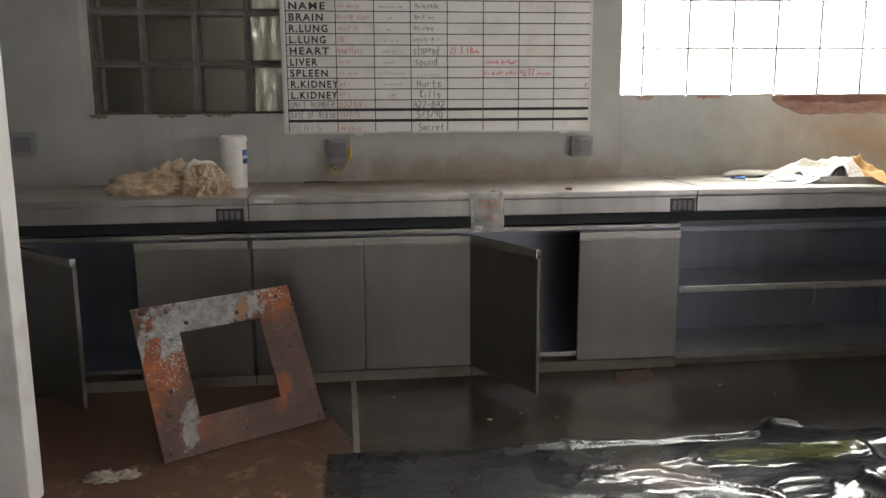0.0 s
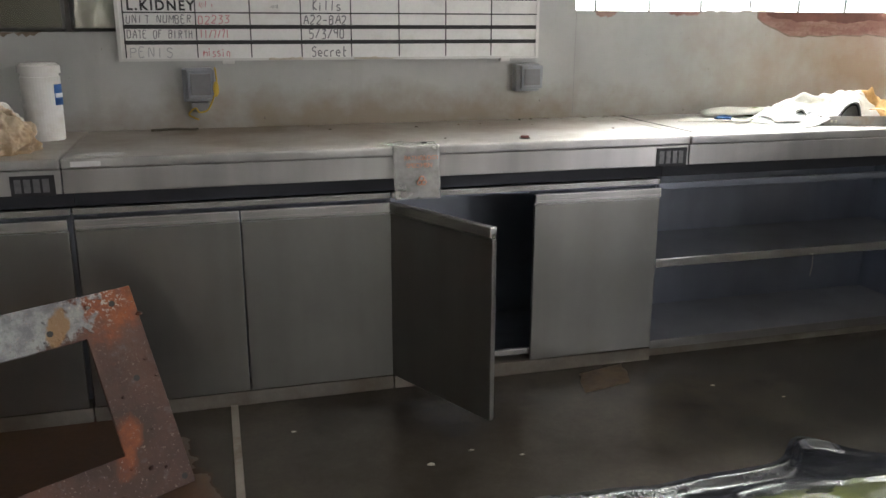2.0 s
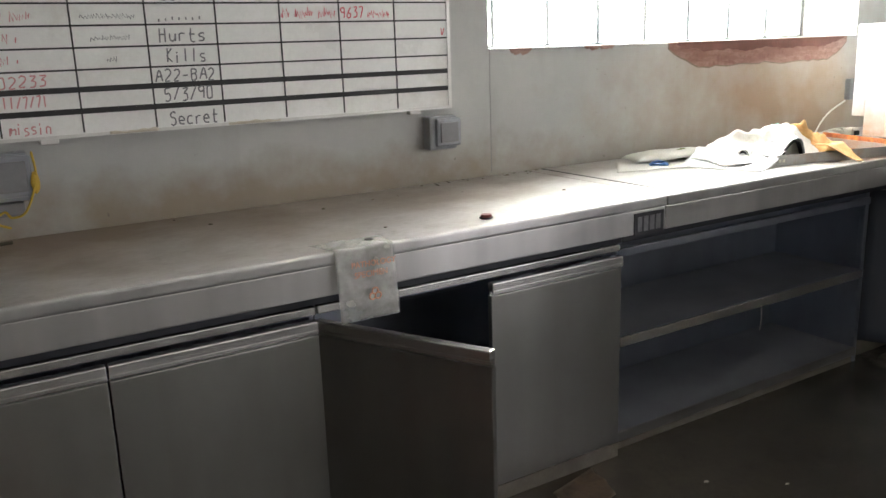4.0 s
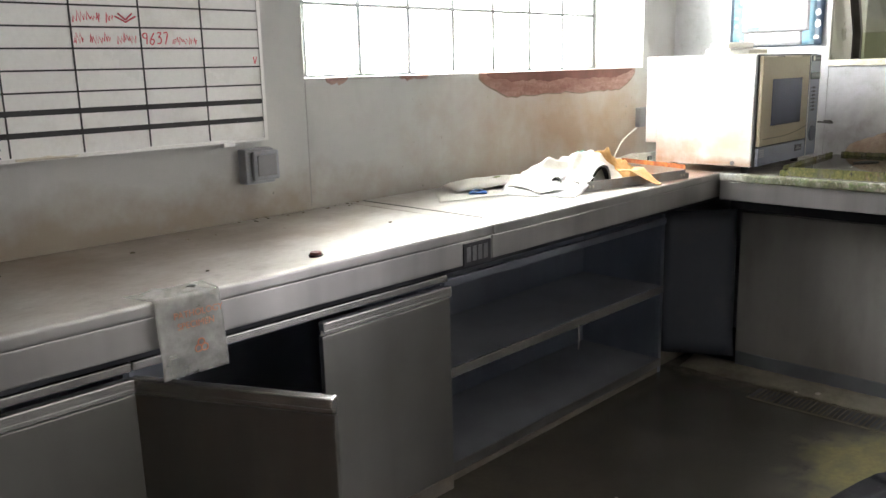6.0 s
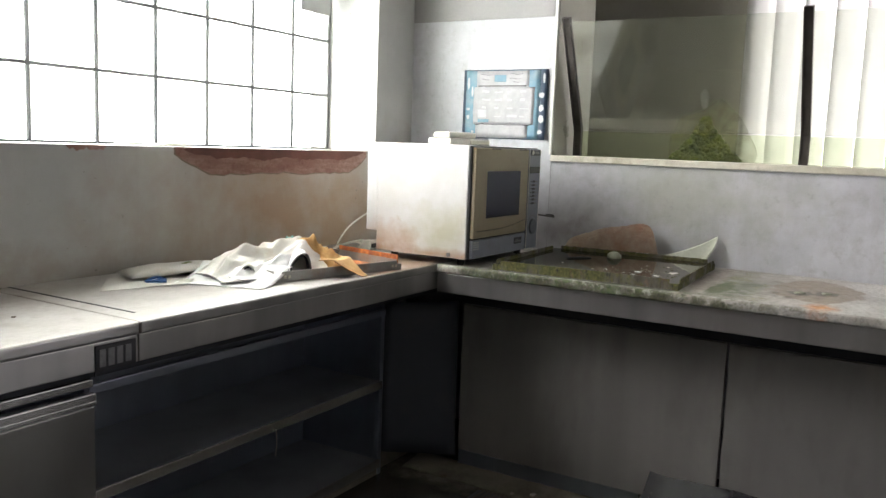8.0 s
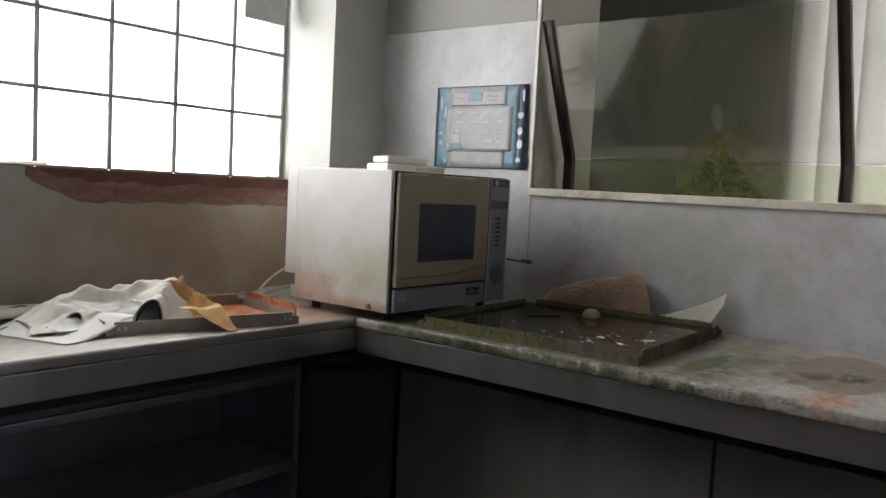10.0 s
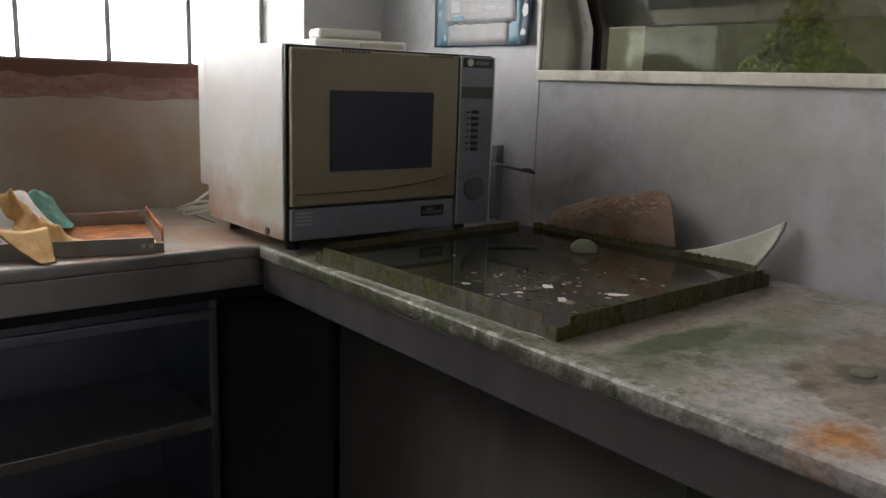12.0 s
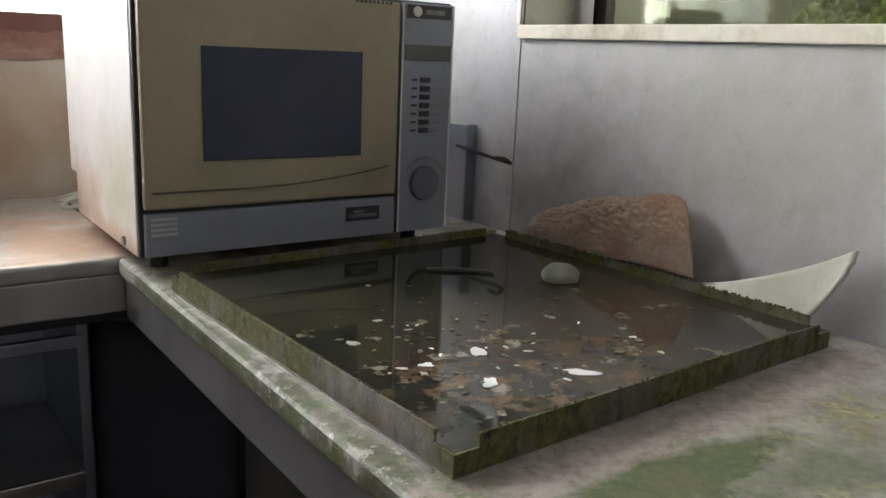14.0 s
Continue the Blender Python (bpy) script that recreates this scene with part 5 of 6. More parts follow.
def ribbon(bm, pts, r):
    """A flat pen stroke through points on the board."""
    last = None
    for i, (x, z) in enumerate(pts):
        d = BY + 0.0032 - 5e-6 * len(bm.verts)
        ax, az = pts[max(i - 1, 0)]
        bx, bz = pts[min(i + 1, len(pts) - 1)]
        n = Vector((-(bz - az), 0, bx - ax))
        n = n.normalized() * r if n.length else Vector((r, 0, 0))
        pair = [bm.verts.new((x + n.x, d, z + n.z)), bm.verts.new((x - n.x, d, z - n.z))]
        if last:
            bm.faces.new((last[0], last[1], pair[1], pair[0]))
        last = pair


def pen(text, x, z, width, height, material, r=0.0021):
    """Marker handwriting that fills that width and height."""
    bm = bmesh.new()
    step = width / max(1, len(text))
    for k, ch in enumerate(text):
        lift, lean = hand_rng.uniform(-0.05, 0.07) * height, hand_rng.uniform(0.02, 0.14)
        for stroke in HAND.get(ch, "").split():
            q = [(int(stroke[i]) / 4, int(stroke[i + 1]) / 7) for i in range(0, len(stroke) - 1, 2)]
            q = [(x - 0.034 + step * (k + 0.74 * (a + hand_rng.uniform(-0.05, 0.05)) + lean * b), z + lift + height * (b + hand_rng.uniform(-0.03, 0.03))) for a, b in q]
            ribbon(bm, [(p.x, p.z) for p in bend([(a, 0, b) for a, b in q], 4)], r)
    return tagged(part("lettering", bm, material, board), kind="stuff")


def scrawl(x, z, width, height, material, r=0.0013):
    """Writing too small to read: a run of uneven little strokes."""
    bm = bmesh.new()
    q, at = [], 0.0
    while at < width:
        q.append((x - 0.034 + at, z + height * hand_rng.uniform(-0.1, 0.35)))
        q.append((x - 0.034 + at + 0.002, z + height * hand_rng.uniform(0.55, 1.2)))
        at += hand_rng.uniform(0.005, 0.011)
        if hand_rng.random() < 0.14 and len(q) > 5:
            ribbon(bm, q, r)
            q, at = [], at + 0.012
    if len(q) > 1:
        ribbon(bm, q, r)
    return tagged(part("lettering", bm, material, board), kind="stuff")


heads = ["L.KIDNEY", "R.KIDNEY", "SPLEEN", "LIVER", "HEART", "L.LUNG", "R.LUNG", "BRAIN", "NAME"]
for k, text in enumerate(heads):
    wide = {"L.KIDNEY": 0.245, "R.KIDNEY": 0.245, "SPLEEN": 0.2, "LIVER": 0.155, "HEART": 0.185, "L.LUNG": 0.185, "R.LUNG": 0.19, "BRAIN": 0.175, "NAME": 0.16}[text]
    write(text, -0.138, ROW0 + ROW * k + 0.011, 0.05, INK, 0.0015, wide / (0.0335 * len(text)))
pen("UNIT NUMBER", -0.142, 1.310, 0.235, 0.027, PENCIL, 0.0016)
pen("DATE OF BIRTH", -0.142, 1.256, 0.235, 0.027, PENCIL, 0.0016)
pen("PENIS", -0.138, 1.187, 0.16, 0.034, PALE_PEN, 0.0019)
r = lambda k: ROW0 + ROW * k
for text, k, dx, w, h in (("Kills", 0, 0.045, 0.115, 0.036), ("Hurts", 1, 0.03, 0.135, 0.036), (".......", 2, 0.03, 0.13, 0.06), ("sound", 3, 0.02, 0.125, 0.040), ("stopped", 4, 0.012, 0.14, 0.042)):
    pen(text, 0.494 + dx, r(k) + 0.010, w, h, PENCIL)
pen("A22-BA2", 0.502, 1.308, 0.172, 0.031, PENCIL)
pen("5/3/90", 0.522, 1.2535, 0.142, 0.034, PENCIL)
pen("Secret", 0.53, 1.186, 0.142, 0.037, PENCIL)
pen("22.3.18", 0.70, r(4) + 0.014, 0.125, 0.030, REDPEN, 0.0018)
pen("heartless", 0.112, r(4) + 0.012, 0.13, 0.034, FADED, 0.0017)
pen("OK", 0.115, r(5) + 0.013, 0.04, 0.030, FADED, 0.0017)
pen("11/7/71", 0.116, 1.256, 0.11, 0.028, FADED, 0.0018)
pen("missing", 0.122, 1.188, 0.12, 0.032, FADED, 0.0017)
pen("D2233", 0.112, 1.309, 0.12, 0.027, FADED, 0.0018)
for k, x, w in ((8, 0.112, 0.12), (7, 0.107, 0.17), (6, 0.115, 0.10), (3, 0.118, 0.07), (2, 0.118, 0.09), (1, 0.118, 0.05), (0, 0.118, 0.05)):
    scrawl(x, r(k) + 0.014, w, 0.024, FADED, 0.0017)
for k, x, w in ((8, 0.325, 0.13), (7, 0.375, 0.02), (6, 0.37, 0.035), (5, 0.35, 0.075), (4, 0.345, 0.1), (3, 0.345, 0.065), (2, 0.325, 0.145), (1, 0.345, 0.1), (0, 0.38, 0.025)):
    scrawl(x, r(k) + 0.016, w, 0.013, PENCIL)
for k, x, w in ((8, 0.515, 0.12), (7, 0.51, 0.1), (6, 0.51, 0.1), (5, 0.505, 0.14)):
    scrawl(x, r(k) + 0.015, w, 0.026, PENCIL, 0.0017)
scrawl(0.882, r(2) + 0.012, 0.175, 0.026, REDPEN, 0.0019)
pen("9637", 1.076, r(2) + 0.012, 0.085, 0.03, REDPEN, 0.0019)
scrawl(1.168, r(2) + 0.012, 0.075, 0.02, REDPEN, 0.0019)
scrawl(0.885, r(3) + 0.014, 0.11, 0.026, REDPEN, 0.0021)
scrawl(0.825, r(4) + 0.012, 0.04, 0.02, REDPEN, 0.0019)
pen("v", 1.438, r(1) + 0.010, 0.02, 0.04, REDPEN, 0.0017)
r = lambda k: ROW0 + ROW * k + 0.026
arrow = bmesh.new()
for a, b in (((1.01, r(3) + 0.012), (1.03, r(3) - 0.006)), ((1.05, r(3) + 0.012), (1.03, r(3) - 0.006)), ((1.0, r(3) + 0.004), (1.03, r(3) - 0.012)), ((1.06, r(3) + 0.004), (1.03, r(3) - 0.012))):
    rod(arrow, (a[0] - 0.034, BY + 0.002, a[1]), (b[0] - 0.034, BY + 0.002, b[1]), 0.0022, 5)
part("red_arrow", arrow, REDPEN, board)

# ---- sockets ----


def socket(x, z, w, h, label, skew=0):
    s = thing("switched_socket", label, "socket", (x, WY, z), "weatherproof sockets")
    part("box", boxes((x - w / 2, x + w / 2, WY - 0.05, WY - 0.001, z - h / 2, z + h / 2), bevel=0.008), PLASTIC, s)
    part("lid", boxes((x - w / 2 + 0.018, x + w / 2 + 0.006, WY - 0.068, WY - 0.051, z - h / 2 + 0.012, z + h / 2 - 0.006), bevel=0.007), PLASTIC, s, "hinged grey lid")
    part("lid_panel", boxes((x - w / 2 + 0.03, x + w / 2 - 0.008, WY - 0.073, WY - 0.0685, z - h / 2 + 0.026, z + h / 2 - 0.02), bevel=0.003), PLASTIC_DK, s)
    return s


s1 = socket(0.06, 1.085, 0.112, 0.125, "grey weatherproof socket with a yellow tag")
part("gland", boxes((0.03, 0.095, WY - 0.055, WY - 0.005, 0.985, 1.02), bevel=0.006), PLASTIC_DK, s1)
part("tag", smooth(blob((0.125, WY - 0.075, 1.07), (0.011, 0.006, 0.03), 3, 0.2)), YELLOW, s1, "yellow plastic tag")
part("cord", tube(bend([(0.125, WY - 0.07, 1.15), (0.127, WY - 0.078, 1.08), (0.095, WY - 0.075, 1.0), (0.06, WY - 0.07, 0.985), (0.045, WY - 0.06, 1.0), (0.02, WY - 0.05, 0.975), (0.055, WY - 0.05, 0.955)]), 0.0032, 6), YELLOW, s1)
socket(1.385, 1.093, 0.108, 0.112, "grey weatherproof socket below the whiteboard corner")
socket(-1.52, 1.135, 0.12, 0.12, "dull grey socket on the dark end of the wall")

# ---- on the long worktop ----
tub = thing("tub", "tall white plastic wipes tub with blue label", "tub", (-0.455, 4.43, BZ))
bm = bmesh.new()
rod(bm, (-0.455, 4.43, BZ), (-0.455, 4.43, BZ + 0.215), 0.061, 40, 0.064)
rod(bm, (-0.455, 4.43, BZ + 0.2155), (-0.455, 4.43, BZ + 0.226), 0.060, 40)
part("body", bm, TUB, tub)
bm = bmesh.new()
rod(bm, (-0.455, 4.43, BZ + 0.2265), (-0.455, 4.43, BZ + 0.252), 0.067, 40)
rod(bm, (-0.455, 4.43, BZ + 0.2525), (-0.455, 4.43, BZ + 0.26), 0.062, 40, 0.055)
part("lid", bm, TUB, tub, "white snap lid")


def wrap(a0, a1, z0, z1, rad):
    return sheet(8, 2, lambda u, v: Vector((-0.455 + rad * math.cos(a0 + (a1 - a0) * u), 4.43 + rad * math.sin(a0 + (a1 - a0) * u), z0 + (z1 - z0) * v)), 0.0008)


part("label", wrap(-0.75, -0.05, BZ + 0.12, BZ + 0.19, 0.0655), BLUE, tub, "blue and white label")
part("label_band", wrap(-0.72, -0.1, BZ + 0.145, BZ + 0.16, 0.0668), PAPER, tub)
rag = thing("crumpled_rag", "brown stained paper rag crumpled in a long roll", "rag", (-0.73, 4.2, BZ))
part("roll", crumple(-0.79, 4.17, BZ, 0.195, 0.085, 0.092, 3, 0.30, 6, rings=0.11), TAN, rag)
part("fold", crumple(-0.55, 4.14, BZ, 0.105, 0.09, 0.105, 11, 0.42, 6, rings=0.08), TAN, rag)
part("peak", crumple(-0.585, 4.22, BZ + 0.03, 0.105, 0.07, 0.10, 21, 0.30, 6), CREAM, rag, "paler crumpled end")
part("knot", crumple(-0.745, 4.23, BZ + 0.09, 0.04, 0.035, 0.045, 8, 0.6, 3), TAN, rag)
part("knot", crumple(-0.68, 4.22, BZ + 0.10, 0.035, 0.03, 0.05, 9, 0.6, 3), TAN, rag)
single("spilt_powder", smooth(blob((-0.235, 4.02, BZ + 0.001), (0.075, 0.03, 0.002), 2, 0.3, 3)), PAPER, "white dried spill on the worktop", "spill")
single("twig", tube(bend([(-0.12, 4.57, BZ + 0.004), (-0.03, 4.56, BZ + 0.008), (0.02, 4.555, BZ + 0.006), (0.05, 4.56, BZ + 0.006)]), 0.005, 6), GRATE, "brown scrap of cord by the wall", "scrap")
cap = thing("bottle_cap", "dark red bottle cap on the worktop", "cap", (1.163, 4.03, BZ))
bm = bmesh.new()
rod(bm, (1.163, 4.03, BZ), (1.163, 4.03, BZ + 0.011), 0.0165, 20, 0.0145)
part("shell", bm, surf("dark_red_cap", (0.15, 0.03, 0.028), (0.19, 0.05, 0.04), 9.0, 0.4), cap)
part("crimped_rim", tube([(1.163 + 0.0175 * math.cos(a), 4.03 + 0.0175 * math.sin(a), BZ + 0.0025) for a in [k * math.tau / 24 for k in range(25)]], 0.002, 5), TRIM, cap)
single("black_speck", smooth(blob((0.79, 4.0, BZ + 0.003), (0.012, 0.01, 0.004), 3)), TRIM, "small black scrap on the worktop", "scrap")
rng = random.Random(31)
for k in range(26):
    x = 1.30 + 0.55 * rng.random() if k < 18 else rng.uniform(0.3, 2.0)
    y = 4.632 - abs(rng.gauss(0, 0.022)) if k < 18 else rng.uniform(4.1, 4.6)
    q = rng.uniform(0.003, 0.009)
    single("paint_flake", smooth(blob((x, y, BZ + 0.001), (q, q * rng.uniform(0.4, 0.8), q * 0.3), k, 0.6, 1)), CRUST if k % 3 else CHIP, "small dark flake of dirt on the worktop", "dirt", "flakes of dirt on the worktop")
# specimen bag draped over the front edge
bag = thing("specimen_bag", "clear plastic specimen bag with red print draped over the edge", "plastic bag", (0.76, BF, 0.75))


def bag_place(u, v):
    x = 0.668 + 0.158 * u
    w = 0.004 * noise.noise((u * 3, v * 5, 2))
    if v < 0.27:
        t = v / 0.27
        return Vector((x + 0.03 * (1 - t) * (u - 0.9), BF + 0.075 * (1 - t) - 0.006 * t, BZ + 0.003 + 0.01 * (1 - t) * max(0, noise.noise((u * 4, 1, 7))) - 0.001 * t))
    t = (v - 0.27) / 0.73
    return Vector((x + 0.004 * t, BF - 0.006 - 0.010 * math.sin(t * 1.9) + w, BZ + 0.002 - 0.179 * t))


b = part("film", sheet(18, 30, bag_place, 0.0008), BAG, bag)
for text, z, dx, s in (("PATHOLOGY", 0.874, 0.035, 0.021), ("SPECIMEN", 0.849, 0.042, 0.021)):
    letters(text, s, BAG_INK, pose(0.668 + dx, BF - 0.0225, z, 90, 0, 0), bag, squeeze=0.95)
bm = bmesh.new()
for k in range(3):
    a = math.pi / 2 + k * math.tau / 3
    cx, cz = 0.762 + 0.0085 * math.cos(a), 0.803 + 0.0085 * math.sin(a)
    ring = tube([(cx + 0.008 * math.cos(t), BF - 0.0235, cz + 0.008 * math.sin(t)) for t in [j * math.tau / 16 for j in range(17)]], 0.0018, 5)
    me = bpy.data.meshes.new("tmp")
    ring.to_mesh(me)
    ring.free()
    bm.from_mesh(me)
    bpy.data.meshes.remove(me)
part("hazard_mark", bm, BAG_INK, bag, "orange hazard symbol")

# ---- papers, packets and tray under the bright window ----


def paper(name, corners, z, seed, lift, material, label, category, thick=0.0012, puff=0.0, n=18):
    c = [Vector((*q, 0)) for q in corners]

    def at(u, v):
        p = c[0] * (1 - u) * (1 - v) + c[1] * u * (1 - v) + c[2] * u * v + c[3] * (1 - u) * v
        edge = min(u, v, 1 - u, 1 - v)
        h = lift * max(0, noise.noise((u * 2.3 + seed, v * 2.3, seed)) + 0.2 * noise.noise((u * 7, v * 7, seed))) + puff * min(1, edge * 5) ** 0.6
        return Vector((p.x + 0.004 * noise.noise((v * 6, seed, u * 6)), p.y + 0.004 * noise.noise((u * 6, seed, 3)), z + 0.002 + h))
    return single(name, sheet(n, n, at, thick), material, label, category)


paper("paper_packet", [(1.97, 4.37), (2.25, 4.28), (2.46, 4.47), (2.14, 4.56)], BZ, 2.0, 0.008, KRAFT, "flat buff paper packet on the worktop", "packet")
paper("paper_packet", [(2.14, 4.44), (2.46, 4.37), (2.58, 4.49), (2.19, 4.58)], BZ + 0.012, 5.0, 0.01, KRAFT, "puffed buff paper packet lying on another", "packet", puff=0.022)
single("paper_sheet", sheet(24, 18, lambda u, v: Vector((2.225 + 0.10 * v + 0.235 * u, 4.335 - 0.295 * v + 0.09 * u - 0.02 * u * v + 0.004 * noise.noise((u * 6, v, 3)), BZ + 0.003 + 0.042 * min(1, max(0, u - 0.25) / 0.6) ** 1.5 + 0.006 * max(0, noise.noise((u * 3, v * 3, 7))))), 0.0012), PAPER, "white paper sheet resting on the tray edge", "paper")
single("blue_tie", tube(bend([(2.170, 4.395, BZ + 0.006), (2.195, 4.365, BZ + 0.012), (2.230, 4.380, BZ + 0.008), (2.220, 4.415, BZ + 0.012), (2.175, 4.410, BZ + 0.006), (2.165, 4.375, BZ + 0.01), (2.215, 4.360, BZ + 0.006)], 8), 0.0045, 8), BLUE, "blue plastic tie curled in a loop", "tie")


def tray(name, label, m, w, d, h, side, inner, notch=0.05):
    """A shallow folded tray with upturned rims and open notched corners; local x 0..w, y 0..d."""
    t = thing(name, label, "tray", m.translation)
    bm = boxes((0.004, w - 0.004, 0.004, d - 0.004, 0, 0.004), m=m)
    part("base", bm, inner, t)
    for a in ((notch, w - notch, 0, 0.004), (notch, w - notch, d - 0.004, d), (0, 0.004, notch, d - notch), (w - 0.004, w, notch, d - notch)):
        bm = bmesh.new()
        box(bm, a[0], a[1], a[2], a[3], 0.0, h, bevel=0.0012, m=m)
        part("rim", bm, side, t)
    for cx in (0, w):
        for cy in (0, d):
            bm = bmesh.new()
            sx, sy = (1 if cx == 0 else -1), (1 if cy == 0 else -1)
            box(bm, min(cx, cx + sx * notch), max(cx, cx + sx * notch), min(cy, cy + sy * 0.003), max(cy, cy + sy * 0.003), 0, h * 0.63, m=m)
            box(bm, min(cx, cx + sx * 0.003), max(cx, cx + sx * 0.003), min(cy + sy * 0.003, cy + sy * notch), max(cy + sy * 0.003, cy + sy * notch), 0, h * 0.63, m=m)
            part("corner_lip", bm, side, t)
    return t


tm = pose(2.462, 4.098, BZ, 0, 0, -13.0)
rust = tray("rusty_tray", "shallow zinc tray rusted bright orange inside", tm, 0.58, 0.40, 0.037, TRAYSIDE, RUSTED, 0.022)
for lx in (0.028, 0.045, 0.528, 0.545):
    part("clip", boxes((lx, lx + 0.01, -0.003, 0.0, 0.012, 0.022), bevel=0.001, m=tm), SILL, rust, "pale rusted corner clip")
part("rust_rim", boxes((0.577, 0.582, 0.02, 0.38, 0.0, 0.055), bevel=0.001, m=tm), RUSTED, rust)
part("rust_rim", boxes((0.02, 0.56, 0.398, 0.404, 0.0, 0.038), bevel=0.001, m=tm), RUSTED, rust)


def drape(cx, cy, z, sx, sy, turn, bumps, seed, wrinkle=0.012, thick=0.003, n=44):
    """A cloth laid over bumps: each bump is (u, v, spread, height) in the cloth's own -1..1."""
    m = pose(cx, cy, 0, 0, 0, turn)

    def at(u, v):
        a, b = 2 * u - 1, 2 * v - 1
        ox = 1 + 0.12 * noise.noise((b * 1.7, seed, 1)) + 0.05 * noise.noise((b * 5, seed, 2))
        oy = 1 + 0.12 * noise.noise((a * 1.7, seed, 3)) + 0.05 * noise.noise((a * 5, seed, 4))
        edge = min(1, 3.2 * min(1 - abs(a), 1 - abs(b)) + 0.12)
        h = sum(k * math.exp(-((a - p) ** 2 + (b - q) ** 2) / (s * s)) for p, q, s, k in bumps)
        warp = noise.noise((a * 1.3 + seed, b * 1.3, seed))
        r = 0.5 + 0.5 * math.sin(5.0 * a + 3.1 * b + 5 * warp + seed)
        r2 = 0.5 + 0.5 * math.sin(4.2 * b - 7.3 * a + 6 * warp + 2 * seed)
        r3 = abs(noise.noise((a * 4.5 + b * 2 + seed, b * 5.0 - a, seed + 6)))
        h += edge * wrinkle * (0.8 * r * r + 0.5 * r2 ** 3 + 0.5 * r3) * (0.35 + min(1, h / 0.05))
        p = m @ Vector((a * sx * ox, b * sy * oy, 0))
        return Vector((p.x, p.y, z + 0.003 + h * edge ** 0.5))
    return sheet(n, n, at, thick)


cloths = thing("cloth_heap", "heap of creased cream and ochre cloths on the tray", "cloth", (2.62, 4.3, BZ + 0.03))
part("cream_cloth", drape(2.60, 4.262, BZ + 0.010, 0.265, 0.15, -12, ((0.5, 0.35, 0.5, 0.072), (0.5, -0.35, 0.4, 0.06), (-0.1, 0.2, 0.55, 0.045), (-0.6, 0.0, 0.4, 0.038)), 2.0, 0.020, 0.002, 90), CREAM, cloths, "creased cream cloth")
part("white_cloth", drape(2.52, 4.19, BZ + 0.014, 0.16, 0.075, -14, ((0.5, 0.2, 0.5, 0.045), (-0.4, 0.2, 0.5, 0.03)), 5.0, 0.012, 0.002, 50), PAPER, cloths, "creased white cloth")
part("ochre_cloth", drape(2.775, 4.185, BZ + 0.012, 0.085, 0.125, 24, ((-0.35, 0.3, 0.5, 0.098), (-0.1, -0.5, 0.5, 0.05)), 8.0, 0.020, 0.002, 60), OCHRE, cloths, "rust-soaked ochre cloth")
part("teal_cloth", drape(2.85, 4.375, BZ + 0.012, 0.075, 0.06, -10, ((-0.1, 0.0, 0.7, 0.085),), 37.0, 0.014, 0.002, 40), TEAL, cloths, "pale teal cloth")
part("green_scrap", crumple(2.40, 4.47, BZ + 0.002, 0.04, 0.03, 0.03, 43, 0.5, 3), MOSS, cloths, "dark green scrap")


def rolled(cx, cy, w, h, depth, off):
    """A fold of cloth standing open like a low arch towards the room."""
    def at(u, v):
        a, b = w * (u - 0.5) + 0.2 * h * math.sin(u * math.pi), off + depth * v
        return Vector((cx + 0.75 * a + 0.66 * b, cy - 0.66 * a + 0.75 * b + 0.004 * noise.noise((v * 4, u, 1)), BZ + 0.024 + h * math.sin(u * math.pi) ** 0.6 + 0.003 * noise.noise((u * 5, v * 5, 2))))
    return sheet(22, 10, at, 0.003)


part("fold", rolled(2.59, 4.105, 0.085, 0.068, 0.13, 0.0), PAPER, cloths)
part("black_lining", rolled(2.59, 4.105, 0.068, 0.055, 0.11, 0.002), BLACKCLOTH, cloths, "black lining in a fold")
part("fold", rolled(2.425, 4.20, 0.055, 0.032, 0.08, 0.0), CREAM, cloths)
part("black_lining", rolled(2.425, 4.20, 0.04, 0.023, 0.06, 0.002), BLACKCLOTH, cloths)
part("ochre_flap", sheet(16, 24, lambda u, v: Vector((2.655 + 0.14 * u * (1 - 0.8 * v) + 0.10 * v + 0.006 * noise.noise((v * 4, u * 3, 1)), 4.075 - 0.125 * v, BZ + 0.006 + 0.056 * (1 - max(0, v - 0.3) / 0.7) ** 1.2 + 0.004 * math.sin(u * 7 + v * 3) * (1 - v))), 0.002), OCHRE, cloths, "ochre rag end hanging to the worktop edge")
single("power_lead", tube(bend([(3.66, 4.60, 1.06), (3.52, 4.58, 1.02), (3.40, 4.54, 0.985), (3.30, 4.50, BZ + 0.02), (3.26, 4.44, BZ + 0.008), (3.32, 4.40, BZ + 0.02), (3.42, 4.44, BZ + 0.04), (3.43, 4.50, BZ + 0.03), (3.33, 4.52, BZ + 0.012), (3.25, 4.47, BZ + 0.02), (3.31, 4.42, BZ + 0.045), (3.385, 4.42, BZ + 0.03)], 8), 0.0042, 8), FLEX, "white flex coiled behind the oven", "cable")
plug = thing("plug", "white plug at the end of the flex", "plug", (3.40, 4.40, BZ))
part("shell", boxes((3.38, 3.43, 4.375, 4.42, BZ + 0.002, BZ + 0.048), bevel=0.009), IVORY, plug)
part("pin", boxes((3.39, 3.42, 4.365, 4.3745, BZ + 0.015, BZ + 0.035), bevel=0.002), TRIM, plug)
single("wall_plate", boxes((3.71, 3.80, WY - 0.03, WY - 0.001, 1.06, 1.16), bevel=0.006), PLASTIC_DK, "dull grey wall plate behind the oven", "socket")

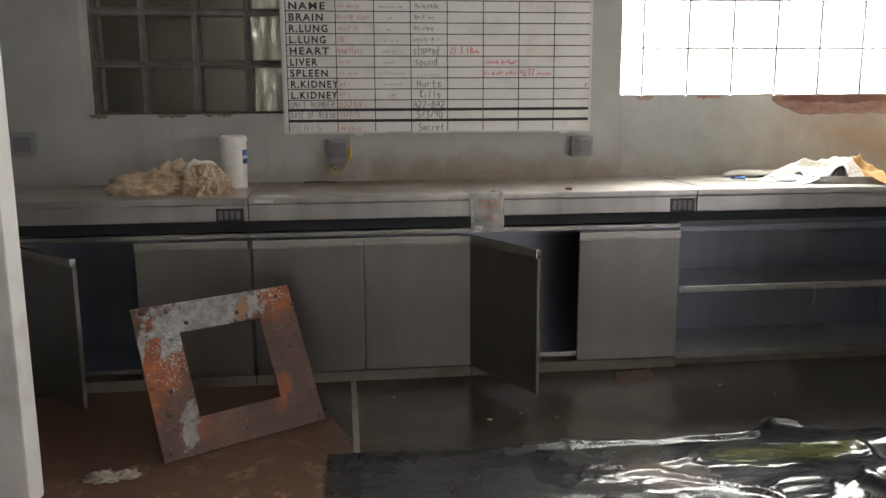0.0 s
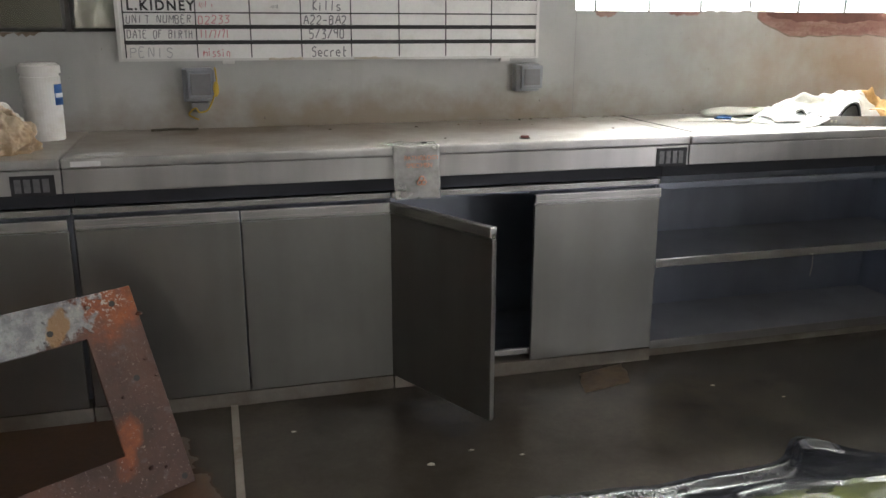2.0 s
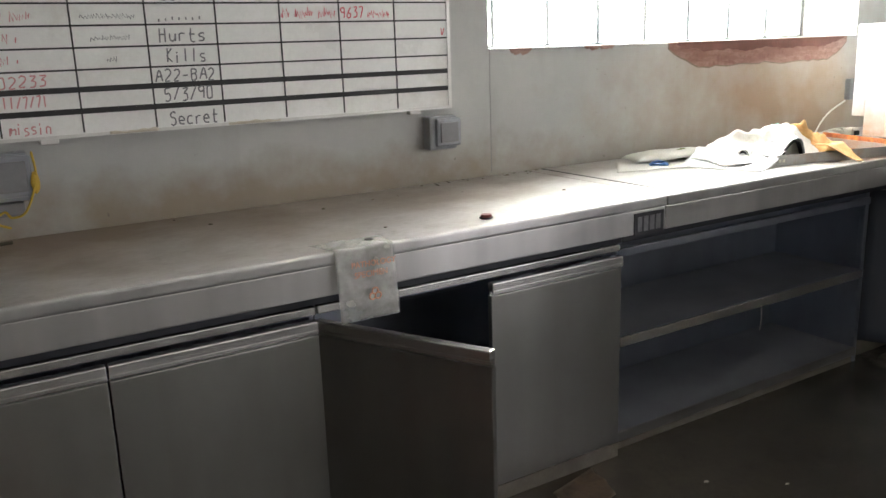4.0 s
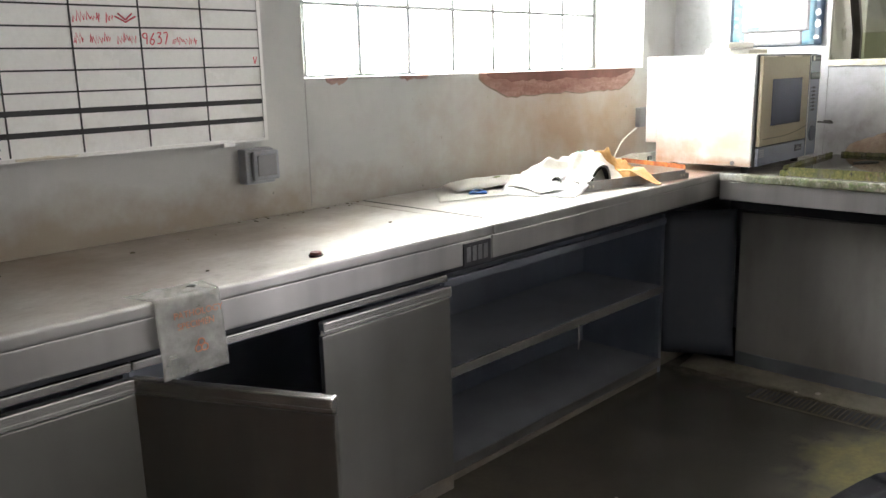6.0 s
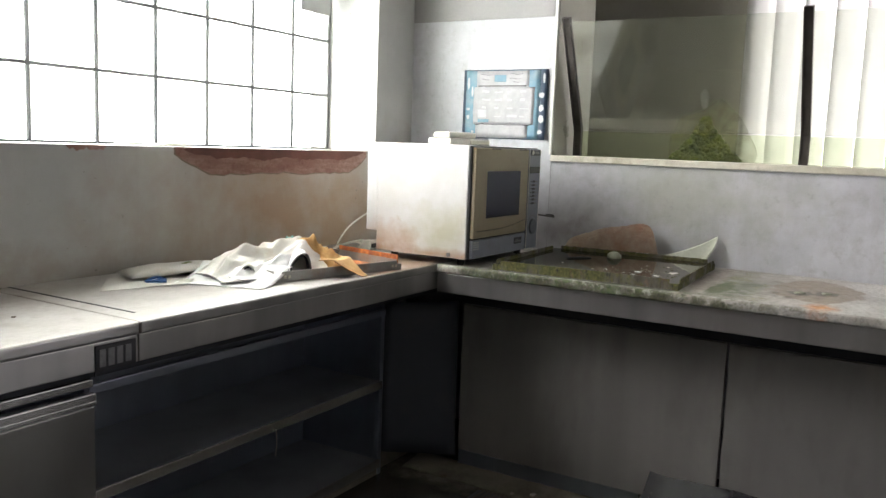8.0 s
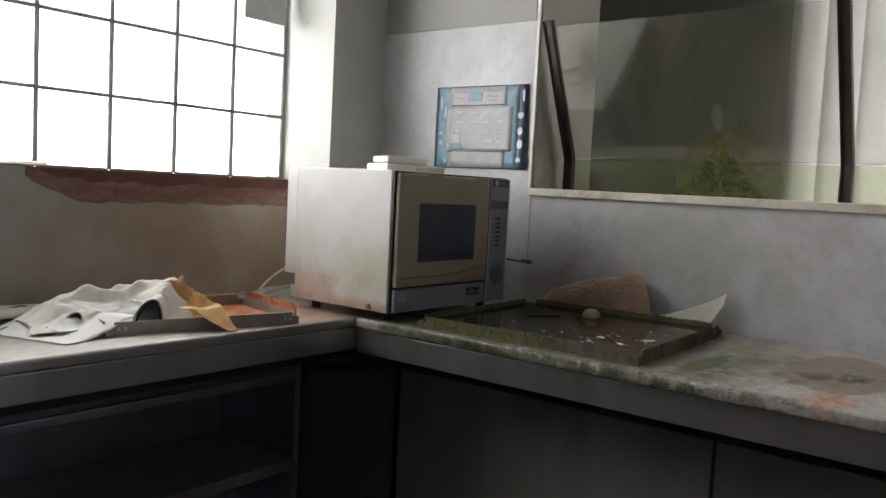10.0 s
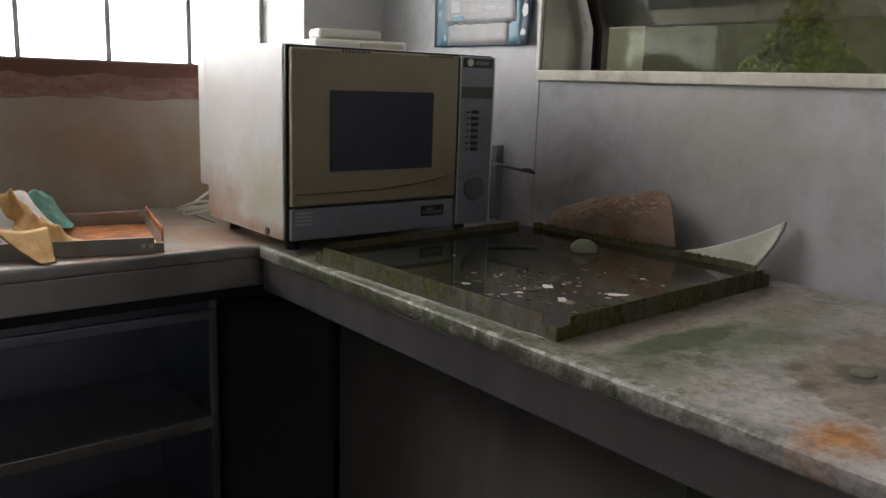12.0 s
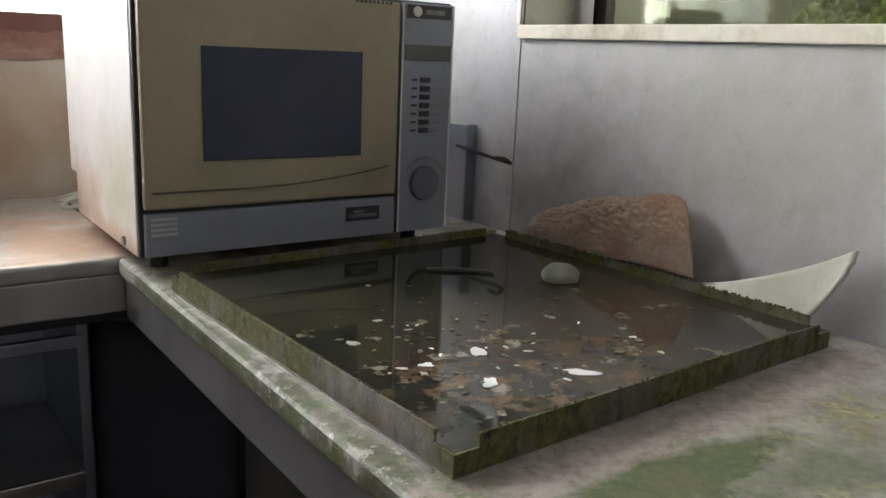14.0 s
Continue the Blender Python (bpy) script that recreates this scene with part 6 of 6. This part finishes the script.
# ---- microwave oven and what is on it ----
MX0, MX1, MY0, MY1, MZ0, MZ1 = 3.258, 3.889, 3.79, 4.31, 0.948, 1.410
oven = thing("microwave_oven", "old white microwave oven with beige door, rust-stained", "microwave", (3.58, 4.05, BZ))
bm = bmesh.new()
box(bm, MX0, MX1, MY0 + 0.022, MY1 - 0.055, MZ0, MZ1, bevel=0.005)
box(bm, MX0 + 0.001, MX1 - 0.001, MY1 - 0.0545, MY1, MZ0 + 0.085, MZ1 - 0.001, bevel=0.004)
part("casing", bm, ENAMEL, oven, "white enamel casing with rust at the base")
for fx in (MX0 + 0.05, MX1 - 0.05):
    for fy in (MY0 + 0.07, MY1 - 0.12):
        bm = bmesh.new()
        rod(bm, (fx, fy, BZ), (fx, fy, MZ0 - 0.0005), 0.016, 14)
        part("foot", bm, TRIM, oven)
DX1 = 3.758
part("front_trim", boxes((MX0 + 0.002, MX1 - 0.002, MY0 + 0.012, MY0 + 0.0215, MZ0 + 0.002, MZ1 - 0.002), bevel=0.002), TRIM, oven)
door = part("door", boxes((MX0 + 0.008, DX1, MY0 - 0.006, MY0 + 0.0115, 1.034, MZ1 - 0.008), bevel=0.005), BEIGE, oven, "beige glass-fronted door")
part("door_window", boxes((3.367, 3.675, MY0 - 0.0085, MY0 - 0.006, 1.114, 1.307), bevel=0.001), DARKPANE, oven, "dark door window")
# no groove is cut; its shade is the dark beige of this strip
part("door_grip", sheet(24, 3, lambda u, v: Vector((MX0 + 0.02 + (DX1 - MX0 - 0.04) * u, MY0 - 0.0095, 1.062 + 0.028 * max(0, u - 0.35) ** 2 / 0.42 + 0.003 * v)), 0.002), surf("shaded_beige_groove", (0.10, 0.085, 0.05), (0.13, 0.11, 0.07), 9.0, 0.5), oven, "finger groove drawn by a shade-dark strip")
part("lower_strip", boxes((MX0 + 0.008, DX1, MY0 - 0.004, MY0 + 0.0115, MZ0 + 0.004, 1.027), bevel=0.004), BLUEGREY, oven, "blue-grey lower strip")
part("logo_plate", boxes((3.646, 3.721, MY0 - 0.0055, MY0 - 0.004, 0.985, 1.013)), PLATE, oven, "dark maker's plate")
part("logo_mark", boxes((3.652, 3.715, MY0 - 0.0065, MY0 - 0.0055, 0.992, 0.999), (3.662, 3.686, MY0 - 0.0065, MY0 - 0.0055, 1.001, 1.006)), SILVER, oven)
for k in range(4):
    part("rating_mark", boxes((3.275, 3.320, MY0 - 0.0048, MY0 - 0.004, 0.988 + 0.009 * k, 0.993 + 0.009 * k)), P_GREY, oven)
part("control_panel", boxes((DX1 + 0.006, MX1 - 0.006, MY0 - 0.006, MY0 + 0.0115, MZ0 + 0.006, MZ1 - 0.006), bevel=0.003), BLUEGREY, oven, "blue-grey control panel")
part("panel_rim", boxes((DX1 + 0.004, DX1 + 0.0075, MY0 - 0.0075, MY0 - 0.0062, MZ0 + 0.008, MZ1 - 0.008), (MX1 - 0.0095, MX1 - 0.006, MY0 - 0.0075, MY0 - 0.0062, MZ0 + 0.008, MZ1 - 0.008)), IVORY, oven)
part("badge", boxes((DX1 + 0.014, MX1 - 0.014, MY0 - 0.0085, MY0 - 0.0062, 1.375, 1.400), bevel=0.001), PLATE, oven)
bm = bmesh.new()
rod(bm, (DX1 + 0.036, MY0 - 0.0105, 1.3875), (DX1 + 0.036, MY0 - 0.0087, 1.3875), 0.010, 20)
part("badge_disc", bm, IVORY, oven)
part("badge_bars", boxes((DX1 + 0.056, DX1 + 0.10, MY0 - 0.0097, MY0 - 0.0087, 1.383, 1.392)), SILVER, oven)
part("display", boxes((DX1 + 0.012, MX1 - 0.012, MY0 - 0.0085, MY0 - 0.0062, 1.295, 1.325), bevel=0.001), LCD, oven, "olive display")
for k in range(7):
    z = 1.256 - 0.0165 * k
    part("key_legend", boxes((DX1 + 0.03, DX1 + 0.042, MY0 - 0.0072, MY0 - 0.0062, z, z + 0.004)), INK, oven)
    part("key", boxes((DX1 + 0.048, DX1 + 0.072, MY0 - 0.0085, MY0 - 0.0062, z - 0.003, z + 0.007), bevel=0.001), PLATE, oven)
    part("key_legend", boxes((DX1 + 0.076, DX1 + 0.098, MY0 - 0.0072, MY0 - 0.0062, z - 0.002, z + 0.004)), PLASTIC_DK, oven)
bm = bmesh.new()
rod(bm, (DX1 + 0.066, MY0 - 0.014, 1.052), (DX1 + 0.066, MY0 - 0.0062, 1.052), 0.033, 36, 0.036)
part("dial", bm, surf("dark_blue_grey_dial", (0.11, 0.125, 0.15), (0.14, 0.155, 0.18), 9.0, 0.45), oven, "round dark dial")
part("dial_line", tube([(DX1 + 0.066 + 0.05 * math.cos(a), MY0 - 0.007, 1.052 + 0.052 * math.sin(a)) for a in [0.5 + 2.15 * k / 16 for k in range(17)]], 0.0012, 5), PLASTIC_DK, oven)
for k in range(9):
    part("vent_slot", boxes((3.40 + 0.009 * k, 3.405 + 0.009 * k, MY0 - 0.0068, MY0 - 0.006, 1.396, 1.401)), TRIM, oven)
    part("vent_slot", boxes((3.66 + 0.009 * k, 3.665 + 0.009 * k, MY0 - 0.0068, MY0 - 0.006, 1.396, 1.401)), TRIM, oven)
bm = bmesh.new()
rod(bm, (MX0 - 0.004, 3.892, 0.962), (MX0 + 0.001, 3.892, 0.962), 0.009, 18)
part("screw", bm, SILVER, oven, "steel casing screw")
phone = thing("telephone", "ivory desk telephone set lying on the oven", "telephone", (3.58, 4.06, MZ1))
pm = pose(3.60, 4.06, MZ1, 0, 0, -14)
bm = bmesh.new()
box(bm, -0.125, 0.135, -0.07, 0.07, 0.0, 0.028, bevel=0.010, m=pm, seg=3)
part("base", bm, IVORY, phone)
bm = bmesh.new()
box(bm, -0.108, 0.07, -0.045, 0.058, 0.0285, 0.056, bevel=0.013, m=pm, seg=3)
part("handset", bm, IVORY, phone, "ivory handset bar")
bm = bmesh.new()
box(bm, 0.0, 0.12, -0.073, -0.0695, 0.006, 0.02, bevel=0.001, m=pm)
part("front_label", bm, surf("aged_cream_label", (0.50, 0.47, 0.36), (0.55, 0.52, 0.42), 9.0, 0.5), phone)

# ---- poster on the right wall ----
PX = RX - 0.004
poster = thing("poster", "creased washed-out cleaning poster with blue borders", "poster", (PX, 4.12, 1.46))


def pinned(y0, y1, z0, z1, off, material, name="print", wob=0.0, label=""):
    """A flat print on the poster; y runs down as one looks at the wall from the room."""
    def at(u, v):
        y, z = y0 + (y1 - y0) * u - 0.028, z0 + (z1 - z0) * v - 0.013
        curl = 0.010 * max(0, (3.93 - y) / 0.05) * max(0, (1.60 - z) / 0.15) + 0.003 * noise.noise((y * 9, z * 9, 1))
        return Vector((PX - 0.003 - off * 0.45 - curl, y + wob * noise.noise((z * 25, 3, y0)), z + wob * noise.noise((y * 25, 8, z0))))
    return part(name, sheet(14, 12, at, 0.0006), material, poster, label)


pinned(3.885, 4.350, 1.462, 1.802, 0.0, P_NAVY, "paper", 0.002)
pinned(3.925, 4.335, 1.466, 1.798, 0.0012, P_BLUE, "border", 0.004, "cyan printed border")
pinned(3.985, 4.275, 1.466, 1.796, 0.0024, P_GREY, "title_field")
pinned(3.955, 4.290, 1.535, 1.718, 0.0036, P_GREY, "text_field", 0.006)
pinned(4.00, 4.265, 1.720, 1.7245, 0.0044, INK, "line")
pinned(3.975, 4.28, 1.531, 1.5345, 0.0044, INK, "line", 0.008)
pinned(4.11, 4.175, 1.742, 1.776, 0.0048, P_BLUE, "title_block")
for y0, y1, z in ((4.19, 4.25, 1.775), (4.20, 4.24, 1.752), (4.02, 4.09, 1.78), (4.03, 4.09, 1.758), (4.03, 4.07, 1.742)):
    pinned(y0, y1, z, z + 0.003, 0.0048, PENCIL, "writing_bar", 0.01)
rng = random.Random(12)
for row in range(4):
    for c in range(4):
        y, z = 4.24 - 0.07 * c, 1.69 - 0.04 * row
        pinned(y - rng.uniform(0.02, 0.055), y, z, z + rng.uniform(0.004, 0.012), 0.0048, P_WHITE if (row + c) % 2 else VENT, "writing_bar", 0.004)
pinned(4.215, 4.262, 1.565, 1.605, 0.0054, P_WHITE, "picture")
pinned(4.20, 4.262, 1.542, 1.558, 0.0054, P_BLUE, "picture")
for y, z, w, h in ((4.32, 1.70, 0.014, 0.07), (4.298, 1.665, 0.010, 0.06), (4.318, 1.60, 0.02, 0.014), (4.318, 1.555, 0.016, 0.025), (4.29, 1.48, 0.012, 0.022), (3.905, 1.735, 0.012, 0.05), (3.915, 1.665, 0.03, 0.028), (3.915, 1.60, 0.026, 0.03), (3.912, 1.545, 0.03, 0.035), (3.915, 1.49, 0.028, 0.02)):
    def at(u, v, y=y, z=z, w=w, h=h):
        a, k = u * math.tau, v
        z, y = z - 0.013, y - 0.028
        q = 1 + 0.35 * noise.noise((math.cos(a) * 1.5, math.sin(a) * 1.5, y * 40 + z * 30))
        zz = z + h / 2 + math.sin(a) * h / 2 * k * q
        yy = y + math.cos(a) * w / 2 * k * q
        curl = 0.010 * max(0, (3.93 - yy) / 0.05) * max(0, (1.60 - zz) / 0.15) + 0.003 * noise.noise((yy * 9, zz * 9, 1))
        return Vector((PX - 0.0062 - curl, yy, zz))
    part("picture", sheet(16, 2, at), P_WHITE, poster)

# ---- the flooded tray and what lies behind it ----
tw = pose(3.313, 2.963, BZ, 0, 0, 2.6)
W, D = 0.70, 0.735
pond = tray("flooded_tray", "moss-grown metal tray brimming with murky rainwater", tw, W, D, 0.040, RIM, RIM, 0.032)
part("water", boxes((0.0045, W - 0.0045, 0.0045, D - 0.0045, 0.0045, 0.0245), m=tw), WATER, pond, "murky standing water")
# bright steel strip stands in for the wet highlight beside the rim
part("wet_glint_strip", boxes((-0.010, -0.006, 0.02, D - 0.03, 0.0, 0.005), m=tw), STEEL_RAIL, pond, "thin bright strip drawing a wet highlight")
rng = random.Random(3)
bm = bmesh.new()
for k in range(560):
    side = rng.choice((0, 0, 1, 1, 2, 3))
    t = rng.uniform(0.06, 0.94)
    p = {0: (0.002, t * D), 1: (W - 0.002, t * D), 2: (t * W, 0.002), 3: (t * W, D - 0.002)}[side]
    r = rng.uniform(0.0008, 0.0026) * (1.0 if side == 1 else 0.7)
    res = bmesh.ops.create_icosphere(bm, subdivisions=1, radius=r)
    c = tw @ Vector((p[0], p[1], 0.041 if rng.random() < 0.9 else rng.uniform(0.02, 0.04)))
    for v in res["verts"]:
        v.co = c + v.co * (1 + 0.4 * noise.noise(v.co * 200 + Vector((k, 1, 2))))
tagged(part("rim_moss", smooth(bm), CRUST, pond, "crusty moss on the rim"), kind="stuff")
def flake(a, b, size, seed, up=0.0249):
    """A thin torn scrap that floats on the tray's water."""
    bm = bmesh.new()
    rnd = random.Random(seed)
    turn, slim = rnd.uniform(0, math.tau), rnd.uniform(0.35, 0.8)
    ring = []
    for k in range(13):
        t = k * math.tau / 13
        q = size * (1 + 0.75 * noise.noise((math.cos(t) * 1.4, math.sin(t) * 1.4, seed * 3.7)) + rnd.uniform(-0.12, 0.12))
        x, y = q * math.cos(t), q * slim * math.sin(t)
        ring.append(bm.verts.new(tw @ Vector((a + x * math.cos(turn) - y * math.sin(turn), b + x * math.sin(turn) + y * math.cos(turn), up))))
    bm.faces.new(ring)
    f = bmesh.ops.extrude_face_region(bm, geom=bm.faces[:])
    bmesh.ops.translate(bm, vec=(0, 0, 0.0008), verts=[v for v in f["geom"] if isinstance(v, bmesh.types.BMVert)])
    bmesh.ops.recalc_face_normals(bm, faces=bm.faces)
    return bm


rng = random.Random(8)
for k in range(110):
    a, b = rng.gauss(0.20, 0.12), rng.gauss(0.20, 0.13)
    if 0.03 < a < W - 0.03 and 0.03 < b < D - 0.04:
        part("floating_flake", flake(a, b, rng.uniform(0.002, 0.007) * (1.6 if k % 9 == 0 else 1), k), (PAPER, LIME, RIM, CRUST, RIM, CRUST, CRUST)[k % 7], pond)
for a, b, size in ((0.262, 0.082, 0.022), (0.145, 0.118, 0.016), (0.20, 0.20, 0.015), (0.115, 0.20, 0.010)):
    part("floating_flake", flake(a, b, size, a * 90, 0.0254), PAPER, pond, "pale floating flake")
part("twig", tube(bend([tw @ Vector((0.385, 0.56, 0.027)), tw @ Vector((0.44, 0.52, 0.028)), tw @ Vector((0.475, 0.485, 0.026))]), 0.004, 6), TRIM, pond)
single("stone", smooth(blob(tw @ Vector((0.555, 0.405, 0.031)), (0.036, 0.03, 0.022), 7, 0.12, 3)), PEBBLE, "pale green stone half sunk in the water", "stone")
single("metal_offcut", boxes((3.66, 3.99, 3.742, 3.754, BZ + 0.001, BZ + 0.03), bevel=0.002, m=Matrix.Translation((0, 0.0, 0))), TRAYSIDE, "dull metal strip behind the tray", "metal strip")


def pot_shell(u, v):
    """A broken half pot lying on its side along the wall: v runs along it and folds over its blunt end, u over the arch."""
    a = math.pi * (0.04 + 0.92 * u)
    w = min(1, v / 0.8)
    shut = max(0, (v - 0.8) / 0.2)
    y = 3.70 - 0.42 * w - 0.004 * math.sin(shut * math.pi)
    tall = (0.035 + 0.135 * w ** 0.5) * (1 - 0.08 * max(0, (w - 0.88) / 0.12) ** 2) * (1 - 0.97 * shut)
    rough = 0.008 * noise.noise((u * 7, v * 8, 2)) + 0.004 * noise.noise((u * 17, v * 20, 5)) + 0.006 * noise.noise((u * 44, v * 50, 7)) + 0.003 * noise.noise((u * 90, v * 100, 4))
    x = 0.033 * math.cos(a) * (1 + rough * 5) * (1 - 0.97 * shut)
    z = (tall + rough * (1 - shut)) * math.sin(a) ** 0.7
    return Vector((4.056 + x, y + w * (1.1 * x + 0.18 * z), BZ + 0.002 + z))


single("pot_fragment", sheet(80, 110, pot_shell), CLAY, "broken sandy terracotta half pot leaning by the wall", "pot fragment")


def shard_at(u, v):
    """A curved ceramic shard that widens to a raised tip."""
    y = 3.285 - 0.280 * u
    top = BZ + 0.018 + 0.116 * u ** 1.4
    low = BZ + 0.004 + 0.09 * max(0, (u - 0.78) / 0.22) ** 1.3
    z = low + (top - low) * v
    return Vector((4.045 - 0.03 * (1 - v) + 0.035 * u - 0.012 * math.sin(u * math.pi), y - 0.006 * noise.noise((v * 6, 1, u)), z))


single("ceramic_shard", sheet(30, 10, shard_at, 0.007), SHARD, "curved white ceramic shard propped against the wall", "ceramic shard")
hook = thing("wall_bracket", "dull steel bracket with a bent rod at the wall", "bracket", (4.08, 3.99, 1.0))
part("plate", boxes((4.062, RX - 0.002, 3.96, 4.035, BZ + 0.002, 1.15), bevel=0.004), STEEL_IN, hook)
part("hook_rod", tube(bend([(4.06, 3.995, 1.098), (4.052, 3.905, 1.092), (4.045, 3.785, 1.085), (4.035, 3.77, 1.088), (4.028, 3.775, 1.094), (4.028, 3.805, 1.094)]), 0.0042, 8), WIRE, hook, "bent dark rod")
single("wall_panel_seam", boxes((RX - 0.002, RX, 3.8225, 3.8245, BZ, HATCH[2] - 0.002)), UPPER, "thin dark joint in the wall panel", "joint", kind="structure")
single("jamb_edge", boxes((RX - 0.006, RX + 0.006, HATCH[1] - 0.001, HATCH[1] + 0.012, HATCH[2] + 0.017, HATCH[3]), bevel=0.002), SLAT, "white edge strip of the hatch", "trim", kind="structure")

# ---- rusty plate and black sheet on the floor ----
plate = thing("iron_frame", "rusty flaking square iron frame propped on the floor", "iron frame", (-0.63, 3.28, FZ))
O, U, V = Vector((-0.632, 3.277, -0.033)), Vector((0.612, 0.369, 0.002)), Vector((-0.167, 0.31, 0.538))
N = U.cross(V).normalized()


def frame_at(u, v, d):
    return O + U * u + V * v + N * d


bm = bmesh.new()
loops = {}
for d in (-0.006, 0.006):
    for nm, pts in (("out", ((0, 0), (1, 0), (1, 1), (0, 1))), ("in", ((0.249, 0.226), (0.755, 0.226), (0.755, 0.792), (0.249, 0.792)))):
        loops[nm, d] = [bm.verts.new(frame_at(u, v, d)) for u, v in pts]
for k in range(4):
    n = (k + 1) % 4
    for d in (-0.006, 0.006):
        bm.faces.new((loops["out", d][k], loops["out", d][n], loops["in", d][n], loops["in", d][k]))
    for nm in ("out", "in"):
        bm.faces.new((loops[nm, -0.006][k], loops[nm, -0.006][n], loops[nm, 0.006][n], loops[nm, 0.006][k]))
bmesh.ops.recalc_face_normals(bm, faces=bm.faces)
bmesh.ops.bevel(bm, geom=bm.edges[:], offset=0.0018, segments=1, affect="EDGES")
part("iron_plate", bm, IRON, plate)
rng = random.Random(5)
for u, v in ((0.04, 0.04), (0.96, 0.04), (0.05, 0.96), (0.9, 0.93), (0.12, 0.42), (0.5, 0.08), (0.9, 0.55), (0.3, 0.85), (0.62, 0.86)):
    bm = bmesh.new()
    rod(bm, frame_at(u, v, 0.0055), frame_at(u, v, 0.0075), 0.0095, 12)
    part("bolt_hole", bm, TRIM, plate, "dark bolt hole")
for k in range(46):
    u, v = rng.random(), rng.random()
    if 0.26 < u < 0.78 and 0.2 < v < 0.8:
        continue
    part("rust_scab", smooth(blob(frame_at(u, v, 0.006), (rng.uniform(0.004, 0.014),) * 2 + (rng.uniform(0.003, 0.008),), k, 0.6, 1)), IRON, plate)

poly = thing("polythene_sheet", "wrinkled black polythene sheet spread on the wet floor", "plastic sheet", (1.7, 2.5, FZ))


def poly_at(u, v):
    x = -0.005 + 3.46 * u
    far = 3.255 + 0.015 * noise.noise((u * 5, 1, 1)) + 0.012 * noise.noise((u * 17, 1, 3)) + 0.14 * math.exp(-((x - 1.92) / 0.12) ** 2) - 0.07 * math.exp(-((x - 2.35) / 0.25) ** 2) - 0.40 * min(0.45, max(0, x - 2.4))
    y = 1.2 + (far - 1.2) * v
    flat = 1 - 0.8 * min(1, max(0, x - 2.5) / 0.4)
    big = max(0, 0.5 - abs(noise.noise((x * 2.1 + y, y * 2.9 - x * 0.6, 4))) * 8.0) * 0.034 * flat
    mid = max(0, 0.45 - abs(noise.noise((x * 4.3 - y, y * 5.2 + x, 9))) * 6.0) * 0.012 * flat
    mid += max(0, 0.4 - abs(noise.noise((x * 9.1 + y * 3, y * 8.2 - x, 14))) * 4.0) * 0.004 * flat
    small = 0.002 * noise.noise((x * 13, y * 17, 2))
    heap = 0.0 * math.exp(-((x - 1.92) / 0.10) ** 2 - ((y - 3.33) / 0.06) ** 2) + 0.10 * math.exp(-((x - 1.98) / 0.16) ** 2 - ((y - 2.68) / 0.16) ** 2) + 0.07 * math.exp(-((x - 2.3) / 0.25) ** 2 - ((y - 3.02) / 0.1) ** 2)
    curl = 0.02 * max(0, v - 0.965) / 0.035 * (0.5 + noise.noise((u * 9, 5, 5)))
    left = min(1, max(0, (x - 0.7) / 0.5))
    calm = 1 - 0.75 * min(1, max(0, (y - 3.0) / 0.15))
    big, mid = big * left * calm, mid * (0.25 + 0.75 * left) * calm
    if 0.3 < x < 2.0:
        rise = (x - 0.3) / 1.7
        big += (0.004 + 0.009 * rise * rise) * math.exp(-((y - far + 0.028) / 0.02) ** 2)
    z = FZ + 0.004 + big + mid + max(0, small + 0.003) + heap + max(0, curl)
    ride = max(0, x - 3.12)
    if ride > 0:
        t = min(1, ride / 0.335)
        x = 3.12 + 0.33 * t ** 0.9
        z += 0.20 * t ** 1.5 + 0.02 * noise.noise((y * 3, t, 2))
        y -= 0.02 * t
    return Vector((x, y, z + 0.003))


part("film", sheet(300, 170, poly_at), POLY, poly)
for k, (x, y, s) in enumerate(((0.70, 3.565, 0.014), (0.3, 3.9, 0.008), (1.9, 3.86, 0.01), (1.0, 3.55, 0.008), (0.85, 3.62, 0.009), (2.1, 3.7, 0.008), (3.4, 3.52, 0.018), (3.36, 3.6, 0.012))):
    single("debris", smooth(blob((x, y, FZ + 0.12 * s + (0.016 if x > 3 else 0)), (s, s * 0.55, s * 0.16), k, 0.7, 2)), DEBRIS, "pale crumb of rubble on the floor", "debris", "crumbs of rubble on the floor")
for k, (x, y, a, b, c) in enumerate(((-0.83, 3.18, 0.055, 0.03, 0.022), (-0.745, 3.195, 0.035, 0.022, 0.02))):
    single("crumpled_scrap", crumple(x, y, FZ + 0.001, a, b, c, 51 + k, 0.9, 4, rings=0.12), DEBRIS, "pale crumpled scrap on the stained floor", "scrap", "pale crumpled scraps")
